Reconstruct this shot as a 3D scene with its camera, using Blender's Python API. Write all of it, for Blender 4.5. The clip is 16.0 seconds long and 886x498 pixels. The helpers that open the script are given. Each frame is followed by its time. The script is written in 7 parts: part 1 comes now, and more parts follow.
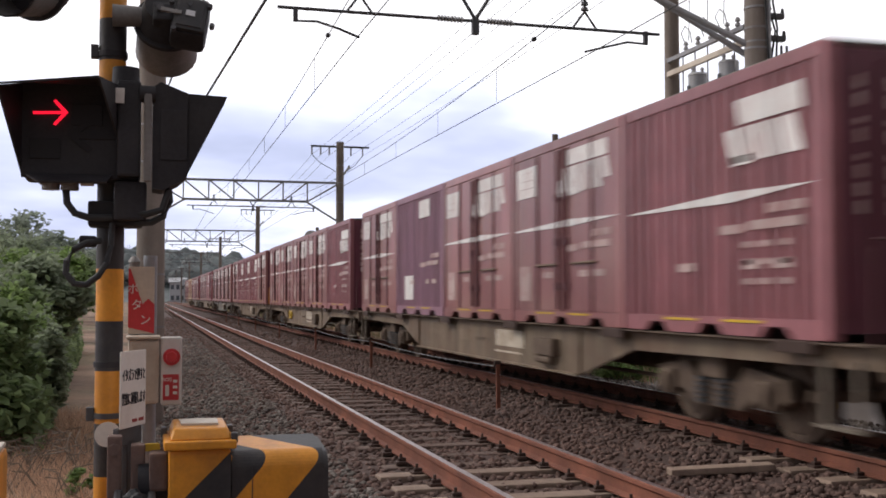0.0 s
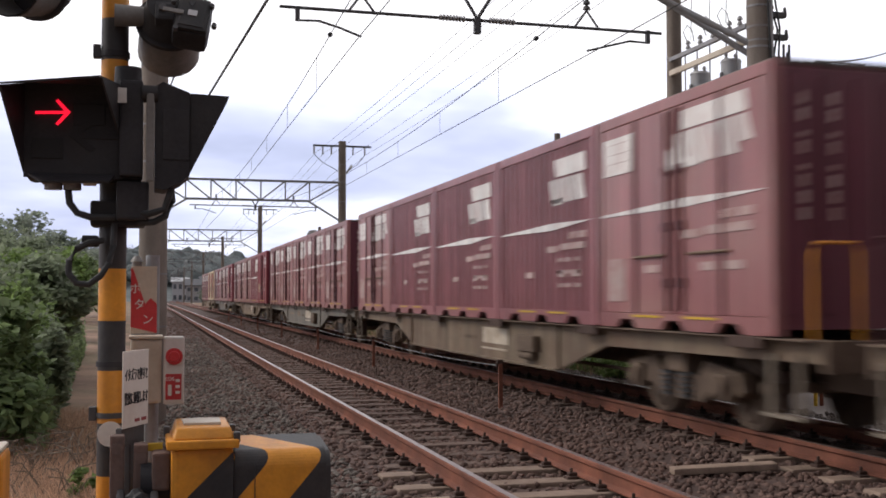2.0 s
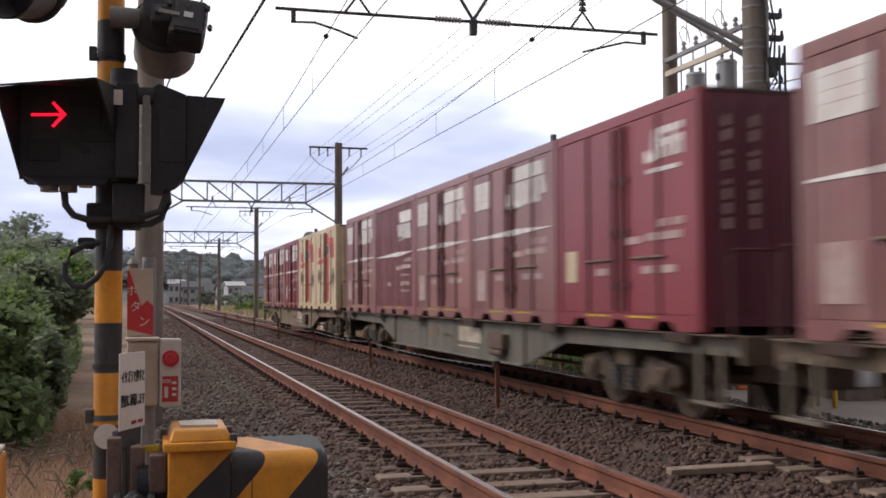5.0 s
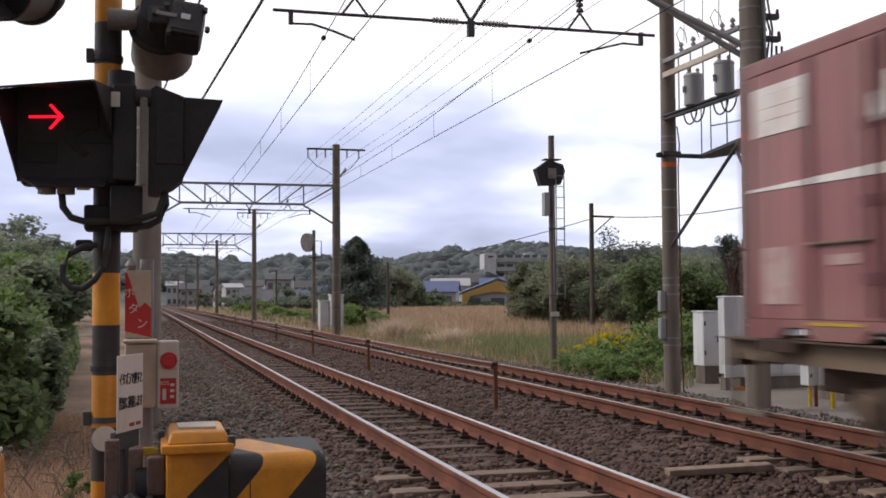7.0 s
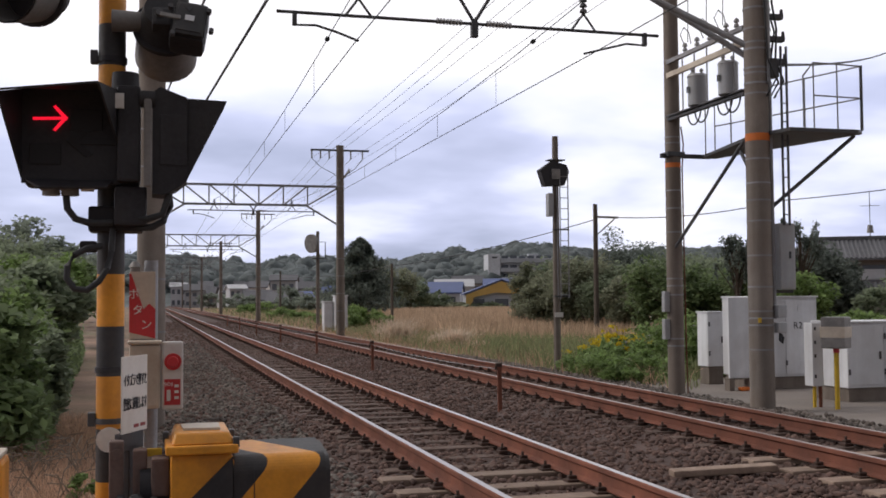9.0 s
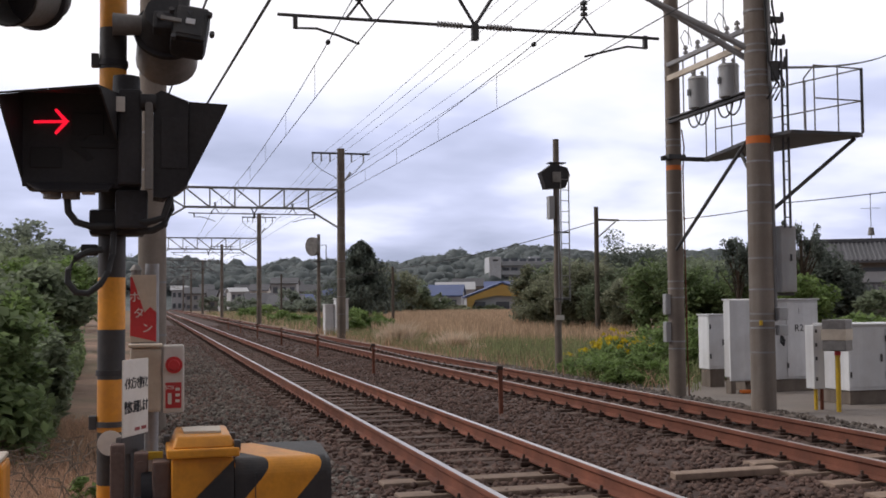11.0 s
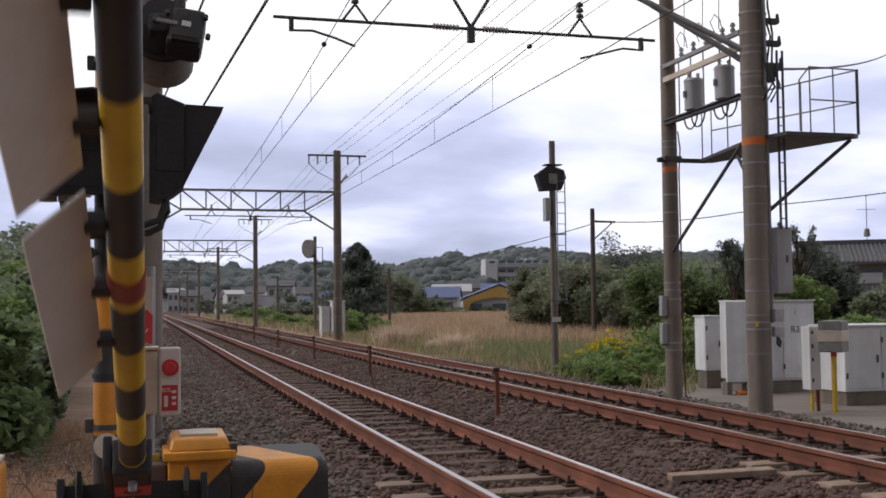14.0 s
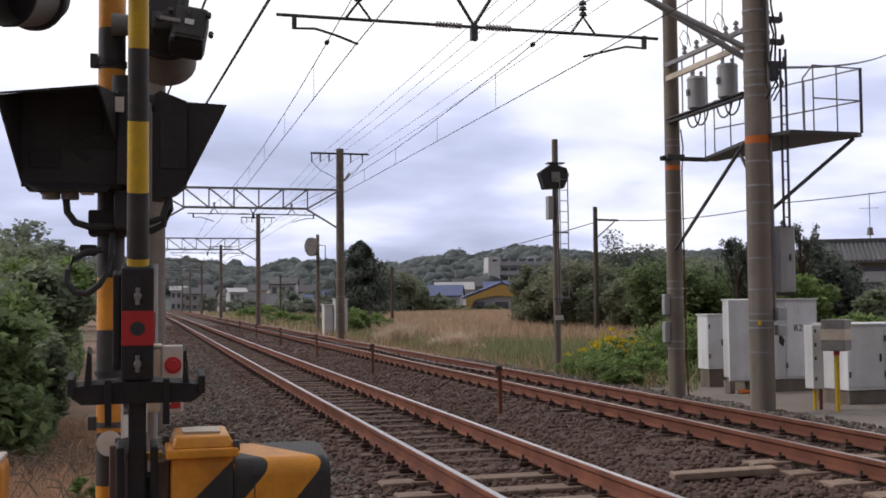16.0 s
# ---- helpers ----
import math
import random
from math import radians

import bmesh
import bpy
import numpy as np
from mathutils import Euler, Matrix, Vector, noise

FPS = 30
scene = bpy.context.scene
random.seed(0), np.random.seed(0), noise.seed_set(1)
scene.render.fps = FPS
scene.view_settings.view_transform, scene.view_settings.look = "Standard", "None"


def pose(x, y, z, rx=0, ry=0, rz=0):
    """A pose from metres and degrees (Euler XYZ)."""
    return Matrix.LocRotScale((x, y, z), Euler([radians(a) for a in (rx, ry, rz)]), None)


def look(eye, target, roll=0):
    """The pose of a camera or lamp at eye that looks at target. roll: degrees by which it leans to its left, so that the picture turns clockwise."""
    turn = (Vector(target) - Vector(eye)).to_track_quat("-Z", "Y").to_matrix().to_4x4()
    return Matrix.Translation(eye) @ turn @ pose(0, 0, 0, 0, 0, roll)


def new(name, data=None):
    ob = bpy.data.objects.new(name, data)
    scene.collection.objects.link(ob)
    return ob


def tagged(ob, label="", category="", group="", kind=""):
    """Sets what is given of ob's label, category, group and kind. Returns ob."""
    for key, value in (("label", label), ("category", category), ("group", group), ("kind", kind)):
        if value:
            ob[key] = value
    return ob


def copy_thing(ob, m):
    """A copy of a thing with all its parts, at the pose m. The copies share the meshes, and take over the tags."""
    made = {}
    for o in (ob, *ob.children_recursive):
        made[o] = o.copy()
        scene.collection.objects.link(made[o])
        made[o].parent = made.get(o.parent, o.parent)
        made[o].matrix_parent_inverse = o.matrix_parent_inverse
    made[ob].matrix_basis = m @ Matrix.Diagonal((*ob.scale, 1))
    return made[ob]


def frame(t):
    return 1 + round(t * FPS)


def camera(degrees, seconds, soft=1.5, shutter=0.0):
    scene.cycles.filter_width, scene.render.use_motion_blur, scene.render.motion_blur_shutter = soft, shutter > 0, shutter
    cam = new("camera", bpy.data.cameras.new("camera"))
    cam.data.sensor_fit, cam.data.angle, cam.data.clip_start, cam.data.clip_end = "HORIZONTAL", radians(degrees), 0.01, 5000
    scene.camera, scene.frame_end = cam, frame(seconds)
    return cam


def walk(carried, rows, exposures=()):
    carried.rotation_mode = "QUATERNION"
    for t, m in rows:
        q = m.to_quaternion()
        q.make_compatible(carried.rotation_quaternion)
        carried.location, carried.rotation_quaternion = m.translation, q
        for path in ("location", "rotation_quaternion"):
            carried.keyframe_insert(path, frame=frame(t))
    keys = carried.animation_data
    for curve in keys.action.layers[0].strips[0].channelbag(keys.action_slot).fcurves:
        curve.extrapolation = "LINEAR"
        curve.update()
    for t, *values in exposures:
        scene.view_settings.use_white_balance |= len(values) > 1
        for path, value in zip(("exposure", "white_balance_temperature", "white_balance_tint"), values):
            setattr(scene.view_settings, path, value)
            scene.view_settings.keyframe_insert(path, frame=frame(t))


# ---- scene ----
EYE = (0.0, 0.0, 1.32)          # eye height over the rail tops


def aim(yaw, pitch, lean):
    """Pose of the hand-held camera: degrees right of the track's line, upwards, and its lean."""
    a, b = radians(yaw), radians(pitch)
    way = (math.sin(a) * math.cos(b), math.cos(a) * math.cos(b), math.sin(b))
    return look(EYE, [EYE[i] + way[i] for i in range(3)], lean)


AIMS = [
    (0.0, 15.351, 2.495, -0.027),
    (0.5, 15.256, 2.480, -0.011),
    (1.0, 15.243, 2.497, -0.102),
    (1.5, 15.287, 2.502, -0.109),
    (2.0, 15.232, 2.459, -0.084),
    (2.5, 15.203, 2.426, -0.173),
    (3.0, 15.234, 2.438, -0.165),
    (3.5, 15.285, 2.463, -0.189),
    (4.0, 15.358, 2.488, -0.221),
    (6.5, 15.447, 2.583, -0.260),
    (7.0, 15.528, 2.600, -0.366),
    (7.5, 15.874, 2.629, -0.610),
    (8.0, 16.051, 2.675, -0.696),
    (8.5, 15.710, 2.611, -0.515),
    (9.0, 15.322, 2.647, -0.426),
    (11.5, 15.254, 2.851, -0.517),
    (12.0, 15.332, 2.886, -0.659),
    (12.5, 15.432, 2.907, -0.640),
    (13.0, 15.470, 2.908, -0.621),
    (13.5, 15.458, 2.914, -0.656),
    (14.0, 15.468, 2.906, -0.602),
    (14.5, 15.449, 2.898, -0.518),
    (15.0, 15.386, 2.855, -0.539),
    (15.5, 15.347, 2.818, -0.480),
    (16.0, 15.323, 2.810, -0.523),
]
cam = camera(44.5, 16.0, 1.7, 0.36)
walk(cam, [(t, aim(*r)) for t, *r in AIMS],
     [(0, 0.40), (4.2, 0.38), (6.6, 0.26), (7.4, 0.16), (9.0, 0.10), (16.0, 0.10)])

# ---- world and sun ----
world = bpy.data.worlds.new("overcast_sky")
scene.world = world
world.use_nodes = True
wt = world.node_tree
wt.nodes.clear()


def wnode(kind, **kw):
    n = wt.nodes.new(kind)
    for k, v in kw.items():
        n.inputs[k].default_value = v
    return n


sky = wt.nodes.new("ShaderNodeTexSky")
sky.sky_type = "NISHITA"
sky.sun_disc = False
sky.sun_elevation, sky.sun_rotation = radians(41), radians(-66)
sky_bg = wnode("ShaderNodeBackground", Strength=0.10)
wt.links.new(sky.outputs[0], sky_bg.inputs[0])
coord = wt.nodes.new("ShaderNodeTexCoord")
sep = wt.nodes.new("ShaderNodeSeparateXYZ")
wt.links.new(coord.outputs["Generated"], sep.inputs[0])
# cloud sheet: project the direction onto a flat layer so that clouds flatten towards the horizon
up = wt.nodes.new("ShaderNodeMath"); up.operation = "ADD"; up.inputs[1].default_value = 0.20
wt.links.new(sep.outputs["Z"], up.inputs[0])
flat = wt.nodes.new("ShaderNodeVectorMath"); flat.operation = "DIVIDE"
upv = wt.nodes.new("ShaderNodeCombineXYZ")
for i in range(3):
    wt.links.new(up.outputs[0], upv.inputs[i])
wt.links.new(coord.outputs["Generated"], flat.inputs[0])
wt.links.new(upv.outputs[0], flat.inputs[1])
n1 = wnode("ShaderNodeTexNoise", Scale=0.72, Detail=5.0, Roughness=0.45, Distortion=0.3)
n2 = wnode("ShaderNodeTexNoise", Scale=2.0, Detail=4.0, Roughness=0.5)
for n in (n1, n2):
    wt.links.new(flat.outputs[0], n.inputs["Vector"])
addn = wt.nodes.new("ShaderNodeMath"); addn.operation = "MULTIPLY_ADD"; addn.inputs[1].default_value = 0.35
wt.links.new(n2.outputs["Fac"], addn.inputs[0]); wt.links.new(n1.outputs["Fac"], addn.inputs[2])
# firmer edges between thin and thick cloud
firm = wt.nodes.new("ShaderNodeMapRange"); firm.clamp = False
firm.inputs["From Min"].default_value, firm.inputs["From Max"].default_value = 0.475, 0.875
firm.inputs["To Min"].default_value, firm.inputs["To Max"].default_value = 0.36, 0.98
wt.links.new(addn.outputs[0], firm.inputs["Value"])
# higher sky is brighter and whiter
hi = wt.nodes.new("ShaderNodeMath"); hi.operation = "MULTIPLY_ADD"
hi.inputs[1].default_value = 1.45
wt.links.new(sep.outputs["Z"], hi.inputs[0]); wt.links.new(firm.outputs[0], hi.inputs[2])
ramp = wt.nodes.new("ShaderNodeValToRGB")
cr = ramp.color_ramp
cr.elements[0].position, cr.elements[0].color = 0.50, (0.40, 0.44, 0.62, 1)
cr.elements[1].position, cr.elements[1].color = 1.0, (1.08, 1.06, 1.10, 1)
e = cr.elements.new(0.74); e.color = (0.64, 0.68, 0.93, 1)
e = cr.elements.new(0.86); e.color = (0.88, 0.91, 1.10, 1)
wt.links.new(hi.outputs[0], ramp.inputs[0])
cloud_bg = wnode("ShaderNodeBackground", Strength=1.0)
wt.links.new(ramp.outputs[0], cloud_bg.inputs[0])
# the veiled sun stands ahead, so the sky behind is duller
dim = wt.nodes.new("ShaderNodeMapRange")
dim.inputs["From Min"].default_value, dim.inputs["From Max"].default_value = -0.9, 0.15
dim.inputs["To Min"].default_value, dim.inputs["To Max"].default_value = 0.20, 1.0
wt.links.new(sep.outputs["Y"], dim.inputs["Value"])
# sky overhead, out of view, is dimmed to lower the light on upward faces
lid = wt.nodes.new("ShaderNodeMapRange")
lid.inputs["From Min"].default_value, lid.inputs["From Max"].default_value = 0.38, 0.9
lid.inputs["To Min"].default_value, lid.inputs["To Max"].default_value = 1.0, 0.62
wt.links.new(sep.outputs["Z"], lid.inputs["Value"])
both = wt.nodes.new("ShaderNodeMath"); both.operation = "MULTIPLY"
wt.links.new(dim.outputs[0], both.inputs[0]); wt.links.new(lid.outputs[0], both.inputs[1])
wt.links.new(both.outputs[0], cloud_bg.inputs["Strength"])
mixw = wt.nodes.new("ShaderNodeMixShader"); mixw.inputs[0].default_value = 0.94
wt.links.new(sky_bg.outputs[0], mixw.inputs[1]); wt.links.new(cloud_bg.outputs[0], mixw.inputs[2])
wout = wt.nodes.new("ShaderNodeOutputWorld")
wt.links.new(mixw.outputs[0], wout.inputs[0])
sun = new("sun", bpy.data.lights.new("sun", "SUN"))
sun.data.energy, sun.data.angle, sun.data.color = 1.15, radians(22), (1.0, 0.94, 0.86)
sun.matrix_world = look((0, 0, 30), (10, -4.5, 20.5))

# ---- materials ----
def mat(name, col, rough=0.7, metal=0.0, var=0.25, scale=3.0, fine=60.0, bump=0.15, dirt=None, dirt_amt=0.4, dirt_scale=1.2,
        islands=False, spec=0.4, rnd=0.12, streak=0.0, glow=None, glow_amt=0.0, clear=0.0):
    """A procedural surface: base colour, broad and fine variation, optional dirt patches, fine relief."""
    m = bpy.data.materials.new(name)
    m.use_nodes = True
    nt = m.node_tree
    b = nt.nodes["Principled BSDF"]
    b.inputs["Roughness"].default_value, b.inputs["Metallic"].default_value = rough, metal
    b.inputs["Specular IOR Level"].default_value = spec
    tc = nt.nodes.new("ShaderNodeTexCoord")
    big = nt.nodes.new("ShaderNodeTexNoise")
    big.inputs["Scale"].default_value, big.inputs["Detail"].default_value = scale, 5
    small = nt.nodes.new("ShaderNodeTexNoise")
    small.inputs["Scale"].default_value, small.inputs["Detail"].default_value = fine, 3
    for n in (big, small):
        nt.links.new(tc.outputs["Object"], n.inputs["Vector"])
    add = nt.nodes.new("ShaderNodeMath"); add.operation = "MULTIPLY_ADD"; add.inputs[1].default_value = 0.5
    nt.links.new(small.outputs["Fac"], add.inputs[0]); nt.links.new(big.outputs["Fac"], add.inputs[2])
    mr = nt.nodes.new("ShaderNodeMapRange")
    mr.inputs["From Min"].default_value, mr.inputs["From Max"].default_value = 0.45, 1.05
    mr.inputs["To Min"].default_value, mr.inputs["To Max"].default_value = 1 - var, 1 + var
    nt.links.new(add.outputs[0], mr.inputs["Value"])
    val = mr.outputs[0]
    if rnd:
        if islands:
            src = nt.nodes.new("ShaderNodeNewGeometry").outputs["Random Per Island"]
        else:
            src = nt.nodes.new("ShaderNodeObjectInfo").outputs["Random"]
        r2 = nt.nodes.new("ShaderNodeMapRange")
        r2.inputs["To Min"].default_value, r2.inputs["To Max"].default_value = 1 - rnd, 1 + rnd
        nt.links.new(src, r2.inputs["Value"])
        mu = nt.nodes.new("ShaderNodeMath"); mu.operation = "MULTIPLY"
        nt.links.new(val, mu.inputs[0]); nt.links.new(r2.outputs[0], mu.inputs[1])
        val = mu.outputs[0]
    if streak:
        mp = nt.nodes.new("ShaderNodeMapping")
        mp.inputs["Scale"].default_value = (4.0, 7.0, 0.45)
        nt.links.new(tc.outputs["Object"], mp.inputs["Vector"])
        sn = nt.nodes.new("ShaderNodeTexNoise")
        sn.inputs["Scale"].default_value, sn.inputs["Detail"].default_value = 1.0, 6
        nt.links.new(mp.outputs[0], sn.inputs["Vector"])
        s2 = nt.nodes.new("ShaderNodeMapRange")
        s2.inputs["From Min"].default_value, s2.inputs["From Max"].default_value = 0.35, 0.65
        s2.inputs["To Min"].default_value, s2.inputs["To Max"].default_value = 1 - streak, 1 + 0.5 * streak
        nt.links.new(sn.outputs["Fac"], s2.inputs["Value"])
        m2 = nt.nodes.new("ShaderNodeMath"); m2.operation = "MULTIPLY"
        nt.links.new(val, m2.inputs[0]); nt.links.new(s2.outputs[0], m2.inputs[1])
        val = m2.outputs[0]
    sc = nt.nodes.new("ShaderNodeVectorMath"); sc.operation = "SCALE"
    sc.inputs[0].default_value = col
    nt.links.new(val, sc.inputs["Scale"])
    out = sc.outputs[0]
    if dirt:
        dn = nt.nodes.new("ShaderNodeTexNoise")
        dn.inputs["Scale"].default_value, dn.inputs["Detail"].default_value, dn.inputs["Roughness"].default_value = dirt_scale, 8, 0.65
        nt.links.new(tc.outputs["Object"], dn.inputs["Vector"])
        dr = nt.nodes.new("ShaderNodeMapRange")
        dr.inputs["From Min"].default_value, dr.inputs["From Max"].default_value = 0.42, 0.68
        dr.inputs["To Max"].default_value = dirt_amt
        nt.links.new(dn.outputs["Fac"], dr.inputs["Value"])
        mx = nt.nodes.new("ShaderNodeMix"); mx.data_type = "RGBA"
        nt.links.new(dr.outputs[0], mx.inputs[0]); nt.links.new(out, mx.inputs[6])
        mx.inputs[7].default_value = (*dirt, 1)
        out = mx.outputs[2]
    nt.links.new(out, b.inputs["Base Color"])
    if bump:
        bp = nt.nodes.new("ShaderNodeBump")
        bp.inputs["Strength"].default_value, bp.inputs["Distance"].default_value = bump, 0.01
        nt.links.new(small.outputs["Fac"], bp.inputs["Height"]); nt.links.new(bp.outputs[0], b.inputs["Normal"])
    if glow:
        b.inputs["Emission Color"].default_value = (*glow, 1)
        b.inputs["Emission Strength"].default_value = glow_amt
    if clear:
        b.inputs["Coat Weight"].default_value = clear
    return m


def leafy(name, col, var=0.42, trans=0.5):
    m = mat(name, col, 0.55, 0, 0.35, 0.4, 4, 0, islands=True, rnd=var, spec=0.25)
    b = m.node_tree.nodes["Principled BSDF"]
    nt = m.node_tree
    tr = nt.nodes.new("ShaderNodeBsdfTranslucent")
    src = b.inputs["Base Color"].links[0].from_socket
    nt.links.new(src, tr.inputs["Color"])
    mx = nt.nodes.new("ShaderNodeMixShader")
    mx.inputs[0].default_value = trans
    nt.links.new(b.outputs[0], mx.inputs[1]); nt.links.new(tr.outputs[0], mx.inputs[2])
    nt.links.new(mx.outputs[0], nt.nodes["Material Output"].inputs["Surface"])
    return m


M = {}
M["ballast"] = mat("ballast_stone", (0.112, 0.070, 0.058), 0.9, 0, 0.35, 1.2, 40, 0.3, (0.11, 0.06, 0.045), 0.5, 0.35, islands=True, rnd=0.5)
M["ballast_bed"] = mat("ballast_bed", (0.078, 0.048, 0.040), 0.95, 0, 0.55, 2, 14, 1.0, (0.06, 0.035, 0.028), 0.6, 0.8)
M["soil"] = mat("dry_soil", (0.23, 0.145, 0.10), 0.95, 0, 0.4, 0.5, 8, 0.6, (0.09, 0.10, 0.045), 0.7, 0.12)
M["rail_side"] = mat("rusty_rail", (0.20, 0.074, 0.046), 0.85, 0.1, 0.3, 3, 60, 0.3, (0.09, 0.035, 0.025), 0.6, 2.0)
M["rail_head"] = mat("polished_rail_head", (0.42, 0.39, 0.38), 0.33, 1.0, 0.15, 8, 90, 0.02)
M["rail_head_dull"] = mat("dull_rail_head", (0.36, 0.29, 0.26), 0.42, 0.9, 0.25, 6, 90, 0.05)
M["sleeper"] = mat("weathered_sleeper", (0.125, 0.084, 0.068), 0.92, 0, 0.35, 4, 70, 0.5, (0.07, 0.045, 0.035), 0.7, 3.0, rnd=0.2)
M["sleeper_new"] = mat("pale_crossing_timber", (0.27, 0.195, 0.15), 0.85, 0, 0.3, 4, 60, 0.4, (0.12, 0.08, 0.06), 0.6, 3.0, rnd=0.2)
M["clip"] = mat("dark_rail_clip", (0.075, 0.046, 0.037), 0.8, 0.3, 0.3, 20, 90, 0.2)
M["concrete"] = mat("concrete_pole", (0.225, 0.192, 0.168), 0.88, 0, 0.2, 1.5, 50, 0.25, (0.14, 0.10, 0.075), 0.5, 1.1, streak=0.25)
M["concrete_dark"] = mat("stained_concrete_pole", (0.20, 0.165, 0.14), 0.88, 0, 0.25, 1.5, 50, 0.25, (0.10, 0.075, 0.06), 0.5, 1.1, streak=0.25)
M["pad"] = mat("concrete_pad", (0.20, 0.172, 0.155), 0.9, 0, 0.25, 0.8, 30, 0.3, (0.2, 0.16, 0.13), 0.5, 0.9)
M["steel"] = mat("galvanised_steel", (0.28, 0.28, 0.29), 0.55, 0.6, 0.2, 5, 60, 0.1, (0.2, 0.14, 0.10), 0.35, 3)
M["link_rust"] = mat("brown_weathered_steel", (0.17, 0.115, 0.10), 0.7, 0.2, 0.3, 6, 60, 0.2, (0.10, 0.05, 0.035), 0.5, 6)
M["steel_dark"] = mat("dark_painted_steel", (0.075, 0.078, 0.085), 0.6, 0.3, 0.25, 5, 60, 0.1, (0.10, 0.06, 0.04), 0.35, 3)
M["wire"] = mat("weathered_copper_wire", (0.05, 0.05, 0.05), 0.6, 0.5, 0.1, 5, 60, 0)
M["porcelain"] = mat("porcelain_insulator", (0.33, 0.32, 0.32), 0.25, 0, 0.1, 10, 80, 0)
M["black_rubber"] = mat("black_rubber", (0.036, 0.036, 0.038), 0.65, 0, 0.3, 8, 60, 0.1)
M["black_metal"] = mat("black_painted_metal", (0.034, 0.032, 0.036), 0.55, 0, 0.35, 6, 60, 0.15, (0.05, 0.045, 0.04), 0.35, 4, spec=0.2)
M["grey_metal"] = mat("grey_worn_visor", (0.23, 0.215, 0.205), 0.6, 0.2, 0.25, 6, 60, 0.15, (0.08, 0.07, 0.065), 0.5, 4)
M["yellow"] = mat("faded_warning_yellow", (0.72, 0.295, 0.03), 0.42, 0, 0.14, 3, 60, 0.12, (0.28, 0.11, 0.03), 0.55, 5, streak=0.18)
M["yellow_arm"] = mat("reflective_yellow_band", (0.62, 0.40, 0.03), 0.42, 0, 0.15, 4, 60, 0.1, (0.25, 0.15, 0.04), 0.4, 7)
M["black_band"] = mat("black_band", (0.032, 0.030, 0.032), 0.55, 0, 0.3, 4, 60, 0.12, (0.09, 0.07, 0.06), 0.4, 6)
M["red"] = mat("signal_red", (0.50, 0.035, 0.04), 0.45, 0, 0.15, 5, 60, 0.1, (0.25, 0.05, 0.05), 0.3, 6)
M["red_faded"] = mat("faded_red_reflector", (0.30, 0.045, 0.045), 0.5, 0, 0.2, 5, 60, 0.1, (0.15, 0.06, 0.05), 0.4, 6)
M["white"] = mat("off_white_enamel", (0.66, 0.62, 0.58), 0.5, 0, 0.1, 4, 60, 0.08, (0.40, 0.33, 0.27), 0.45, 4)
M["cream_box"] = mat("beige_box_paint", (0.56, 0.48, 0.39), 0.55, 0, 0.12, 4, 60, 0.08, (0.28, 0.2, 0.14), 0.45, 5)
M["cabinet"] = mat("white_cabinet_paint", (0.66, 0.66, 0.68), 0.5, 0, 0.08, 2, 40, 0.05, (0.42, 0.38, 0.36), 0.35, 1.6, streak=0.12)
M["ink"] = mat("dark_ink", (0.05, 0.05, 0.055), 0.6, 0, 0.1, 5, 60, 0)
M["arrow_red"] = mat("lit_red_arrow", (0.5, 0.01, 0.02), 0.4, 0, 0, 5, 60, 0, glow=(1.0, 0.008, 0.035), glow_amt=0.95)
M["glass_dark"] = mat("dark_lens", (0.014, 0.012, 0.014), 0.6, 0, 0.1, 5, 60, 0)
M["orange"] = mat("orange_tape", (0.62, 0.16, 0.03), 0.6, 0, 0.15, 5, 60, 0.1)
# train
CD = (0.10, 0.06, 0.05)
M["maroon"] = mat("maroon_container_paint", (0.33, 0.128, 0.140), 0.40, 0, 0.16, 0.9, 30, 0.08, (0.18, 0.075, 0.07), 0.55, 0.8, rnd=0.16, streak=0.30)
M["maroon_faded"] = mat("sun_faded_maroon_paint", (0.305, 0.122, 0.122), 0.38, 0, 0.16, 0.9, 30, 0.08, (0.31, 0.185, 0.155), 0.6, 0.8, rnd=0.2, streak=0.30)
M["maroon_new"] = mat("fresh_maroon_container_paint", (0.265, 0.045, 0.060), 0.42, 0, 0.12, 0.9, 30, 0.05, (0.18, 0.05, 0.05), 0.3, 0.8, rnd=0.1, streak=0.15)
M["plum"] = mat("faded_plum_container_paint", (0.29, 0.15, 0.20), 0.55, 0, 0.15, 0.9, 30, 0.06, (0.2, 0.1, 0.1), 0.4, 0.8, streak=0.25)
M["maroon_dark"] = mat("maroon_seam", (0.10, 0.026, 0.03), 0.6, 0, 0.2, 2, 30, 0.1, (0.06, 0.03, 0.03), 0.5, 2)
M["cream"] = mat("cream_container_paint", (0.70, 0.56, 0.38), 0.5, 0, 0.1, 0.9, 30, 0.06, (0.42, 0.28, 0.16), 0.5, 1.2, streak=0.28)
M["label_white"] = mat("white_marking", (0.80, 0.77, 0.74), 0.55, 0, 0.1, 3, 40, 0.04, (0.42, 0.25, 0.23), 0.5, 3.0, streak=0.20)
M["faded_print"] = mat("faded_marking", (0.50, 0.37, 0.345), 0.6, 0, 0.2, 6, 60, 0.03, (0.26, 0.11, 0.10), 0.7, 6.0)
M["frame_tan"] = mat("dusty_tan_wagon_frame", (0.215, 0.158, 0.108), 0.7, 0, 0.25, 1.2, 40, 0.2, (0.13, 0.075, 0.05), 0.8, 1.4, rnd=0.15, streak=0.35)
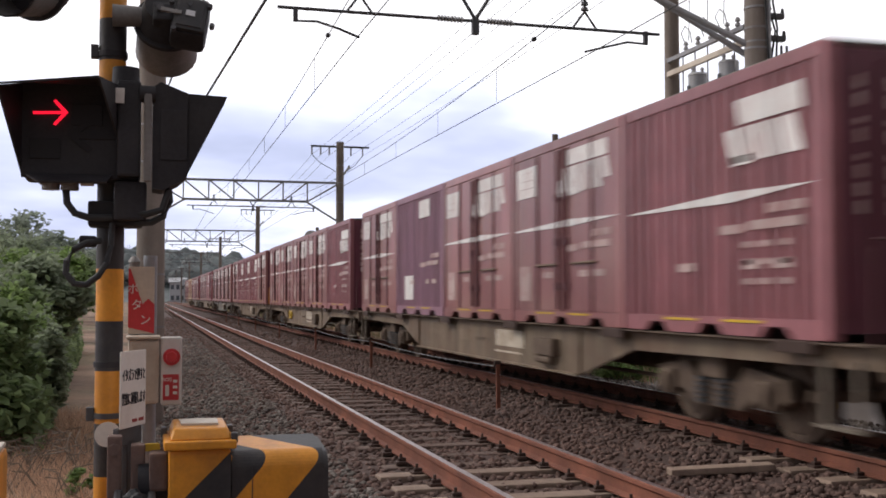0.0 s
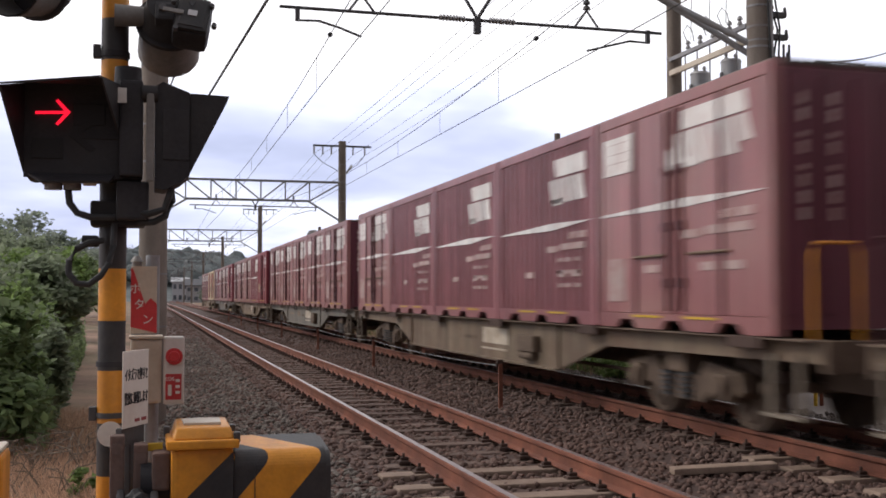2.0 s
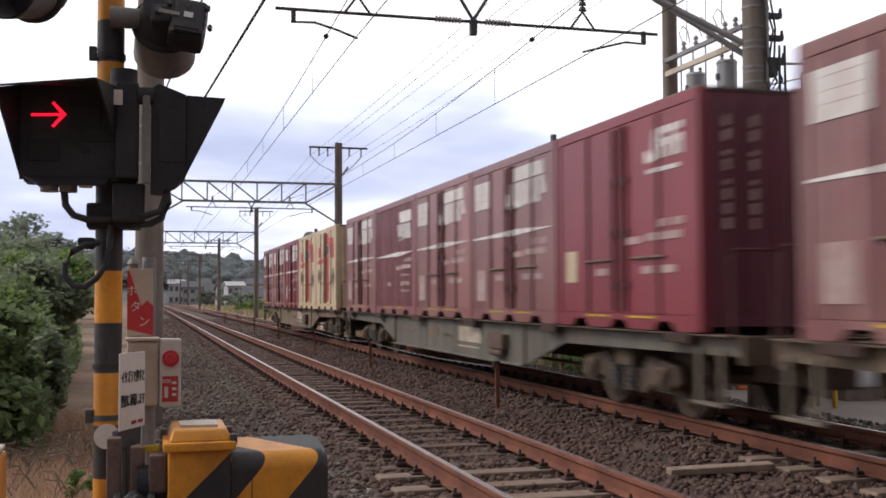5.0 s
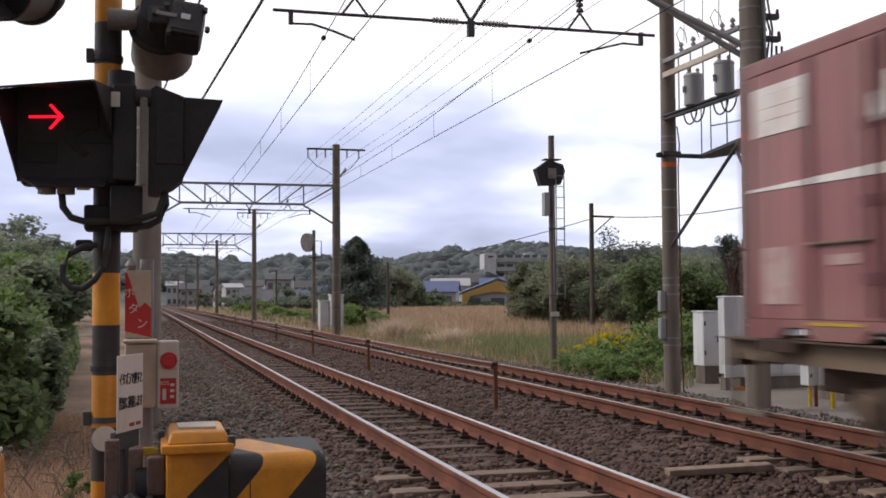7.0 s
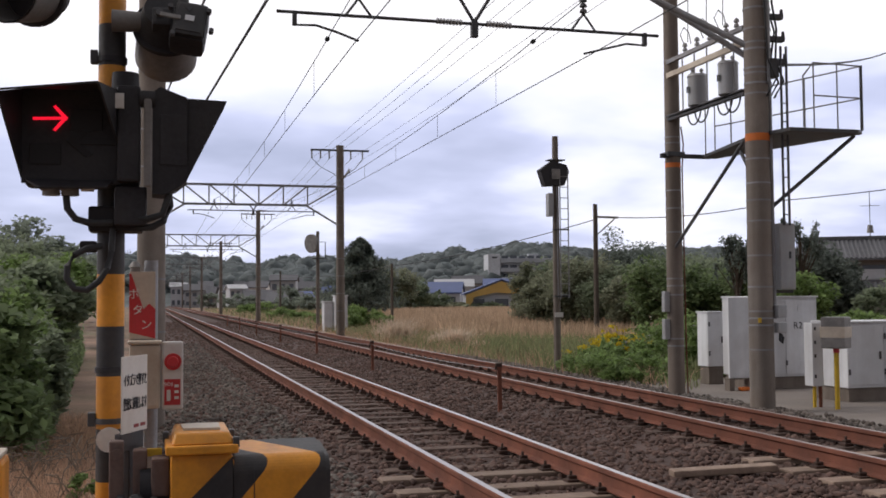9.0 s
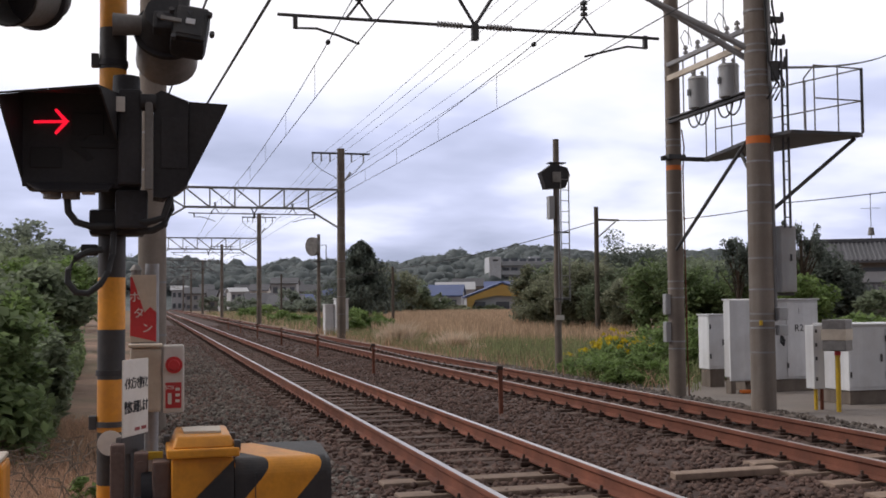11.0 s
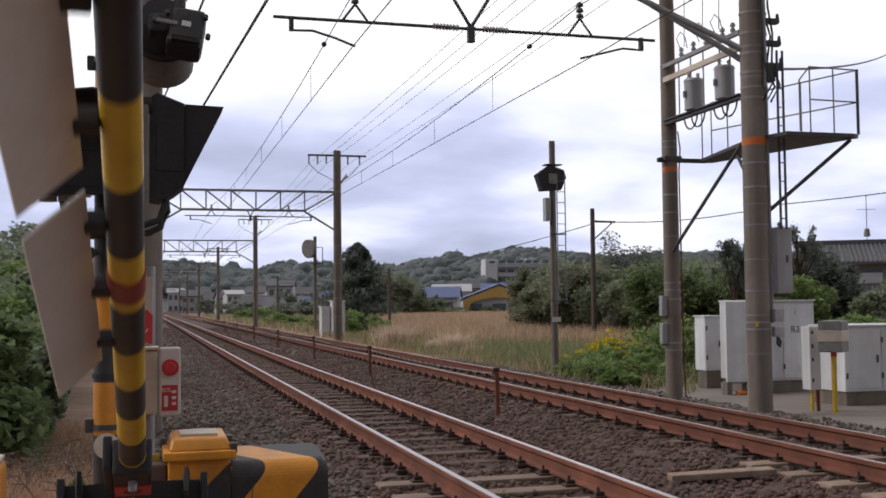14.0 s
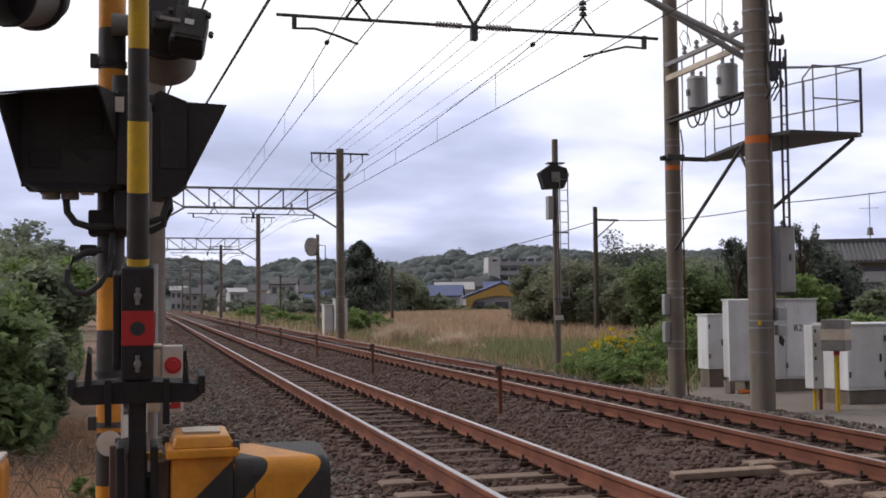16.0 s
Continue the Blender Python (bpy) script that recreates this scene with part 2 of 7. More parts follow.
M["frame_grey"] = mat("grey_green_wagon_frame", (0.170, 0.157, 0.132), 0.7, 0, 0.22, 1.2, 40, 0.2, (0.15, 0.10, 0.075), 0.55, 1.4, rnd=0.1, streak=0.30)
M["bogie"] = mat("brake_dust_bogie", (0.115, 0.078, 0.058), 0.85, 0.1, 0.35, 4, 60, 0.3, (0.2, 0.15, 0.10), 0.4, 4)
# darker maroon that puts the shade of the container ends into the paint
M["end_maroon"] = mat("shaded_end_paint", (0.165, 0.046, 0.066), 0.5, 0, 0.15, 0.9, 30, 0.06, (0.10, 0.04, 0.045), 0.5, 0.8, streak=0.2)
M["step_tan"] = mat("dusty_step_steel", (0.19, 0.155, 0.12), 0.7, 0.1, 0.25, 5, 50, 0.1, (0.12, 0.08, 0.06), 0.6, 4.0)
M["print_pale"] = mat("worn_pale_print", (0.52, 0.45, 0.36), 0.65, 0, 0.25, 5, 50, 0.05, (0.30, 0.20, 0.13), 0.7, 4.0)
M["tin_grey"] = mat("light_grey_paint", (0.40, 0.405, 0.42), 0.5, 0.1, 0.12, 4, 60, 0.08, (0.26, 0.22, 0.19), 0.45, 4, streak=0.2)
M["ballast_grey"] = mat("grey_ballast_stone", (0.142, 0.122, 0.108), 0.9, 0, 0.35, 1.2, 40, 0.3, (0.12, 0.085, 0.07), 0.5, 0.35, islands=True, rnd=0.5)
# far things and plants
M["bark"] = mat("bark", (0.085, 0.062, 0.045), 0.9, 0, 0.35, 5, 40, 0.6)
M["leaf_a"] = leafy("broad_leaf", (0.175, 0.230, 0.105))
# leaf_b, leaf_c and needle are lightened in colour to stand in for haze
M["leaf_b"] = leafy("dark_leaf", (0.235, 0.275, 0.180), 0.3)
M["leaf_c"] = leafy("olive_leaf", (0.250, 0.262, 0.175), 0.3)
M["leaf_d"] = leafy("bright_leaf", (0.205, 0.285, 0.10))
M["needle"] = leafy("needle", (0.155, 0.180, 0.152), 0.3)
# haze over the far hill is put into this pale blue-grey colour
M["leaf_far"] = leafy("haze_tinted_leaf", (0.215, 0.243, 0.245), 0.09, 0.5)
# green greyed and lightened by painted haze for trees on the rise
M["leaf_rise"] = leafy("haze_greyed_leaf", (0.255, 0.290, 0.235), 0.22, 0.5)
M["pampas"] = leafy("pale_pampas", (0.62, 0.50, 0.385), 0.25)
M["dry"] = leafy("dry_grass", (0.47, 0.30, 0.205), 0.4)
M["reed"] = leafy("brown_reed", (0.48, 0.345, 0.235), 0.3)
M["grass"] = leafy("green_grass", (0.215, 0.235, 0.115), 0.45)
M["goldenrod"] = leafy("yellow_flower", (0.6, 0.46, 0.03), 0.3)
M["twig"] = mat("dry_twig", (0.19, 0.145, 0.11), 0.9, 0, 0.3, 10, 60, 0.2)
M["roof_tile"] = mat("grey_clay_tile", (0.10, 0.098, 0.108), 0.6, 0, 0.2, 2, 30, 0.1, rnd=0.15)
M["roof_blue"] = mat("blue_roof_sheet", (0.085, 0.115, 0.25), 0.5, 0, 0.15, 0.5, 10, 0.05)
M["house_wall"] = mat("grey_house_plaster", (0.26, 0.23, 0.21), 0.85, 0, 0.15, 1, 20, 0.1, (0.14, 0.12, 0.1), 0.4, 0.6)
M["pale_wall"] = mat("pale_building_render", (0.46, 0.46, 0.48), 0.8, 0, 0.12, 0.3, 5, 0.05, rnd=0.2)
M["ochre_wall"] = mat("ochre_gable_sheet", (0.52, 0.33, 0.10), 0.7, 0, 0.1, 0.3, 5, 0.05)
M["grey_wall"] = mat("grey_corrugated_sheet", (0.42, 0.43, 0.46), 0.6, 0, 0.1, 0.3, 5, 0.05)
M["window"] = mat("dark_window_glass", (0.12, 0.13, 0.15), 0.15, 0, 0.1, 1, 5, 0)
M["timber"] = mat("wooden_utility_pole", (0.10, 0.08, 0.065), 0.9, 0, 0.3, 3, 40, 0.4)


# ---- mesh helpers ----
def box(bm, x0, x1, y0, y1, z0, z1, bevel=0.0, rot=None):
    r = bmesh.ops.create_cube(bm, size=1.0, matrix=Matrix.Translation(((x0 + x1) / 2, (y0 + y1) / 2, (z0 + z1) / 2)) @ (rot or Matrix()) @
                              Matrix.Diagonal((abs(x1 - x0), abs(y1 - y0), abs(z1 - z0), 1)))
    if bevel:
        vs = set(r["verts"])
        es = [e for e in bm.edges if e.verts[0] in vs and e.verts[1] in vs]
        bmesh.ops.bevel(bm, geom=es, offset=bevel, segments=2, affect="EDGES", profile=0.6)
    return bm


def rod(bm, p0, p1, r0, r1=None, seg=12, caps=True):
    p0, p1 = Vector(p0), Vector(p1)
    d = p1 - p0
    q = d.to_track_quat("Z", "Y").to_matrix().to_4x4()
    bmesh.ops.create_cone(bm, cap_ends=caps, cap_tris=False, segments=seg, radius1=r0, radius2=r0 if r1 is None else r1, depth=d.length,
                          matrix=Matrix.Translation((p0 + p1) / 2) @ q)
    return bm


def tube(bm, pts, r, seg=6):
    """A round cable along a line of points."""
    pts = [Vector(p) for p in pts]
    rings = []
    for i, p in enumerate(pts):
        d = (pts[min(i + 1, len(pts) - 1)] - pts[max(i - 1, 0)]).normalized()
        a = d.orthogonal() if abs(d.z) > 0.95 else d.cross(Vector((0, 0, 1)))
        a.normalize()
        b = d.cross(a)
        rings.append([bm.verts.new(p + (a * math.cos(k * math.tau / seg) + b * math.sin(k * math.tau / seg)) * r) for k in range(seg)])
    for s, t in zip(rings, rings[1:]):
        for k in range(seg):
            bm.faces.new((s[k], s[(k + 1) % seg], t[(k + 1) % seg], t[k]))
    bm.faces.new(rings[0][::-1])
    bm.faces.new(rings[-1])
    return bm


def prism(bm, poly, axis, a, b):
    """Extrudes a flat outline along an axis from a to b. The outline's two numbers are the other axes in x, y, z order."""
    def at(q, v):
        return (v, *q) if axis == 0 else (q[0], v, q[1]) if axis == 1 else (*q, v)
    s = [bm.verts.new(at(q, a)) for q in poly]
    t = [bm.verts.new(at(q, b)) for q in poly]
    n = len(poly)
    for i in range(n):
        bm.faces.new((s[i], s[(i + 1) % n], t[(i + 1) % n], t[i]))
    bm.faces.new(s[::-1])
    bm.faces.new(t)
    bmesh.ops.recalc_face_normals(bm, faces=bm.faces[:])
    return bm


def curve_pts(a, b, sag, n=12):
    a, b = Vector(a), Vector(b)
    return [a.lerp(b, i / n) - Vector((0, 0, sag * 4 * (i / n) * (1 - i / n))) for i in range(n + 1)]


def arc(c, r, a0, a1, n=10, plane="xz", dy=0.0):
    out = []
    for i in range(n + 1):
        a = radians(a0 + (a1 - a0) * i / n)
        u, v = r * math.cos(a), r * math.sin(a)
        out.append((c[0] + u, c[1] + dy * i / n, c[2] + v) if plane == "xz" else (c[0] + dy * i / n, c[1] + u, c[2] + v))
    return out


def mesh_of(name, bm, material, smooth=False):
    me = bpy.data.meshes.new(name)
    bm.to_mesh(me)
    bm.free()
    for m in (material if isinstance(material, (list, tuple)) else [material]):
        me.materials.append(m)
    if smooth:
        me.shade_smooth()
        try:
            me.set_sharp_from_angle(angle=radians(35))
        except AttributeError:
            pass
    return me


def part(name, bm, material, parent, label="", smooth=False, at=None):
    ob = new(name, mesh_of(name, bm, material, smooth))
    ob.parent = parent
    if at is not None:
        ob.matrix_basis = at
    if label:
        tagged(ob, label)
    return ob


def single(name, bm, material, label, category, m=None, smooth=False, group="", kind=""):
    ob = new(name, mesh_of(name, bm, material, smooth))
    if m is not None:
        ob.matrix_basis = m
    return tagged(ob, label, category, group, kind)


def thing(name, label, category, m=None, group="", kind=""):
    ob = new(name)
    ob.empty_display_size = 0.2
    if m is not None:
        ob.matrix_basis = m
    return tagged(ob, label, category, group, kind)


def raw_mesh(name, verts, faces, material):
    """A mesh straight from number arrays; faces all have the same number of corners."""
    me = bpy.data.meshes.new(name)
    verts, faces = np.asarray(verts, np.float32), np.asarray(faces, np.int32)
    k = faces.shape[1]
    me.vertices.add(len(verts)); me.vertices.foreach_set("co", verts.ravel())
    me.loops.add(faces.size); me.loops.foreach_set("vertex_index", faces.ravel())
    me.polygons.add(len(faces)); me.polygons.foreach_set("loop_start", np.arange(0, faces.size, k, dtype=np.int32))
    me.update(calc_edges=True)
    for m in (material if isinstance(material, (list, tuple)) else [material]):
        me.materials.append(m)
    return me


def polar(deg, dist):
    """Ground place at a bearing (degrees right of the track's line) and distance from the crossing."""
    return dist * math.sin(radians(deg)), dist * math.cos(radians(deg))


rng = np.random.default_rng(7)

# ---- ground ----
T1, T2 = 2.89, 6.33             # centre lines of the two tracks
GAUGE = 1.132                   # between rail head centres


def ground_z(x, y):
    z = np.full_like(x, -0.36)
    z = np.where(x > 8.2, -0.36 - 0.16 * np.clip((x - 11.5) / 8, 0, 1) * np.clip((y - 18) / 6, 0, 1), z)
    z = np.where(x < -0.6, -0.34 + 0.10 * np.clip((-0.6 - x) / 2.5, 0, 1), z)
    return z + 0.03 * np.sin(x * 1.3 + y * 0.7) * np.sin(y * 0.9 - x * 0.4)


def graded(lo, hi, step, grow):
    out, v, s = [0.0], 0.0, step
    while v < hi:
        v += s; s *= grow; out.append(v)
    v, s = 0.0, step
    while v > lo:
        v -= s; s *= grow; out.insert(0, v)
    return np.array(out)


gx, gy = graded(-3500, 3500, 0.7, 1.07), graded(-600, 4500, 0.7, 1.06)
GX, GY = np.meshgrid(gx, gy)
gv = np.stack([GX, GY, ground_z(GX, GY)], -1).reshape(-1, 3)
nx = len(gx)
gi = (np.arange(len(gy) - 1)[:, None] * nx + np.arange(nx - 1)[None]).reshape(-1, 1)
ground = new("ground", raw_mesh("ground", gv, np.hstack([gi, gi + 1, gi + nx + 1, gi + nx]), M["soil"]))
ground.data.shade_smooth()
tagged(ground, "dry brown soil with patches of thin grass", "ground", kind="structure")

# ballast bed: crowned between and under the tracks, sloping at both shoulders
bx = np.concatenate([np.linspace(-0.25, 8.35, 60)])
by = np.concatenate([np.arange(-8, 30, 0.16), np.arange(30, 420, 2.0)])
BX, BY = np.meshgrid(bx, by)


def bed_z(x):
    z = np.full_like(x, -0.215)
    z = np.where(x < 1.35, -0.215 - 0.19 * np.clip((1.35 - x) / 1.5, 0, 1), z)
    z = np.where(x > 7.55, -0.215 - 0.22 * np.clip((x - 7.55) / 0.75, 0, 1), z)
    mid = np.exp(-((x - (T1 + T2) / 2) / 0.45) ** 2) * 0.03
    return z - mid


bv = np.stack([BX, BY, bed_z(BX) + rng.uniform(-0.012, 0.012, BX.shape)], -1).reshape(-1, 3)
nb = len(bx)
bi = (np.arange(len(by) - 1)[:, None] * nb + np.arange(nb - 1)[None]).reshape(-1, 1)
bed = new("ballast_bed", raw_mesh("ballast_bed", bv, np.hstack([bi, bi + 1, bi + nb + 1, bi + nb]), M["ballast_bed"]))
tagged(bed, "dark brown crushed-stone ballast bed under both tracks", "ballast", kind="structure")

# loose stones, denser close by
ico = bmesh.new()
bmesh.ops.create_icosphere(ico, subdivisions=1, radius=1.0)
ico.verts.ensure_lookup_table()
iv = np.array([v.co[:] for v in ico.verts])
jf = np.array([[v.index for v in f.verts] for f in ico.faces])
ico.free()


def stones(name, n, x0, x1, y0, y1, smin, smax, bias, stone="ballast", lift=0.0):
    y = y0 + (y1 - y0) * rng.random(n) ** bias
    x = x0 + (x1 - x0) * rng.random(n)
    s = rng.uniform(smin, smax, n)
    z = bed_z(x) + lift + rng.uniform(-0.012, 0.016, n)
    shape = iv[None] * (1 + rng.uniform(-0.42, 0.36, (n, len(iv), 1)))
    shape *= s[:, None, None] * rng.uniform(0.6, 1.15, (n, 1, 3))
    a = rng.uniform(0, math.tau, n)
    ca, sa = np.cos(a)[:, None], np.sin(a)[:, None]
    vx = shape[..., 0] * ca - shape[..., 1] * sa + x[:, None]
    vy = shape[..., 0] * sa + shape[..., 1] * ca + y[:, None]
    vz = shape[..., 2] * 0.8 + z[:, None]
    v = np.stack([vx, vy, vz], -1).reshape(-1, 3)
    f = (jf[None] + (np.arange(n) * len(iv))[:, None, None]).reshape(-1, 3)
    ob = new(name, raw_mesh(name, v, f, M[stone]))
    return tagged(ob, "rough grey-brown crushed ballast stones between the rails", "ballast stones", kind="stuff")


stones("ballast_stones", 42000, -0.1, 8.2, 5.0, 34.0, 0.020, 0.044, 1.5)
stones("shoulder_stones", 11000, -0.15, 1.75, 5.0, 40.0, 0.018, 0.040, 1.5, "ballast_grey", 0.012)
stones("verge_stones", 3200, 7.95, 8.85, 8.5, 30.0, 0.02, 0.05, 1.2, "ballast_grey", 0.14)
stones("ballast_stones", 9500, -0.1, 8.2, 30.0, 80.0, 0.035, 0.065, 1.3)


# ---- tracks ----
def rail_mesh(dull):
    prof = [(-0.064, -0.155), (0.064, -0.155), (0.064, -0.143), (0.012, -0.125), (0.009, -0.055), (0.033, -0.038), (0.033, -0.010), (0.026, -0.001),
            (-0.026, -0.001), (-0.033, -0.010), (-0.033, -0.038), (-0.009, -0.055), (-0.012, -0.125), (-0.064, -0.143)]
    bm = prism(bmesh.new(), prof, 1, -40.0, 420.0)
    me = mesh_of("rail", bm, [M["rail_side"], M["rail_head_dull" if dull else "rail_head"]])
    for p in me.polygons:
        if p.normal.z > 0.9 and p.center.z > -0.02:
            p.material_index = 1
    return me


def sleeper_mesh(w, h, length, top, material):
    bm = box(bmesh.new(), -length / 2, length / 2, -w / 2, w / 2, top - h, top, 0.018)
    return mesh_of("sleeper", bm, material)


def clip_mesh():
    bm = bmesh.new()
    box(bm, -0.05, 0.05, -0.055, 0.055, -0.185, -0.152, 0.008)
    box(bm, -0.028, 0.045, -0.026, 0.026, -0.153, -0.122, 0.010)
    rod(bm, (0.0, 0.0, -0.125), (0.0, 0.0, -0.088), 0.014, 0.012, 8)
    return mesh_of("rail_clip", bm, M["clip"])


SLEEPER, SLEEPER_PALE, CLIP = sleeper_mesh(0.20, 0.16, 1.72, -0.186, M["sleeper"]), sleeper_mesh(0.22, 0.17, 2.0, -0.166, M["sleeper_new"]), clip_mesh()


def track(cx, dull, label):
    tr = thing("railway_track", label, "track", pose(cx, 0, 0), "railway tracks", "structure")
    rm = rail_mesh(dull)
    for s in (-1, 1):
        r = new("rail", rm); r.parent = tr; r.location.x = s * GAUGE / 2
    far_s, far_c = bmesh.new(), bmesh.new()
    k = 0
    y = 4.2
    while y < 170:
        pale = y < 9.0
        if k < 120:
            o = new("sleeper", SLEEPER_PALE if pale else SLEEPER); o.parent = tr
            o.location = (rng.uniform(-0.02, 0.02), y + rng.uniform(-0.012, 0.012), rng.uniform(-0.012, 0.006))
        else:
            box(far_s, -1.0, 1.0, y - 0.11, y + 0.11, -0.33, -0.168)
        for s in (-1, 1):
            for q in (-1, 1):
                px = s * GAUGE / 2 + q * 0.105
                if k < 70:
                    c = new("rail_clip", CLIP); c.parent = tr; c.location = (px, y, 0)
                    c.rotation_euler.z = 0 if q < 0 else math.pi
                elif y < 110:
                    box(far_c, px - 0.04, px + 0.04, y - 0.04, y + 0.04, -0.19, -0.105)
        y += 0.59
        k += 1
    tagged(part("far_sleepers", far_s, M["sleeper"], tr), kind="stuff")
    tagged(part("far_clips", far_c, M["clip"], tr), kind="stuff")
    return tr


track(T1, False, "polished steel rails on weathered sleepers in ballast")
track(T2, True, "rusty brown steel rails on weathered sleepers in ballast")

# a pale timber plank lying in the ballast beside the far track
for (x, y, l, rz) in ((4.82, 8.47, 0.93, -9),):
    bm = box(bmesh.new(), -l / 2, l / 2, -0.075, 0.075, -0.03, 0.03, 0.012)
    single("timber_plank", bm, M["sleeper_new"], "pale worn timber plank lying on the ballast", "plank", pose(x, y, -0.175, 2, -2, rz))
bm = box(bmesh.new(), -0.10, 0.10, -0.08, 0.08, -0.025, 0.02, 0.015)
single("stone_slab", bm, M["pad"], "small grey concrete slab lying in the ballast", "slab", pose(1.0, 4.75, -0.21, 0, 3, 10))

# rusty line markers with a slack wire between the tracks
stake_top = []
for i, y in enumerate((14.4, 23.2, 31.2, 40.0, 49.0, 58.0, 67.0)):
    st = thing("marker_stake", "rusty brown iron marker stake standing in the ballast", "marker stake", pose(4.75, y, -0.23, rng.uniform(-1, 1), rng.uniform(-1, 1), 0), "marker stakes between the tracks")
    bm = box(bmesh.new(), -0.028, 0.028, -0.022, 0.022, -0.1, 0.60, 0.005)
    part("post", bm, M["rail_side"], st)
    bm = box(bmesh.new(), -0.05, 0.036, -0.03, 0.03, 0.602, 0.655, 0.008)
    box(bm, -0.062, -0.04, -0.02, 0.02, 0.56, 0.62, 0.004)
    part("cap", bm, M["clip"], st, "dark iron cap")
    stake_top.append((4.75, y, 0.34))
for a, b in zip(stake_top, stake_top[1:]):
    single("marker_wire", tube(bmesh.new(), curve_pts(a, b, 0.05, 8), 0.006, 5), M["steel"], "thin grey wire strung between the marker stakes", "wire", group="marker wires")

# ---- the train ----
CL, CW, CH = 3.715, 2.45, 2.5   # container length, width, height
DECK = 0.966                    # container floor over the rail tops


def flat_panel(bm, y0, y1, z0, z1, x, skew=0.0, t=0.006):
    """A thin plate on the container's side that faces the near track."""
    s = skew * (z1 - z0)
    prism(bm, [(y0, z0), (y1, z0), (y1 - s, z1), (y0 - s, z1)], 0, x - t, x)
    return bm


def lower(ob, k):
    """Brings a built thing to its true height."""
    for ch in ob.children:
        if ch.type == "MESH" and not ch.name.startswith("wheelset"):
            for v in ch.data.vertices:
                v.co.z *= k


def container(style):
    """Template at the origin: floor centre at z = 0, its front end towards -y."""
    lab = {"smooth": "weathered maroon freight container with white stripe and markings", "ribbed": "maroon freight container with vertical ribs and a white stripe",
           "plain": "maroon freight container with a white emblem and no stripe", "plum": "faded plum-coloured freight container with small white labels",
           "fresh": "freshly painted deep maroon freight container with white stripe", "cream": "cream freight container with red panels and rust streaks"}[style]
    c = thing("freight_container", lab, "container", group="containers on the train")
    paint = M[{"smooth": "maroon_faded", "ribbed": "maroon", "plain": "maroon_new", "plum": "plum", "fresh": "maroon_new", "cream": "cream"}[style]]
    seam = M["maroon_dark"] if style != "cream" else M["frame_tan"]
    hx, hy = CW / 2, CL / 2
    bm = box(bmesh.new(), -hx + 0.075, hx - 0.05, -hy + 0.03, hy - 0.03, 0.14, CH - 0.05)
    part("core", bm, paint, c)
    for sx in (-1, 1):
        for sy in (-1, 1):
            bm = box(bmesh.new(), sx * (hx - 0.11), sx * hx, sy * (hy - 0.14), sy * hy, 0.0, CH - 0.005, 0.015)
            part("corner_post", bm, paint, c)
    for sx in (-1, 1):
        bm = box(bmesh.new(), sx * (hx - 0.07), sx * (hx - 0.004), -hy + 0.142, hy - 0.142, CH - 0.13, CH - 0.004, 0.012)
        part("top_rail", bm, paint, c)
        bm = bmesh.new()
        zb = [(-hy + 0.142, 0.0), (-hy + 0.5, 0.0), (-hy + 0.62, 0.10), (-0.95, 0.10), (-0.85, 0.0), (-0.25, 0.0), (-0.15, 0.10), (0.15, 0.10), (0.25, 0.0), (0.85, 0.0),
              (0.95, 0.10), (hy - 0.62, 0.10), (hy - 0.5, 0.0), (hy - 0.142, 0.0), (hy - 0.142, 0.17), (-hy + 0.142, 0.17)]
        prism(bm, zb, 0, sx * (hx - 0.07), sx * (hx - 0.002))
        part("bottom_rail", bm, paint, c)
    for y in (-0.58, 0.58):
        part("pocket_rim", box(bmesh.new(), -hx - 0.006, -hx + 0.003, y - 0.33, y + 0.33, 0.125, 0.15), M["yellow_arm"], c, "worn yellow fork-pocket rim")
    bm = bmesh.new()
    box(bm, -hx + 0.012, hx - 0.012, -hy + 0.012, hy - 0.012, CH - 0.03, CH + 0.004, 0.008)
    part("roof", bm, M["frame_grey"] if style != "cream" else M["cream"], c, "dusty grey roof")
    side = -hx
    if style in ("ribbed", "plum"):
        n = 17
        y0, y1 = -hy + 0.145, hy - 0.145
        for i in range(n):
            a = y0 + (y1 - y0) * i / n
            b = y0 + (y1 - y0) * (i + 1) / n
            d = (b - a)
            bm = prism(bmesh.new(), [(side + 0.08, a), (side + 0.012, a + 0.25 * d), (side + 0.012, a + 0.62 * d), (side + 0.08, a + 0.8 * d)], 2, 0.171, CH - 0.131)
            part("rib", bm, paint, c)
    else:
        # four door leaves with posts and lock rods between them
        ys = [-hy + 0.145, -0.98, -0.06, 0.86, hy - 0.145]
        for i, (a, b) in enumerate(zip(ys, ys[1:])):
            bm = box(bmesh.new(), side + 0.012, side + 0.08, a + 0.014, b - 0.014, 0.172, CH - 0.132, 0.008)
            lf = part("door_leaf", bm, paint, c)
        for y in (-0.98, -0.06, 0.86):
            bm = box(bmesh.new(), side - 0.006, side + 0.045, y - 0.036, y + 0.036, 0.171, CH - 0.133, 0.01)
            part("door_post", bm, seam, c)
        for y in (-0.22, 0.10):
            bm = rod(bmesh.new(), (side - 0.008, y, 0.2), (side - 0.008, y, CH - 0.16), 0.02, seg=8)
            for z in (0.5, 1.1, 1.7):
                box(bm, side - 0.03, side + 0.012, y - 0.05, y + 0.05, z - 0.05, z + 0.05, 0.008)
            part("lock_rod", bm, seam, c)
        for y in (-0.75, 0.5):
            bm = rod(bmesh.new(), (side - 0.012, y - 0.38, 0.80), (side - 0.012, y + 0.38, 0.80), 0.016, seg=8)
            part("door_handle", bm, M["frame_tan"], c, "worn tan handle bar")
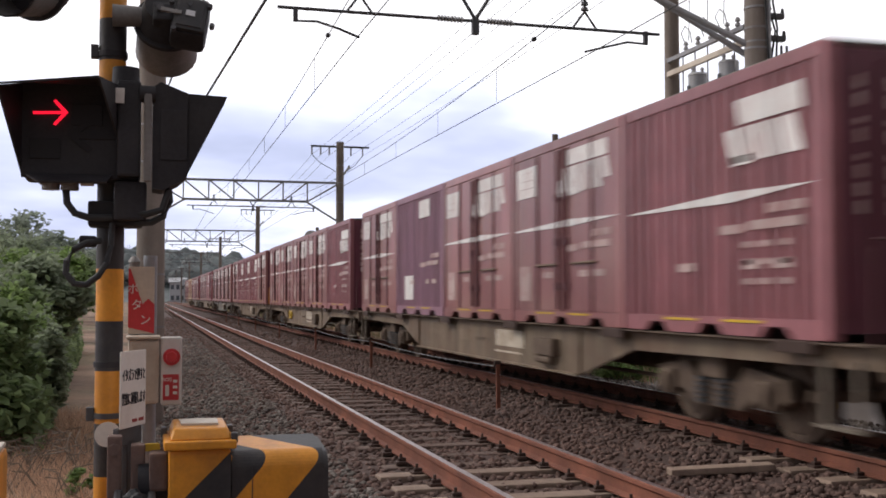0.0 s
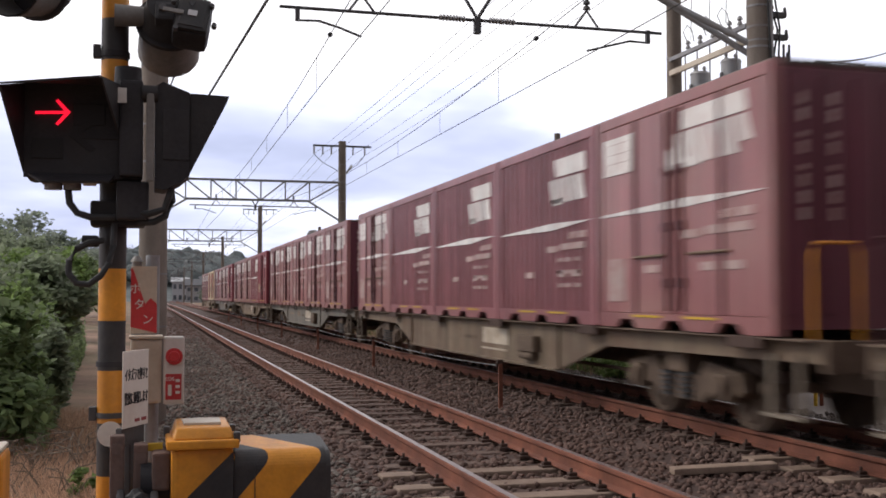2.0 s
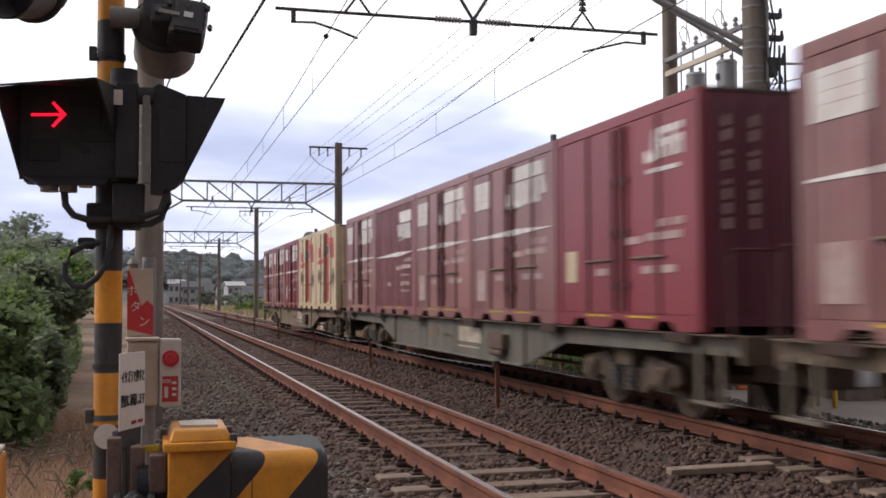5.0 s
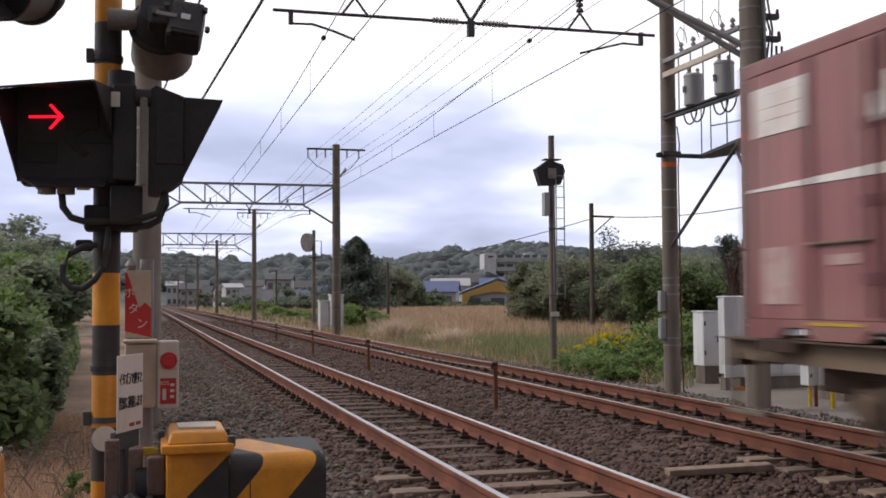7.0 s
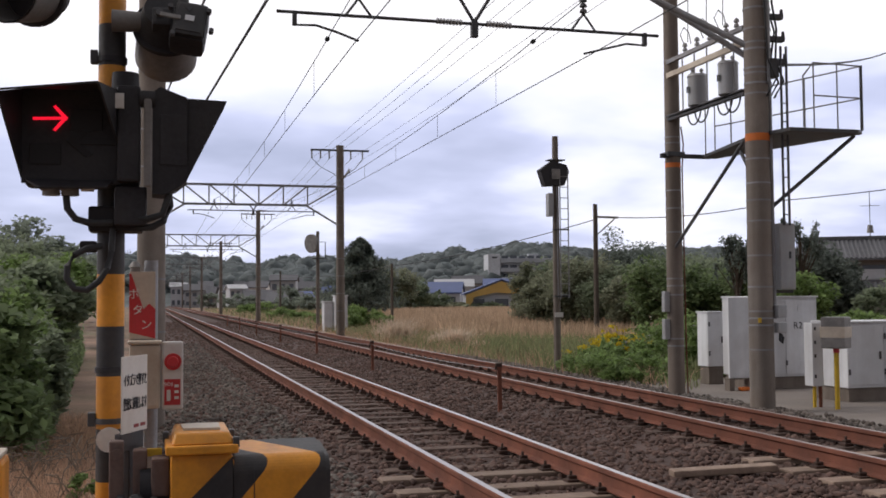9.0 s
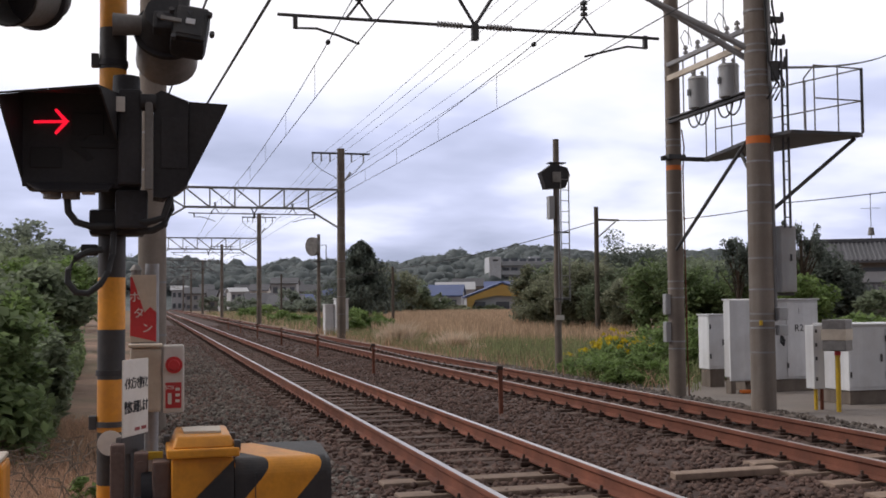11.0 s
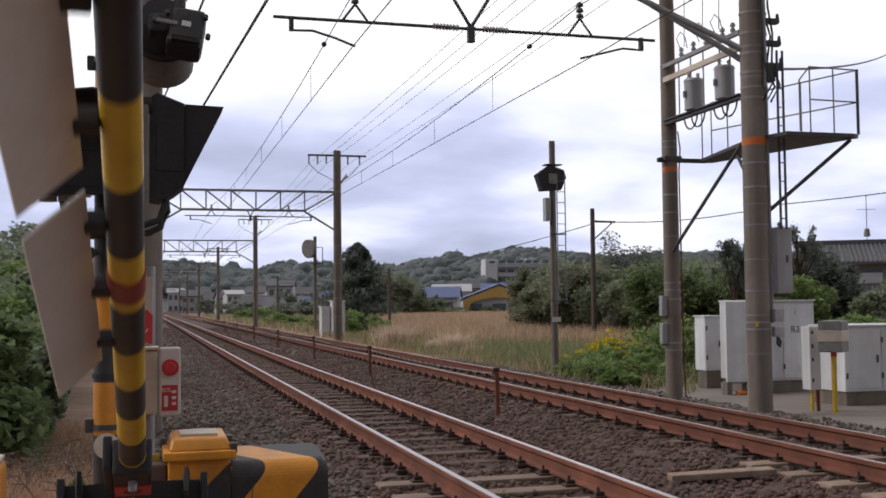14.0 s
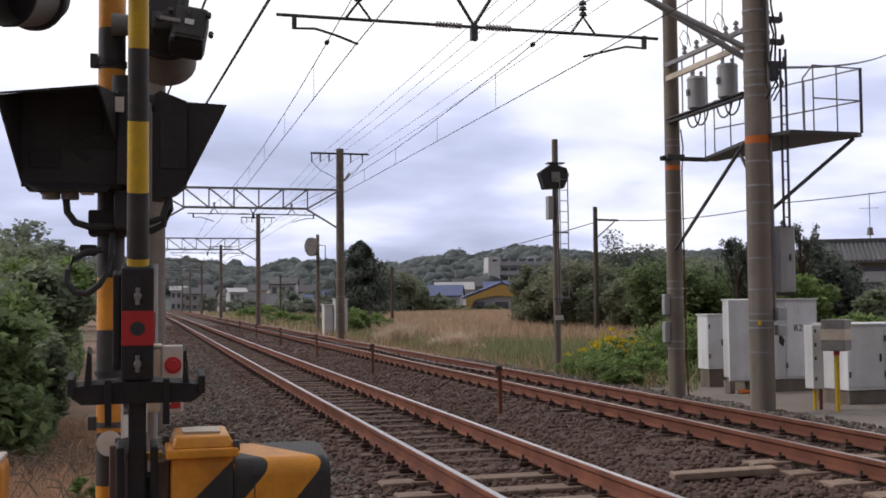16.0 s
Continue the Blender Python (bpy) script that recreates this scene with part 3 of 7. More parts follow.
    x = side + 0.008 if style != "ribbed" else side + 0.010
    def mark(name, y0, y1, z0, z1, m, skew=0.0, lb=""):
        part(name, flat_panel(bmesh.new(), y0, y1, z0, z1, x, skew), m, c, lb)
    W = M["label_white"]
    if style in ("smooth", "fresh"):
        mark("white_plate", 0.92, hy - 0.2, 1.80, 2.24, W, lb="white plate with faint print")
        mark("emblem_bar", -1.45, -0.24, 2.10, 2.30, W, -0.15)
        for a, b in ((-0.36, -0.20), (-0.62, -0.42), (-0.86, -0.66), (-1.10, -0.93), (-1.30, -1.16), (-1.53, -1.36)):
            mark("emblem_block", a, b, 1.72 + (0.10 if a < -1.3 else 0), 2.075, W, -0.35)
        mark("emblem_foot", -0.60, -0.22, 1.70, 1.80, W, -0.15)
        bm = prism(bmesh.new(), [(0.115, 1.93), (0.115, 1.77), (0.075, 1.705), (-0.06, 1.70), (-0.16, 1.76), (-0.175, 2.07), (-0.06, 2.07), (-0.05, 1.82), (0.0, 1.80), (0.03, 1.93)], 0, x - 0.006, x)
        part("emblem_hook", bm, W, c)
        for zz in (2.16, 2.04, 1.93):
            mark("faint_print", 1.0, hy - 0.35, zz, zz + 0.012, M["faded_print"])
        bm = bmesh.new()
        prism(bm, [(hy - 0.02, 1.315), (-0.3, 1.29), (-hy + 0.05, 1.335), (-0.3, 1.385), (hy - 0.02, 1.335)], 0, x - 0.006, x)
        part("stripe", bm, W, c, "long white tapered stripe")
        mark("data_plate", 1.12, 1.55, 0.30, 0.80, M["faded_print"], lb="worn white data plate")
    if style == "ribbed":
        mark("emblem_bar", -1.55, -0.55, 1.98, 2.22, W, -0.2)
        for a, b in ((-0.60, -0.42), (-0.80, -0.66), (-1.02, -0.86), (-1.24, -1.08), (-1.52, -1.30)):
            mark("emblem_block", a, b, 1.62, 1.95, W, -0.3)
        mark("emblem_foot", -0.78, -0.44, 1.60, 1.69, W, -0.2)
        bm = bmesh.new()
        prism(bm, [(hy - 0.15, 1.29), (-0.4, 1.26), (-hy + 0.15, 1.33), (-0.4, 1.36), (hy - 0.15, 1.305)], 0, x - 0.006, x)
        part("stripe", bm, W, c, "long white tapered stripe")
        for zz in (0.48, 0.66, 0.82):
            for a in (-1.25, -0.95, -0.68):
                mark("print_bar", a - 0.07, a + 0.07, zz, zz + 0.055, M["faded_print"])
    if style == "plain":
        bm = prism(bmesh.new(), [(-0.70, 1.98), (-0.70, 1.88), (-0.76, 1.84), (-0.88, 1.84), (-0.96, 1.90), (-1.0, 2.20), (-0.91, 2.20), (-0.87, 1.93), (-0.80, 1.92), (-0.78, 1.98)], 0, x - 0.006, x)
        part("emblem_hook", bm, W, c)
        for a, b, z0, z1 in ((-1.12, -1.04, 1.86, 2.20), (-1.30, -1.13, 2.12, 2.20), (-1.30, -1.13, 1.99, 2.07), (-1.30, -1.22, 1.86, 1.99), (-1.42, -1.34, 1.86, 2.20), (-1.54, -1.43, 2.12, 2.20), (-1.54, -1.43, 1.99, 2.07), (-1.54, -1.47, 1.86, 1.99)):
            mark("emblem_block", a, b, z0, z1, W, -0.1)
        mark("print_bar", -1.45, -0.75, 1.72, 1.77, W)
        mark("data_plate", 1.2, 1.55, 0.55, 0.95, M["cream"], lb="small yellowed data plate")
    if style == "plum":
        mark("white_plate", -0.9, -0.1, 1.95, 2.3, W)
        mark("data_plate", 0.4, 1.1, 0.3, 0.8, W)
    if style == "cream":
        R = M["red"]
        mark("red_panel", -0.62, 0.15, 0.25, 1.62, R, lb="faded red panel")
        mark("red_top", -0.62, 0.15, 1.98, 2.3, R)
        mark("picture_plate", -0.6, 0.13, 1.66, 1.95, M["leaf_far"], lb="faded green and blue printed plate")
        mark("swoosh", 0.55, 1.45, 1.42, 1.56, R, 1.5)
        mark("emblem_block", 0.75, 1.25, 1.62, 1.95, R)
        for a in (0.85, 1.2):
            bm = prism(bmesh.new(), [(a - 0.22, 1.05), (a, 0.78), (a + 0.22, 1.05), (a, 1.32)], 0, x - 0.006, x)
            part("diamond", bm, M["frame_tan"], c, "tan diamond mark")
        mark("emblem_block", -1.5, -0.85, 1.55, 2.15, R, -0.2)
        for a in (-1.05, -1.4):
            bm = prism(bmesh.new(), [(a - 0.2, 0.95), (a, 0.66), (a + 0.2, 0.95), (a, 1.24)], 0, x - 0.006, x)
            part("diamond", bm, M["concrete_dark"], c, "dark diamond mark")
    else:
        for (a, b, z) in ((-1.5, -0.7, 0.98), (-1.55, -1.3, 1.12), (-1.2, -1.0, 1.12), (-1.35, -1.05, 0.62), (-0.85, -0.6, 0.62), (0.3, 0.62, 0.62), (-0.6, -0.2, 0.96)):
            mark("print_bar", a, b, z, z + 0.085, M["faded_print"])
    # front and rear ends
    for sy in (-1, 1):
        ye = sy * (hy - 0.002)
        end = M["end_maroon"] if style != "cream" else paint
        part("end_panel", box(bmesh.new(), -hx + 0.112, hx - 0.112, ye - sy * 0.045, ye - sy * 0.022, 0.06, CH - 0.06), end, c)
        for xx in (-hx + 0.058, hx - 0.058):
            part("end_post", box(bmesh.new(), xx - 0.052, xx + 0.052, ye - sy * 0.004, ye + sy * 0.001, 0.02, CH - 0.03), end, c)
        for i in range(7):
            xx = -hx + 0.2 + i * (CW - 0.4) / 6
            bm = box(bmesh.new(), xx - 0.045, xx + 0.045, ye - sy * 0.0215, ye - sy * 0.002, 0.2, CH - 0.15)
            part("end_rib", bm, end, c)
        for xx in (-0.92, -0.62):
            for k in range(8):
                z = 1.05 + k * 0.15
                bm = box(bmesh.new(), xx - 0.03, xx + 0.03, ye - sy * 0.004, ye + sy * 0.003, z, z + (0.05 if k in (3, 5) else 0.11))
                part("number_bar", bm, M["faded_print"], c)
    lower(c, 0.952)
    return c


def wheelset_mesh():
    bm = bmesh.new()
    for s in (-1, 1):
        rod(bm, (s * 0.50, 0, 0), (s * 0.63, 0, 0), 0.43, 0.425, 28)
        rod(bm, (s * 0.485, 0, 0), (s * 0.515, 0, 0), 0.455, 0.455, 28)
        rod(bm, (s * 0.631, 0, 0), (s * 0.66, 0, 0), 0.36, 0.34, 24)
        rod(bm, (s * 0.63, 0, 0), (s * 0.72, 0, 0), 0.13, 0.12, 14)
        for k in range(5):
            a = k * math.tau / 5
            box(bm, s * 0.655, s * 0.672, 0.2 * math.cos(a) - 0.05, 0.2 * math.cos(a) + 0.05, 0.2 * math.sin(a) - 0.05, 0.2 * math.sin(a) + 0.05, 0.01)
    rod(bm, (-0.9, 0, 0), (0.9, 0, 0), 0.075, seg=14)
    return mesh_of("wheelset", bm, M["bogie"], True)


def bogie_parts(bg):
    for s in (-1, 1):
        x0, x1 = s * 0.80, s * 0.92
        bm = prism(bmesh.new(), [(-1.25, 0.40), (-1.2, 0.58), (-0.55, 0.66), (-0.4, 0.50), (0.4, 0.50), (0.55, 0.66), (1.2, 0.58), (1.25, 0.40), (1.05, 0.32), (0.7, 0.38), (0.45, 0.24),
                                (-0.45, 0.24), (-0.7, 0.38), (-1.05, 0.32)], 0, x0, x1)
        part("side_frame", bm, M["bogie"], bg)
        for y in (-0.95, 0.95):
            bm = box(bmesh.new(), s * 0.79, s * 0.99, y - 0.14, y + 0.14, 0.30, 0.56, 0.03)
            rod(bm, (s * 0.99, y, 0.43), (s * 1.03, y, 0.43), 0.10, 0.09, 14)
            part("axle_box", bm, M["bogie"], bg)
        for y in (-0.2, 0.2):
            bm = bmesh.new()
            for k in range(5):
                rod(bm, (s * 0.93, y, 0.27 + k * 0.055), (s * 0.93, y, 0.30 + k * 0.055), 0.095, seg=14)
            part("spring", bm, M["steel_dark"], bg)
    bm = box(bmesh.new(), -0.98, 0.98, -0.22, 0.22, 0.52, 0.74, 0.03)
    part("bolster", bm, M["bogie"], bg)
    for y in (-1.42, 1.42):
        bm = box(bmesh.new(), -0.8, 0.8, y - 0.05, y + 0.05, 0.40, 0.50, 0.012)
        part("brake_beam", bm, M["bogie"], bg)
        for s in (-1, 1):
            bm = box(bmesh.new(), s * 0.52, s * 0.64, y - 0.05 * (1 if y > 0 else -1) * 0 - 0.06, y + 0.06, 0.25, 0.62, 0.02)
            part("brake_shoe", bm, M["clip"], bg)


WHEELSET = wheelset_mesh()


def wagon(paint, rail_paint="maroon_dark", brake_wheels=False):
    """Template at the origin: rail tops at z = 0, wagon centre at y = 0."""
    w = thing("flat_wagon", "dusty container flat wagon with deep side sills on bogies", "freight wagon", group="wagons of the train")
    L = 9.86
    outline = [(-L, 0.80), (-L, 0.985), (L, 0.985), (L, 0.80), (5.6, 0.76), (4.1, 0.36), (-4.1, 0.36), (-5.6, 0.76)]
    for s in (-1, 1):
        bm = prism(bmesh.new(), outline, 0, s * 1.06, s * 1.10)
        part("side_sill", bm, paint, w)
        bm = box(bmesh.new(), s * 1.0, s * 1.215, -L, L, 0.986, 1.004, 0.004)
        part("top_flange", bm, M["bogie"], w, "dark dusty top flange")
        for y in (-4.1, 4.1):
            part("stiffener", box(bmesh.new(), s * 1.101, s * 1.13, y - 0.03, y + 0.03, 0.374, 0.98), paint, w)
        part("bottom_flange", box(bmesh.new(), s * 1.101, s * 1.16, -4.1, 4.1, 0.345, 0.372), paint, w)
        for k in range(6):
            y = -8.9 + k * 3.56
            bm = box(bmesh.new(), s * 1.216, s * 1.24, y - 0.28, y + 0.28, 0.90, 1.012, 0.01)
            part("lock_plate", bm, M["clip"], w, "dark container lock plate")
        # white print areas and small data marks
        for (a, b, z0, z1) in ((-2.0, -0.75, 0.60, 0.86), (-1.9, -0.7, 0.50, 0.53), (0.6, 1.3, 0.62, 0.80), (2.4, 3.3, 0.66, 0.74)):
            bm = box(bmesh.new(), s * 1.101, s * 1.108, a, b, z0, z1)
            part("print_plate", bm, M["print_pale"] if b < 0 else M["frame_tan"], w)
        for y in (2.75, 3.15) if brake_wheels else ():
            bm = rod(bmesh.new(), (s * 1.09, y, 0.68), (s * 1.17, y, 0.68), 0.03, seg=10)
            for k in range(3):
                a = radians(30 + 60 * k)
                rod(bm, (s * 1.165, y + 0.12 * math.cos(a), 0.68 + 0.12 * math.sin(a)), (s * 1.165, y - 0.12 * math.cos(a), 0.68 - 0.12 * math.sin(a)), 0.012, seg=6)
            tube(bm, arc((s * 1.165, y, 0.68), 0.135, 0, 360, 20, "yz"), 0.026, 6)
            part("hand_brake_wheel", bm, M["yellow_arm"], w, "worn yellow hand-brake wheel")
        for y in (-0.30, -0.05, 0.20):
            part("sill_socket", box(bmesh.new(), s * 1.101, s * 1.112, y - 0.07, y + 0.07, 0.64, 0.70, 0.003), M["bogie"], w)
        bm = bmesh.new()
        box(bm, s * 1.101, s * 1.22, -3.4, -2.7, 0.56, 0.80, 0.02)
        rod(bm, (s * 1.16, -3.3, 0.5), (s * 1.16, -2.8, 0.5), 0.06, seg=10)
        part("brake_valve", bm, M["bogie"], w)
        # step irons at the ends
        for e in (-1, 1):
            bm = bmesh.new()
            for yy in (9.24, 9.66):
                box(bm, s * 1.14, s * 1.18, e * yy - 0.028, e * yy + 0.028, 0.30, 0.86, 0.006)
            for zz in (0.30,):
                box(bm, s * 1.10, s * 1.22, e * 9.45 - 0.30, e * 9.45 + 0.30, zz, zz + 0.03, 0.006)
            part("step_iron", bm, M["step_tan"], w, "dusty pale step iron")
            tube_pts = [(s * 1.12, e * 9.79, 0.98), (s * 1.12, e * 9.79, 1.75), (s * 1.08, e * 9.79, 1.84), (s * 0.72, e * 9.79, 1.84), (s * 0.68, e * 9.79, 1.76), (s * 0.68, e * 9.79, 0.98)]
            part("end_handrail", tube(bmesh.new(), tube_pts, 0.016, 7), M[rail_paint], w, "thin end handrail")
    bm = box(bmesh.new(), -1.05, 1.05, -L + 0.05, L - 0.05, 0.90, 0.97)
    part("deck", bm, M["bogie"], w)
    for y in (-3.0, 0.4, 2.6):
        part("air_tank", rod(bmesh.new(), (0.62, y - 0.55, 0.62), (0.62, y + 0.55, 0.62), 0.19, seg=16), M["bogie"], w, smooth=True)
    for x_ in (-0.55, 0.35):
        part("brake_rod", rod(bmesh.new(), (x_, -6.0, 0.42), (x_, 6.0, 0.42), 0.025, seg=6), M["bogie"], w)
    bm = box(bmesh.new(), -0.18, 0.18, -L, L, 0.45, 0.895, 0.02)
    part("centre_sill", bm, M["bogie"], w)
    for e in (-1, 1):
        bm = box(bmesh.new(), -1.1, 1.1, e * L, e * (L + 0.07), 0.72, 1.0, 0.01)
        part("end_beam", bm, M["bogie"], w)
        bm = box(bmesh.new(), -0.11, 0.11, e * (L + 0.07), e * (L + 0.33), 0.74, 0.98, 0.03)
        part("coupler", bm, M["bogie"], w)
        bm = tube(bmesh.new(), [(0.4, e * (L + 0.05), 0.7), (0.42, e * (L + 0.12), 0.5), (0.38, e * (L + 0.22), 0.42), (0.3, e * (L + 0.32), 0.5)], 0.03, 7)
        part("brake_hose", bm, M["black_rubber"], w)
        bg = new("bogie"); bg.parent = w; bg.location = (0, e * 7.1, 0)
        bg.empty_display_size = 0.2
        bogie_parts(bg)
        for a in (-0.95, 0.95):
            ws = new("wheelset", WHEELSET); ws.parent = w; ws.location = (0, e * 7.1 + a, 0.43)
    lower(w, 0.95)
    return w


wheel_obs, train_obs = [], []
SPEED, FRONT, PITCH = 20.0, 7.3, 20.4
templates = {k: container(k) for k in ("smooth", "ribbed", "plain", "plum", "fresh", "cream")}
wagon_templates = {"tan": wagon(M["frame_tan"]), "grey": wagon(M["frame_grey"]), "railed": wagon(M["frame_tan"], "yellow"), "wheeled": wagon(M["frame_tan"], "maroon_dark", True)}
# containers of each wagon from its front end to its rear end, and the colour of the wagon
consist = [
    ("tan", "smooth smooth smooth ribbed smooth"),
    ("tan", "ribbed smooth smooth plum smooth"),
    ("wheeled", "ribbed smooth smooth smooth smooth"),
    ("railed", "smooth ribbed ribbed ribbed smooth"),
    ("grey", "smooth smooth smooth smooth smooth"),
    ("tan", "plain ribbed smooth smooth smooth"),
    ("grey", "plain smooth smooth ribbed smooth"),
    ("tan", "cream cream fresh smooth smooth"),
]
used = set()


def take(pool, key):
    if key in used:
        return copy_thing(pool[key], Matrix())
    used.add(key)
    return pool[key]


for i, (wcol, load) in enumerate(consist):
    y_front = FRONT + (i - 1) * PITCH
    wy = y_front + 18.78 / 2
    w = take(wagon_templates, wcol)
    train_obs.append((w, (T2, wy, 0.0)))
    for ch in w.children:
        if ch.name.startswith("wheelset"):
            wheel_obs.append((ch, ch.location[:]))
    for k, style in enumerate(load.split()):
        c = take(templates, style)
        train_obs.append((c, (T2, y_front + CL / 2 + k * 3.766, DECK)))

# ---- overhead line ----
MASTS = (15.0, 49.0, 86.8, 131.5, 178.0, 226.0, 275.0, 325.0)
XL, XR = 0.06, 8.55


def bands(bm, x, y, zs, r, h=0.02):
    for z in zs:
        rod(bm, (x, y, z), (x, y, z + h), r, r, 20)
    return bm


def mast(x, y, height, r0, r1, material, label, base=-0.45, rings=()):
    m = thing("catenary_mast", label, "mast", pose(x, y, 0), "overhead line masts")
    part("pole", rod(bmesh.new(), (0, 0, base), (0, 0, height), r0, r1, 24), material, m, smooth=True)
    for z in rings:
        r = r0 + (r1 - r0) * (z - base) / (height - base) + 0.004
        part("steel_band", rod(bmesh.new(), (0, 0, z), (0, 0, z + 0.025), r, r, 24), M["steel"], m)
    return m


def lattice(bm, x0, x1, z0, z1, y, n, r):
    """A plane truss beam between two heights."""
    box(bm, x0, x1, y - r, y + r, z1 - r, z1 + r)
    box(bm, x0 + 1.4, x1 - 1.4, y - r, y + r, z0 - r, z0 + r)
    step = (x1 - x0 - 2.8) / n
    for i in range(n + 1):
        x = x0 + 1.4 + i * step
        rod(bm, (x, y, z0), (x, y, z1), r * 0.75, seg=6)
        if i < n:
            a, b = (x, x + step) if i >= n / 2 else (x + step, x)
            rod(bm, (a, y, z0), (b, y, z1), r * 0.7, seg=6)
    rod(bm, (x0 + 1.4, y, z0), (x0, y, z1 - 0.05), r * 0.75, seg=6)
    rod(bm, (x1 - 1.4, y, z0), (x1, y, z1 - 0.05), r * 0.75, seg=6)
    return bm


def insulator(bm, a, b, n=7, r=0.055):
    a, b = Vector(a), Vector(b)
    rod(bm, a, b, 0.02, seg=8)
    for i in range(n):
        p = a.lerp(b, (i + 0.5) / n)
        d = (b - a).normalized() * (b - a).length / n * 0.28
        rod(bm, p - d, p + d, r, r * 0.75, 12)
    return bm


def portal(y, near):
    g = thing("catenary_portal", "grey lattice steel portal beam holding the overhead wires", "portal beam", pose(0, y, 0), "overhead line portals")
    z0 = 6.25 if near else 5.62
    part("beam", lattice(bmesh.new(), XL + 0.1, XR - 0.1, z0, z0 + 0.88, 0, 5, 0.05), M["steel"], g)
    if near:
        braces = [((XL + 0.12, 0, 5.30), (XL + 1.55, 0, 6.25)), ((7.25, -0.05, 5.98), (8.42, -1.1, 4.98)), ((7.45, 0.1, 5.98), (8.5, -0.95, 4.86))]
    else:
        braces = [((xm + s * 1.45, 0, 5.62), (xm, 0, 4.75)) for s, xm in ((1, XL + 0.12), (-1, XR - 0.12))]
    for a, b in braces:
        part("knee_brace", rod(bmesh.new(), a, b, 0.045, seg=8), M["steel"], g)
    # the suspended crossbar with its V hanger
    xc = (T1 + T2) / 2
    bm = rod(bmesh.new(), (1.73, 0, 5.35), (7.56, 0, 5.33), 0.024, seg=8)
    part("crossbar", bm, M["steel_dark"], g)
    bm = bmesh.new()
    for s in (-1, 1):
        rod(bm, (xc, 0, 5.36), (xc + s * 0.63 * (z0 - 5.36), 0, z0), 0.026, seg=6)
    box(bm, xc - 0.05, xc + 0.05, -0.05, 0.05, 5.14, 5.37, 0.01)
    part("hanger", bm, M["steel_dark"], g)
    for a, b in ((xc - 0.58, xc - 0.18), (xc + 0.18, xc + 0.58)):
        part("insulator", insulator(bmesh.new(), (a, 0, 5.35), (b, 0, 5.345), 8, 0.05), M["porcelain"], g)
    for tc, s in ((T1, 1), (T2, -1)):
        side = 1.98 if s > 0 else 7.33
        bm = tube(bmesh.new(), [(side, 0, 5.35), (side, 0, 5.17), (side + s * 0.30, 0, 5.18), (side + s * 0.6, 0, 5.10), (tc, 0, 4.99)], 0.018, 6)
        box(bm, side - 0.03, side + 0.03, -0.03, 0.03, 5.16, 5.36)
        part("steady_arm", bm, M["steel_dark"], g)
        bm = bmesh.new()
        for q in (-1, 1):
            rod(bm, (tc + q * 0.19, 0, 5.345), (tc, 0, 5.60), 0.018, seg=6)
        insulator(bm, (tc, 0, 5.60), (tc, 0, 5.85), 3, 0.06)
        part("wire_saddle", bm, M["steel_dark"], g)
    return g


for i, y in enumerate(MASTS):
    rr = (0.19, 0.165) if i == 0 else (0.19, 0.15)
    mast(XL, y, 9.2 if i == 0 else 7.2, *rr, M["concrete"], "tall grey-brown round concrete mast", rings=(0.9, 1.6, 2.4, 3.1, 3.6, 4.4, 5.2) if i == 0 else (2.0, 4.0, 6.0))
    portal(y, i == 0)
    if i:
        m = mast(XR, y, 8.4, 0.2, 0.17, M["concrete_dark"], "tall dark concrete mast with a wire crossarm on top", rings=(0.8, 1.6, 2.4, 3.2, 4.0, 4.75, 5.6, 6.5, 7.3))
        part("crossarm", box(bmesh.new(), -1.35, 1.35, -0.04, 0.04, 8.14, 8.22), M["steel_dark"], m)
        for x in (-1.3, -0.9, -0.5, 0.5, 1.05):
            part("hanging_insulator", insulator(bmesh.new(), (x, 0, 8.14), (x, 0, 7.78), 4, 0.05), M["porcelain"], m)
        bm = tube(bmesh.new(), [(-1.3, 0, 7.78), (-0.9, 0, 7.4), (-0.3, 0, 7.1), (-0.2, 0, 7.0)], 0.015, 5)
        tube(bm, [(1.05, 0, 7.78), (0.7, 0, 7.35), (0.3, 0, 7.05), (0.2, 0, 6.9)], 0.015, 5)
        part("jumper", bm, M["wire"], m)
        bm = bmesh.new()
        for k in range(3):
            rod(bm, (0.15, 0, 6.9), (0.45, -0.1 + 0.1 * k, 7.25 + 0.05 * k), 0.03, seg=6)
        part("lightning_arrester", bm, M["porcelain"], m)

# contact and messenger wires, feeders
ys = (-30.0,) + MASTS
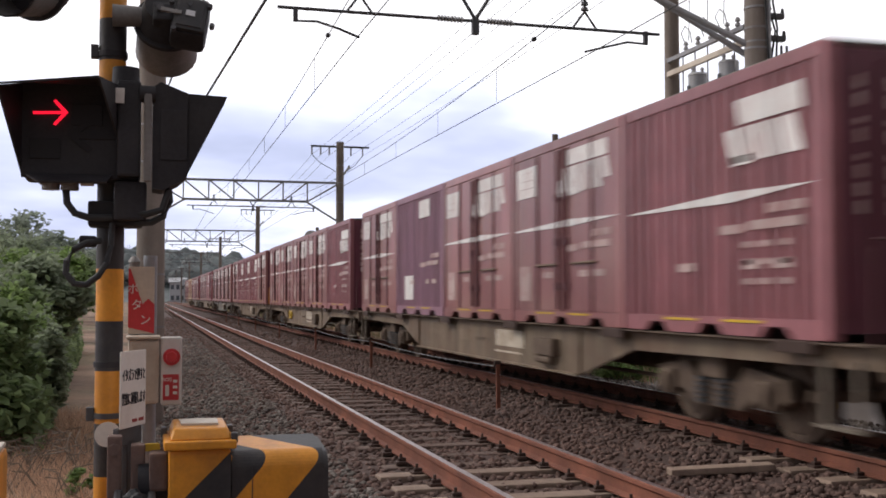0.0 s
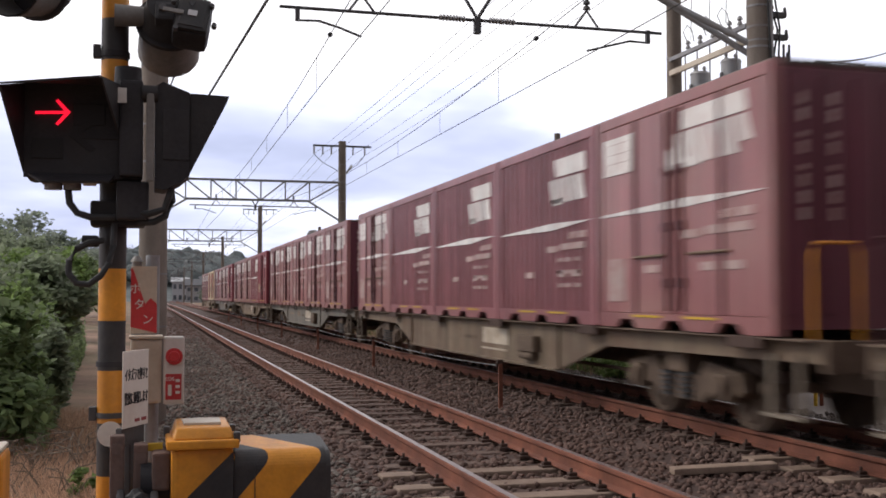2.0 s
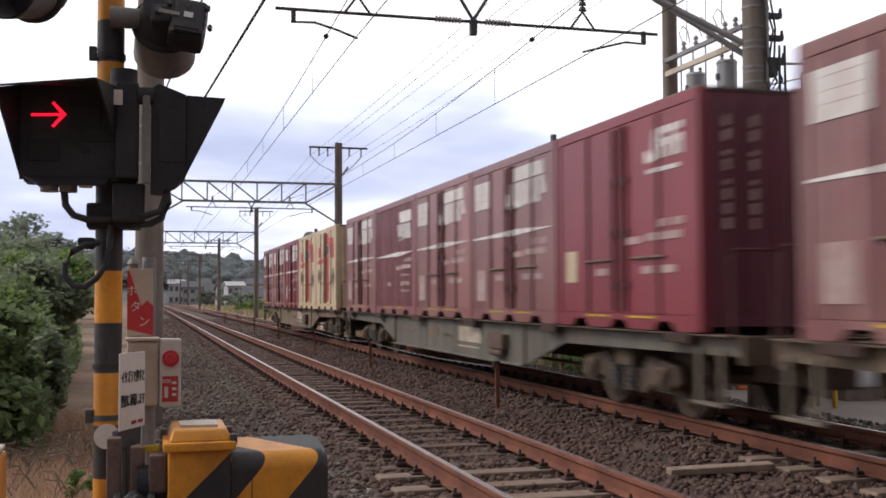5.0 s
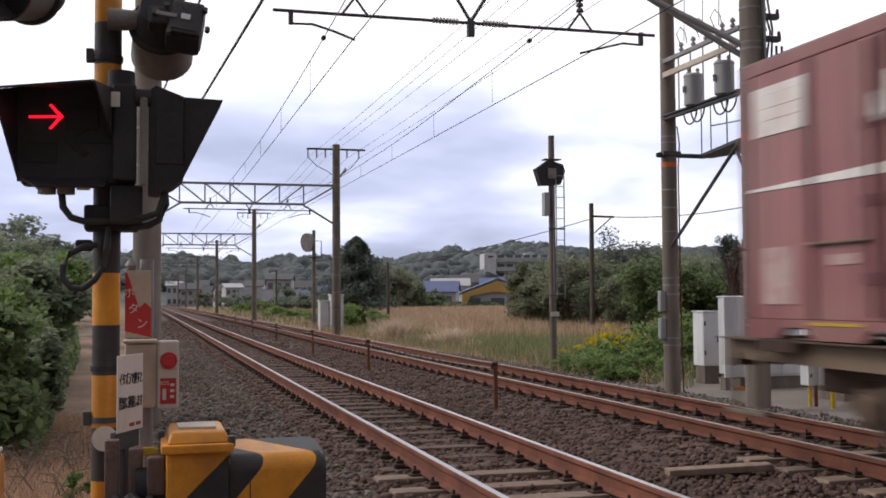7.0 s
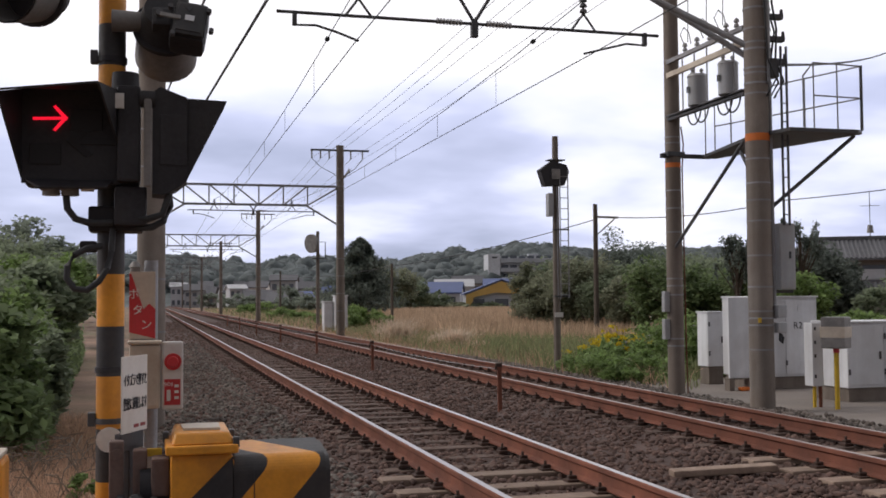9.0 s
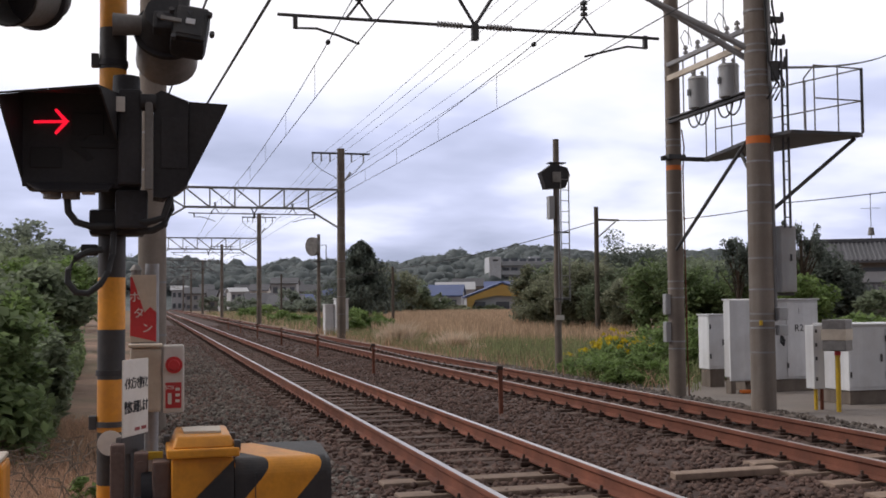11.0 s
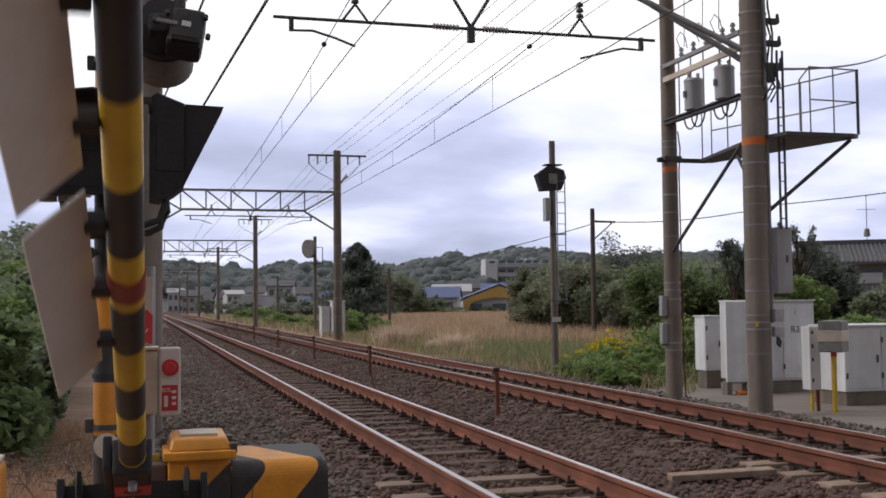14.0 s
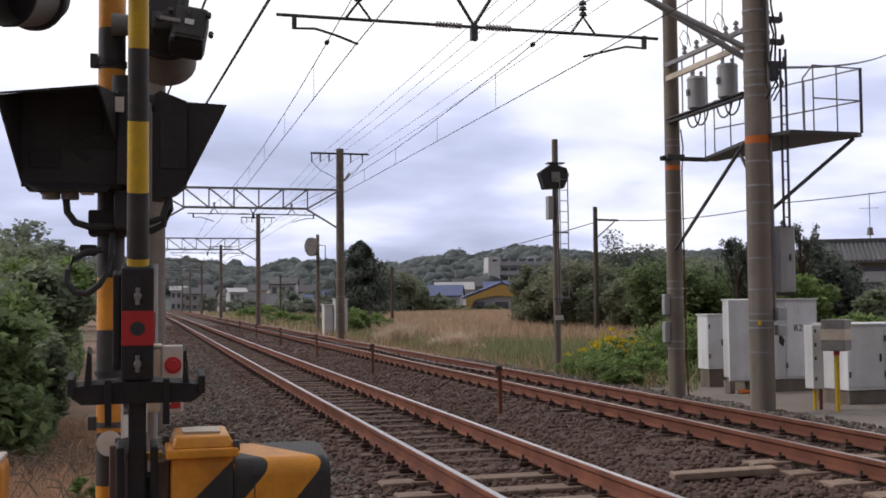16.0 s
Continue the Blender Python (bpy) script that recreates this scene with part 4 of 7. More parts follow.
for name, cx in (("contact_wire", T1), ("contact_wire", T2)):
    bm = bmesh.new()
    pts = [(cx + (0.07 if cx > 4 else 0.08) + (0.11 if (i % 2 == 1) == (cx > 4) else -0.11) - (0.10 if cx > 4 else 0.02), y, 4.97) for i, y in enumerate(ys)]
    tube(bm, pts, 0.008, 5)
    single("contact_wire", bm, M["wire"], "thin dark overhead contact wire above the track", "wire", group="overhead wires")
    bm = bmesh.new()
    pts = []
    for a, b in zip(ys, ys[1:]):
        pts += curve_pts((cx, a, 5.80), (cx, b, 5.80), 0.45, 10)[:-1]
    tube(bm, pts, 0.008, 5)
    single("messenger_wire", bm, M["wire"], "thin dark messenger wire above the contact wire", "wire", group="overhead wires")
    bm = bmesh.new()
    for a, b in zip(ys, ys[1:3]):
        for k in range(1, 8):
            f = k / 8
            rod(bm, (cx, a + (b - a) * f, 4.98), (cx, a + (b - a) * f, 5.80 - 0.45 * 4 * f * (1 - f)), 0.004, seg=4)
    single("wire_dropper", bm, M["wire"], "fine dropper wires between contact and messenger wire", "wire", group="overhead droppers", kind="stuff")
for x, y, z in ((T1, 17.76, 5.67), (T2, 17.2, 5.69)):
    bm = rod(bmesh.new(), (x, y - 0.03, z), (x, y + 0.03, z), 0.04, seg=12)
    single("wire_clamp", bm, M["black_rubber"], "small round black clamp on the messenger wire", "wire clamp", group="wire clamps")
for x in (-1.3, -0.9, -0.5, 0.5, 1.05):
    bm = bmesh.new()
    pts = []
    for a, b in zip((-20.0,) + MASTS[1:], MASTS[1:]):
        za = 9.0 if a < 0 else 7.78
        pts += curve_pts((XR + x, a, za), (XR + x, b, 7.78), 0.5, 10)[:-1]
    tube(bm, pts, 0.006, 5)
    single("feeder_wire", bm, M["wire"], "thin dark feeder wire along the masts", "wire", group="feeder wires")
# two thick service cables rising from the near mast over the crossing
for a, b in (((0.18, 14.85, 3.0), (0.645, 6.0, 3.0)), ((0.13, 14.84, 3.78), (0.46, 8.7, 3.78))):
    a, b = Vector(a), Vector(b)
    single("service_cable", tube(bmesh.new(), [a, a.lerp(b, 0.5), b, a.lerp(b, 1.6)], 0.010, 6), M["black_rubber"], "thick black service cable rising past the mast", "cable", group="service cables")

# ---- the level crossing's near corner ----
PX, PY = -0.14, 4.6


def crossing_post():
    p = thing("crossing_signal_post", "yellow and black striped steel post of a level crossing", "signal post", pose(PX, PY, 0))
    zs = [-0.45, 0.60, 0.81, 1.02, 1.22, 1.43, 1.64, 1.86, 2.07, 2.28, 2.45, 2.68, 2.9, 3.1, 3.4]
    cols = ["yellow", "black_band", "yellow", "black_band", "yellow", "black_band", "black_band", "yellow", "yellow", "black_band", "yellow", "black_band", "yellow", "black_band"]
    for a, b, c in zip(zs, zs[1:], cols):
        part("stripe_band", rod(bmesh.new(), (0, 0, a), (0, 0, b), 0.054, seg=28, caps=False), M[c], p, smooth=True)
    for z in (0.83, 1.035, 2.295):
        part("clamp", rod(bmesh.new(), (0, 0, z), (0, 0, z + 0.022), 0.06, seg=28), M["black_metal"] if z > 1 else M["steel_dark"], p)
    bm = rod(bmesh.new(), (0.0, -0.056, 0.77), (0.0, -0.062, 0.77), 0.05, seg=20)
    part("round_tag", bm, M["white"], p, "small round off-white tag")
    for z in (0.84, 2.31):
        part("bolt", box(bmesh.new(), -0.085, -0.055, -0.02, 0.02, z - 0.02, z + 0.035, 0.004), M["steel_dark"], p)
    return p


def indicator():
    g = thing("direction_indicator", "black train-direction indicator box with a lit red arrow under its hoods", "direction indicator", pose(0, 0, 0))
    bm = box(bmesh.new(), -0.46, -0.03, 4.47, 4.62, 1.775, 2.15, 0.015)
    part("left_housing", bm, M["black_metal"], g)
    bm = box(bmesh.new(), -0.470, -0.10, 4.452, 4.468, 1.782, 2.158)
    part("face_plate", bm, M["black_metal"], g, "dull black face plate")
    bm = prism(bmesh.new(), [(-0.225, 1.885), (-0.305, 1.950), (-0.225, 2.015), (-0.205, 2.0), (-0.255, 1.962), (-0.115, 1.962), (-0.115, 1.938), (-0.255, 1.938), (-0.205, 1.90)], 1, 4.444, 4.450)
    part("unlit_arrow", bm, M["glass_dark"], g, "unlit dark arrow")
    for a, b, z0, z1 in ((-0.29, -0.17, 1.99, 2.075), (-0.44, -0.325, 1.855, 1.935)):
        part("blank_lens", box(bmesh.new(), a, b, 4.446, 4.4515, z0, z1, 0.002), M["glass_dark"], g)
    # hood: a flared top with two triangular cheeks
    def plate(name, pts, t=0.008, mat_=None):
        a, b, c = Vector(pts[0]), Vector(pts[1]), Vector(pts[2])
        n = (b - a).cross(c - a).normalized() * t
        bm = bmesh.new()
        lo = [bm.verts.new(Vector(q)) for q in pts]
        hi_ = [bm.verts.new(Vector(q) + n) for q in pts]
        k = len(pts)
        for i in range(k):
            bm.faces.new((lo[i], lo[(i + 1) % k], hi_[(i + 1) % k], hi_[i]))
        bm.faces.new(lo[::-1]); bm.faces.new(hi_)
        bmesh.ops.recalc_face_normals(bm, faces=bm.faces[:])
        return part(name, bm, mat_ or M["black_metal"], g)
    plate("hood_top", [(-0.527, 4.20, 2.092), (-0.180, 4.20, 2.135), (-0.11, 4.475, 2.153), (-0.465, 4.475, 2.153)])
    plate("hood_cheek", [(-0.527, 4.20, 2.090), (-0.463, 4.475, 2.153), (-0.463, 4.475, 1.79)])
    plate("hood_cheek", [(-0.180, 4.20, 2.133), (-0.112, 4.455, 1.93), (-0.112, 4.455, 2.15)])
    plate("hood_sill", [(-0.46, 4.455, 1.80), (-0.13, 4.455, 1.80), (-0.15, 4.38, 1.765), (-0.40, 4.38, 1.76)])
    bm = box(bmesh.new(), -0.128, -0.088, 4.388, 4.394, 2.075, 2.135, 0.002)
    part("label_square", bm, M["white"], g, "small white square label")
    bm = box(bmesh.new(), -0.115, -0.025, 4.40, 4.60, 1.79, 2.17, 0.012)
    part("hinge_block", bm, M["black_metal"], g)
    bm = rod(bmesh.new(), (-0.085, 4.50, 2.15), (-0.085, 4.50, 2.235), 0.056, 0.052, 20)
    part("cap", bm, M["black_metal"], g, smooth=True)
    bm = box(bmesh.new(), -0.013, 0.017, 4.385, 4.41, 1.77, 2.12, 0.006)
    part("hinge_bar", bm, M["grey_metal"], g, "worn grey hinge bar")
    bm = rod(bmesh.new(), (-0.03, 4.42, 2.12), (0.03, 4.42, 2.12), 0.035, seg=14)
    part("knuckle", bm, M["black_metal"], g, smooth=True)
    bm = prism(bmesh.new(), [(0.02, 1.745), (0.02, 2.15), (0.05, 2.17), (0.155, 2.13), (0.155, 1.80), (0.12, 1.77), (0.06, 1.74)], 1, 4.41, 4.60)
    part("right_housing", bm, M["black_metal"], g)
    bm = prism(bmesh.new(), [(0.157, 2.13), (0.310, 2.125), (0.157, 1.815)], 1, 4.42, 4.43)
    prism(bm, [(0.157, 2.13), (0.310, 2.125), (0.157, 1.815)], 1, 4.585, 4.595)
    prism(bm, [(0.157, 2.118), (0.157, 2.131), (0.311, 2.127), (0.305, 2.114)], 1, 4.43, 4.585)
    part("right_hood", bm, M["black_metal"], g)
    bm = box(bmesh.new(), 0.05, 0.052 + 0.10, 4.405, 4.409, 1.86, 2.06, 0.001)
    part("rear_panel", bm, M["black_metal"], g)
    for x in (-0.36, -0.29):
        bm = rod(bmesh.new(), (x, 4.46, 1.735), (x, 4.46, 1.785), 0.034, seg=16)
        part("cable_gland", bm, M["grey_metal"], g, "worn grey cable gland", smooth=True)
    for x in (-0.40, -0.325, -0.25):
        bm = box(bmesh.new(), x, x + 0.05, 4.42, 4.47, 1.753, 1.768, 0.004)
        part("sill_strip", bm, M["white"] if x > -0.3 else M["grey_metal"], g)
    bm = box(bmesh.new(), -0.225, -0.015, 4.50, 4.68, 1.60, 1.70, 0.012)
    part("mount_clamp", bm, M["black_metal"], g)
    bm = box(bmesh.new(), -0.125, 0.0, 4.44, 4.60, 1.62, 1.775, 0.012)
    part("mount_arm", bm, M["black_metal"], g)
    for pts in ([(-0.305, 4.46, 1.74), (-0.300, 4.46, 1.685), (-0.27, 4.46, 1.645), (-0.22, 4.47, 1.63), (-0.13, 4.48, 1.632)],
                [(0.085, 4.46, 1.75), (0.09, 4.46, 1.70), (0.065, 4.46, 1.64), (0.02, 4.46, 1.615), (-0.04, 4.48, 1.612)],
                [(0.085, 4.44, 1.74), (0.06, 4.44, 1.665), (0.0, 4.44, 1.645), (-0.05, 4.46, 1.65)]):
        part("hose", tube(bmesh.new(), pts, 0.014, 8), M["black_rubber"], g, smooth=True)
    loop = [(-0.13, 4.50, 1.61), (-0.135, 4.49, 1.52), (-0.15, 4.47, 1.45), (-0.18, 4.46, 1.40), (-0.225, 4.46, 1.365), (-0.27, 4.46, 1.37), (-0.30, 4.46, 1.41), (-0.298, 4.46, 1.46),
            (-0.27, 4.46, 1.505), (-0.225, 4.47, 1.53), (-0.175, 4.5, 1.54)]
    part("cable_loop", tube(bmesh.new(), loop, 0.013, 8), M["black_rubber"], g, smooth=True)
    part("cable_box", box(bmesh.new(), -0.255, -0.19, 4.48, 4.55, 1.515, 1.56, 0.01), M["black_metal"], g)
    return g


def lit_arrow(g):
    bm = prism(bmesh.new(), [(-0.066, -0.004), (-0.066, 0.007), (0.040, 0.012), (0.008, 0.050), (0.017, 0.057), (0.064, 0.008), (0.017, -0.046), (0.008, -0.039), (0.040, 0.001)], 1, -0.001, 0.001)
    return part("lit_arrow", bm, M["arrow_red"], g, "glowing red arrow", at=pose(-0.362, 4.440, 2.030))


def crossing_lamp(name, cx, cz, y, facing, label):
    """A warning lamp: round backplate, housing and a hooded visor. facing: -1 towards the road, 1 away from it."""
    l = thing(name, label, "warning lamp", pose(cx, y, cz, -24 if facing > 0 else 12, 0, 0 if facing > 0 else -25), "crossing warning lamps")
    part("backplate", rod(bmesh.new(), (0, 0, 0), (0, facing * 0.02, 0), 0.135, seg=32), M["black_metal"], l, smooth=True)
    bm = bmesh.new()
    n = 22
    rings = []
    for rr, yy in ((0.118, 0.02), (0.128, 0.21)):
        rings.append([(rr * math.cos(math.tau * k / n), facing * yy, rr * math.sin(math.tau * k / n)) for k in range(n)])
    for inner in (0, 1):
        vs = [[bm.verts.new((x * (1 - 0.06 * inner), yy, z * (1 - 0.06 * inner))) for x, yy, z in ring] for ring in rings]
        for k in range(n):
            bm.faces.new((vs[0][k], vs[0][(k + 1) % n], vs[1][(k + 1) % n], vs[1][k]))
    part("visor", bm, M["grey_metal"], l, "worn grey round visor", smooth=True)
    part("housing", rod(bmesh.new(), (0, -facing * 0.004, 0), (0, -facing * 0.11, 0), 0.118, 0.09, 24), M["black_metal"], l, smooth=True)
    if facing > 0:
        # terminal box on the back, leaning with the lamp
        lean = Matrix.Rotation(radians(9), 4, "Y")
        bm = box(bmesh.new(), 0.015, 0.155, -0.15, -0.03, -0.170, 0.010, 0.026, lean)
        part("terminal_box", bm, M["black_metal"], l, smooth=True)
        bm = box(bmesh.new(), 0.022, 0.148, -0.166, -0.146, -0.160, 0.0, 0.014, lean)
        box(bm, 0.036, 0.134, -0.170, -0.164, -0.145, -0.015, 0.002, lean)
        part("box_cover", bm, M["black_band"], l, "matt black cover with a raised rim")
        for bx_, bz_ in ((0.012, -0.025), (0.160, -0.04), (0.018, -0.155), (0.166, -0.135)):
            part("cover_bolt", rod(bmesh.new(), (bx_, -0.150, bz_), (bx_, -0.172, bz_), 0.010, seg=8), M["steel_dark"], l)
        part("box_strap", box(bmesh.new(), -0.03, 0.05, -0.176, -0.168, -0.087, -0.069, 0.002, lean), M["grey_metal"], l)
        part("label_plate", box(bmesh.new(), 0.066, 0.102, -0.174, -0.1705, -0.097, -0.071, 0.001, lean), M["cabinet"], l)
        bm = prism(bmesh.new(), [(0.070, -0.030), (0.096, -0.030), (0.083, -0.053)], 1, -0.173, -0.1705)
        part("cover_mark", bm, M["ink"], l)
        part("top_gland", rod(bmesh.new(), (0.05, -0.09, -0.02), (0.07, -0.09, 0.16), 0.028, 0.024, 12), M["black_metal"], l, smooth=True)
        part("side_lug", box(bmesh.new(), -0.06, 0.02, -0.13, -0.06, -0.09, 0.0, 0.015), M["black_metal"], l)
        part("lug_bolt", rod(bmesh.new(), (-0.03, -0.145, -0.04), (-0.03, -0.128, -0.04), 0.016, seg=8), M["steel_dark"], l)
    return l


crossing_post()
ind = indicator()
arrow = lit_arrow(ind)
lamp = crossing_lamp("crossing_lamp", 0.075, 2.44, 4.52, 1, "black crossing lamp seen from behind with a grey visor")
bm = rod(bmesh.new(), (-0.215, -0.02, 0.0), (-0.09, -0.02, 0.0), 0.045, 0.04, seg=16)
part("bracket", bm, M["grey_metal"], lamp, smooth=True)
lamp2 = crossing_lamp("crossing_lamp", -0.425, 2.53, 4.45, -1, "crossing lamp with a worn pale grey visor")
bm = tube(bmesh.new(), [(0.0, 0.09, 0.02), (0.02, 0.14, 0.12), (0.10, 0.15, 0.20), (0.30, 0.17, 0.20)], 0.035, 10)
part("bracket", bm, M["grey_metal"], lamp2, smooth=True)


def text_on(body, size, m, mat_, parent, name="lettering"):
    cu = bpy.data.curves.new(name, "FONT")
    cu.body, cu.size, cu.extrude, cu.align_x, cu.align_y = body, size, 0.0012, "CENTER", "CENTER"
    tmp = bpy.data.objects.new("tmp_text", cu)
    scene.collection.objects.link(tmp)
    me = bpy.data.meshes.new_from_object(tmp)
    bpy.data.objects.remove(tmp)
    me.materials.clear(); me.materials.append(mat_)
    ob = new(name, me)
    ob.parent = parent
    ob.matrix_basis = m
    return ob


# notice plate in front of the post
npl = thing("notice_plate", "off-white notice plate with dark Japanese lettering on a bracket", "sign", pose(-0.043, 4.37, 0.97, 0, 0, 64))
part("plate", box(bmesh.new(), -0.104, 0.104, -0.003, 0.003, -0.152, 0.140, 0.002), M["white"], npl)
text_on("イタズラで押すと", 0.0255, pose(0, -0.005, 0.045, 90) @ Matrix.Diagonal((0.95, 2.0, 1, 1)), M["ink"], npl)
text_on("警察に通報します", 0.0255, pose(0, -0.005, -0.045, 90) @ Matrix.Diagonal((0.95, 2.0, 1, 1)), M["ink"], npl)
for a, b in ((-0.01, 0.03), (0.045, 0.085)):
    part("print_bar", box(bmesh.new(), a, b, -0.0045, -0.0032, -0.135, -0.122), M["red_faded"], npl)
part("bracket", box(bmesh.new(), -0.10, 0.09, 0.004, 0.03, -0.22, -0.15, 0.005), M["steel_dark"], npl)
part("stem", box(bmesh.new(), -0.03, 0.03, 0.004, 0.03, -0.95, -0.20, 0.005), M["steel_dark"], npl)

# emergency button with its pole, and the red arrow sign above it
eb = thing("emergency_button", "beige emergency button box with a red push button", "button box", pose(0.03, 4.9, 0.0))
part("post", rod(bmesh.new(), (-0.01, 0.07, -0.45), (-0.01, 0.07, 1.50), 0.03, seg=16), M["steel"], eb, smooth=True)
part("box_body", box(bmesh.new(), -0.10, 0.03, -0.09, 0.05, 0.86, 1.135, 0.016), M["cream_box"], eb)
part("box_lid", box(bmesh.new(), -0.108, 0.035, -0.10, 0.055, 1.136, 1.150, 0.006), M["cream_box"], eb)
part("front_panel", box(bmesh.new(), 0.036, 0.125, -0.085, -0.02, 0.855, 1.145, 0.010), M["white"], eb)
part("red_panel", box(bmesh.new(), 0.046, 0.113, -0.0885, -0.0852, 0.875, 0.985, 0.001), M["red"], eb, "red instruction panel")
bm = rod(bmesh.new(), (0.081, -0.085, 1.06), (0.081, -0.10, 1.06), 0.036, seg=24)
rod(bm, (0.081, -0.10, 1.06), (0.081, -0.118, 1.06), 0.024, 0.021, 20)
part("push_button", bm, M["red"], eb, "red round push button", smooth=True)
text_on("SOS", 0.022, pose(0.064, -0.0892, 0.963, 90), M["white"], eb)
part("hand_symbol", box(bmesh.new(), 0.056, 0.072, -0.0902, -0.0886, 0.893, 0.94, 0.004), M["white"], eb)
for z in (0.90, 0.925, 0.95):
    part("print_bar", box(bmesh.new(), 0.088, 0.106, -0.0902, -0.0886, z, z + 0.012), M["white"], eb)
rs = thing("button_sign", "red and grey arrow sign with white lettering above the emergency button", "sign", pose(-0.018, 4.93, 1.305))
part("plate", box(bmesh.new(), -0.054, 0.056, -0.003, 0.003, -0.15, 0.145, 0.002), M["cream_box"], rs)
bm = prism(bmesh.new(), [(-0.054, -0.12), (-0.054, 0.135), (-0.046, 0.135), (0.006, -0.02), (0.030, 0.005), (0.056, -0.02), (0.056, -0.148)], 1, -0.006, -0.0035)
part("red_arrow", bm, M["red"], rs, "red arrow")
for ch, x, z in (("ボ", -0.035, 0.045), ("タ", -0.018, -0.025), ("ン", 0.018, -0.09)):
    text_on(ch, 0.05, pose(x, -0.0075, z, 90), M["white"], rs)
part("pipe", rod(bmesh.new(), (-0.03, 0.02, -1.75), (-0.03, 0.02, 0.165), 0.022, seg=14), M["grey_metal"], rs, smooth=True)
part("finial", rod(bmesh.new(), (-0.03, 0.02, 0.165), (-0.03, 0.02, 0.19), 0.03, 0.012, 14), M["grey_metal"], rs, smooth=True)


# ---- barrier machine and its arm ----
PIV = (-0.03, 4.2, 0.553)


def barrier_machine():
    g = thing("barrier_machine", "yellow barrier machine with black diagonal stripes and a worn lid", "barrier machine", pose(0, 0, 0))
    part("gear_case", box(bmesh.new(), 0.088, 0.315, 4.12, 4.40, -0.40, 0.756, 0.02), M["yellow"], g)
    bm = box(bmesh.new(), 0.070, 0.332, 4.085, 4.43, 0.757, 0.790, 0.008)
    part("lid_rim", bm, M["yellow"], g)
    bm = bmesh.new()
    lo_ = [bm.verts.new(q) for q in ((0.090, 4.105, 0.790), (0.318, 4.105, 0.790), (0.318, 4.41, 0.790), (0.090, 4.41, 0.790))]
    hi_ = [bm.verts.new(q) for q in ((0.104, 4.135, 0.832), (0.303, 4.135, 0.832), (0.300, 4.39, 0.842), (0.108, 4.39, 0.842))]
    bm.faces.new(lo_[::-1]); bm.faces.new(hi_)
    for i in range(4):
        bm.faces.new((lo_[i], lo_[(i + 1) % 4], hi_[(i + 1) % 4], hi_[i]))
    bmesh.ops.bevel(bm, geom=bm.edges[:], offset=0.012, segments=3, affect="EDGES", profile=0.6)
    part("lid", bm, M["yellow"], g, "yellow lid with worn paint", smooth=True)
    bm = prism(bmesh.new(), [(0.135, 4.20), (0.27, 4.185), (0.275, 4.36), (0.20, 4.375), (0.13, 4.35)], 2, 0.832, 0.8435)
    part("worn_patch", bm, M["cream_box"], g, "pale worn paint on the lid")
    for x_, y_ in ((0.325, 4.36), (0.075, 4.36), (0.325, 4.12)):
        part("lid_catch", box(bmesh.new(), x_ - 0.012, x_ + 0.012, y_ - 0.02, y_ + 0.02, 0.775, 0.815, 0.006), M["steel_dark"], g)
    # motor case: its top falls towards the road and rolls over a rounded shoulder; the stripes wrap over it
    prof = [(4.42, -0.40), (4.42, 0.752), (4.408, 0.764)]
    for k in range(9):
        q = radians(82 - 82 * k / 8)
        prof.append((4.195 - 0.065 * math.cos(q), 0.672 + 0.068 * math.sin(q)))
    prof += [(4.13, -0.40)]
    bm = prism(bmesh.new(), prof, 0, 0.317, 0.662)
    cut = Vector((1.0, 1.05, -0.86))
    stops = (0.335, 0.459, 0.659)
    for q in stops:
        bmesh.ops.bisect_plane(bm, geom=bm.verts[:] + bm.edges[:] + bm.faces[:], plane_co=(q, 4.13, 0.715), plane_no=cut)
    for f_ in bm.faces:
        c_ = f_.calc_center_median() - Vector((0, 4.13, 0.715))
        v_ = c_.dot(cut)
        f_.material_index = 1 if 0.335 < v_ < 0.459 or v_ > 0.659 else 0
    part("motor_case", bm, [M["yellow"], M["black_band"]], g, "yellow motor case with wrapped black stripes")
    part("case_seam", box(bmesh.new(), 0.392, 0.395, 4.127, 4.131, 0.30, 0.69), M["ink"], g)
    part("end_rim", prism(bmesh.new(), [(y_, z_ - 0.012) for y_, z_ in prof[1:-1]] + [(4.13, -0.40), (4.42, -0.40)], 0, 0.6625, 0.680), M["black_band"], g)
    part("black_diagonal", prism(bmesh.new(), [(0.10, 0.535), (0.313, 0.742), (0.313, 0.30), (0.10, 0.30)], 1, 4.113, 4.1195), M["black_band"], g)
    part("hinge_pin", rod(bmesh.new(), (0.12, 4.43, 0.80), (0.28, 4.43, 0.80), 0.014, seg=8), M["steel_dark"], g)
    part("hub", rod(bmesh.new(), (-0.02, 4.24, 0.62), (0.087, 4.24, 0.62), 0.075, seg=22), M["black_metal"], g, smooth=True)
    part("hub_plate", box(bmesh.new(), 0.02, 0.086, 4.16, 4.36, 0.60, 0.74, 0.012), M["link_rust"], g)
    for x, z1 in ((-0.105, 0.80), (-0.02, 0.765)):
        bm = box(bmesh.new(), x - 0.026, x + 0.026, 4.23, 4.30, 0.30, z1, 0.008)
        rod(bm, (x, 4.222, z1 - 0.05), (x, 4.234, z1 - 0.05), 0.022, seg=12)
        part("link_arm", bm, M["link_rust"], g, "brown weathered steel link")
    bm = bmesh.new()
    bmesh.ops.create_icosphere(bm, subdivisions=3, radius=0.075, matrix=Matrix.Translation((-0.03, 4.13, 0.545)) @ Matrix.Diagonal((1.0, 0.7, 0.85, 1)))
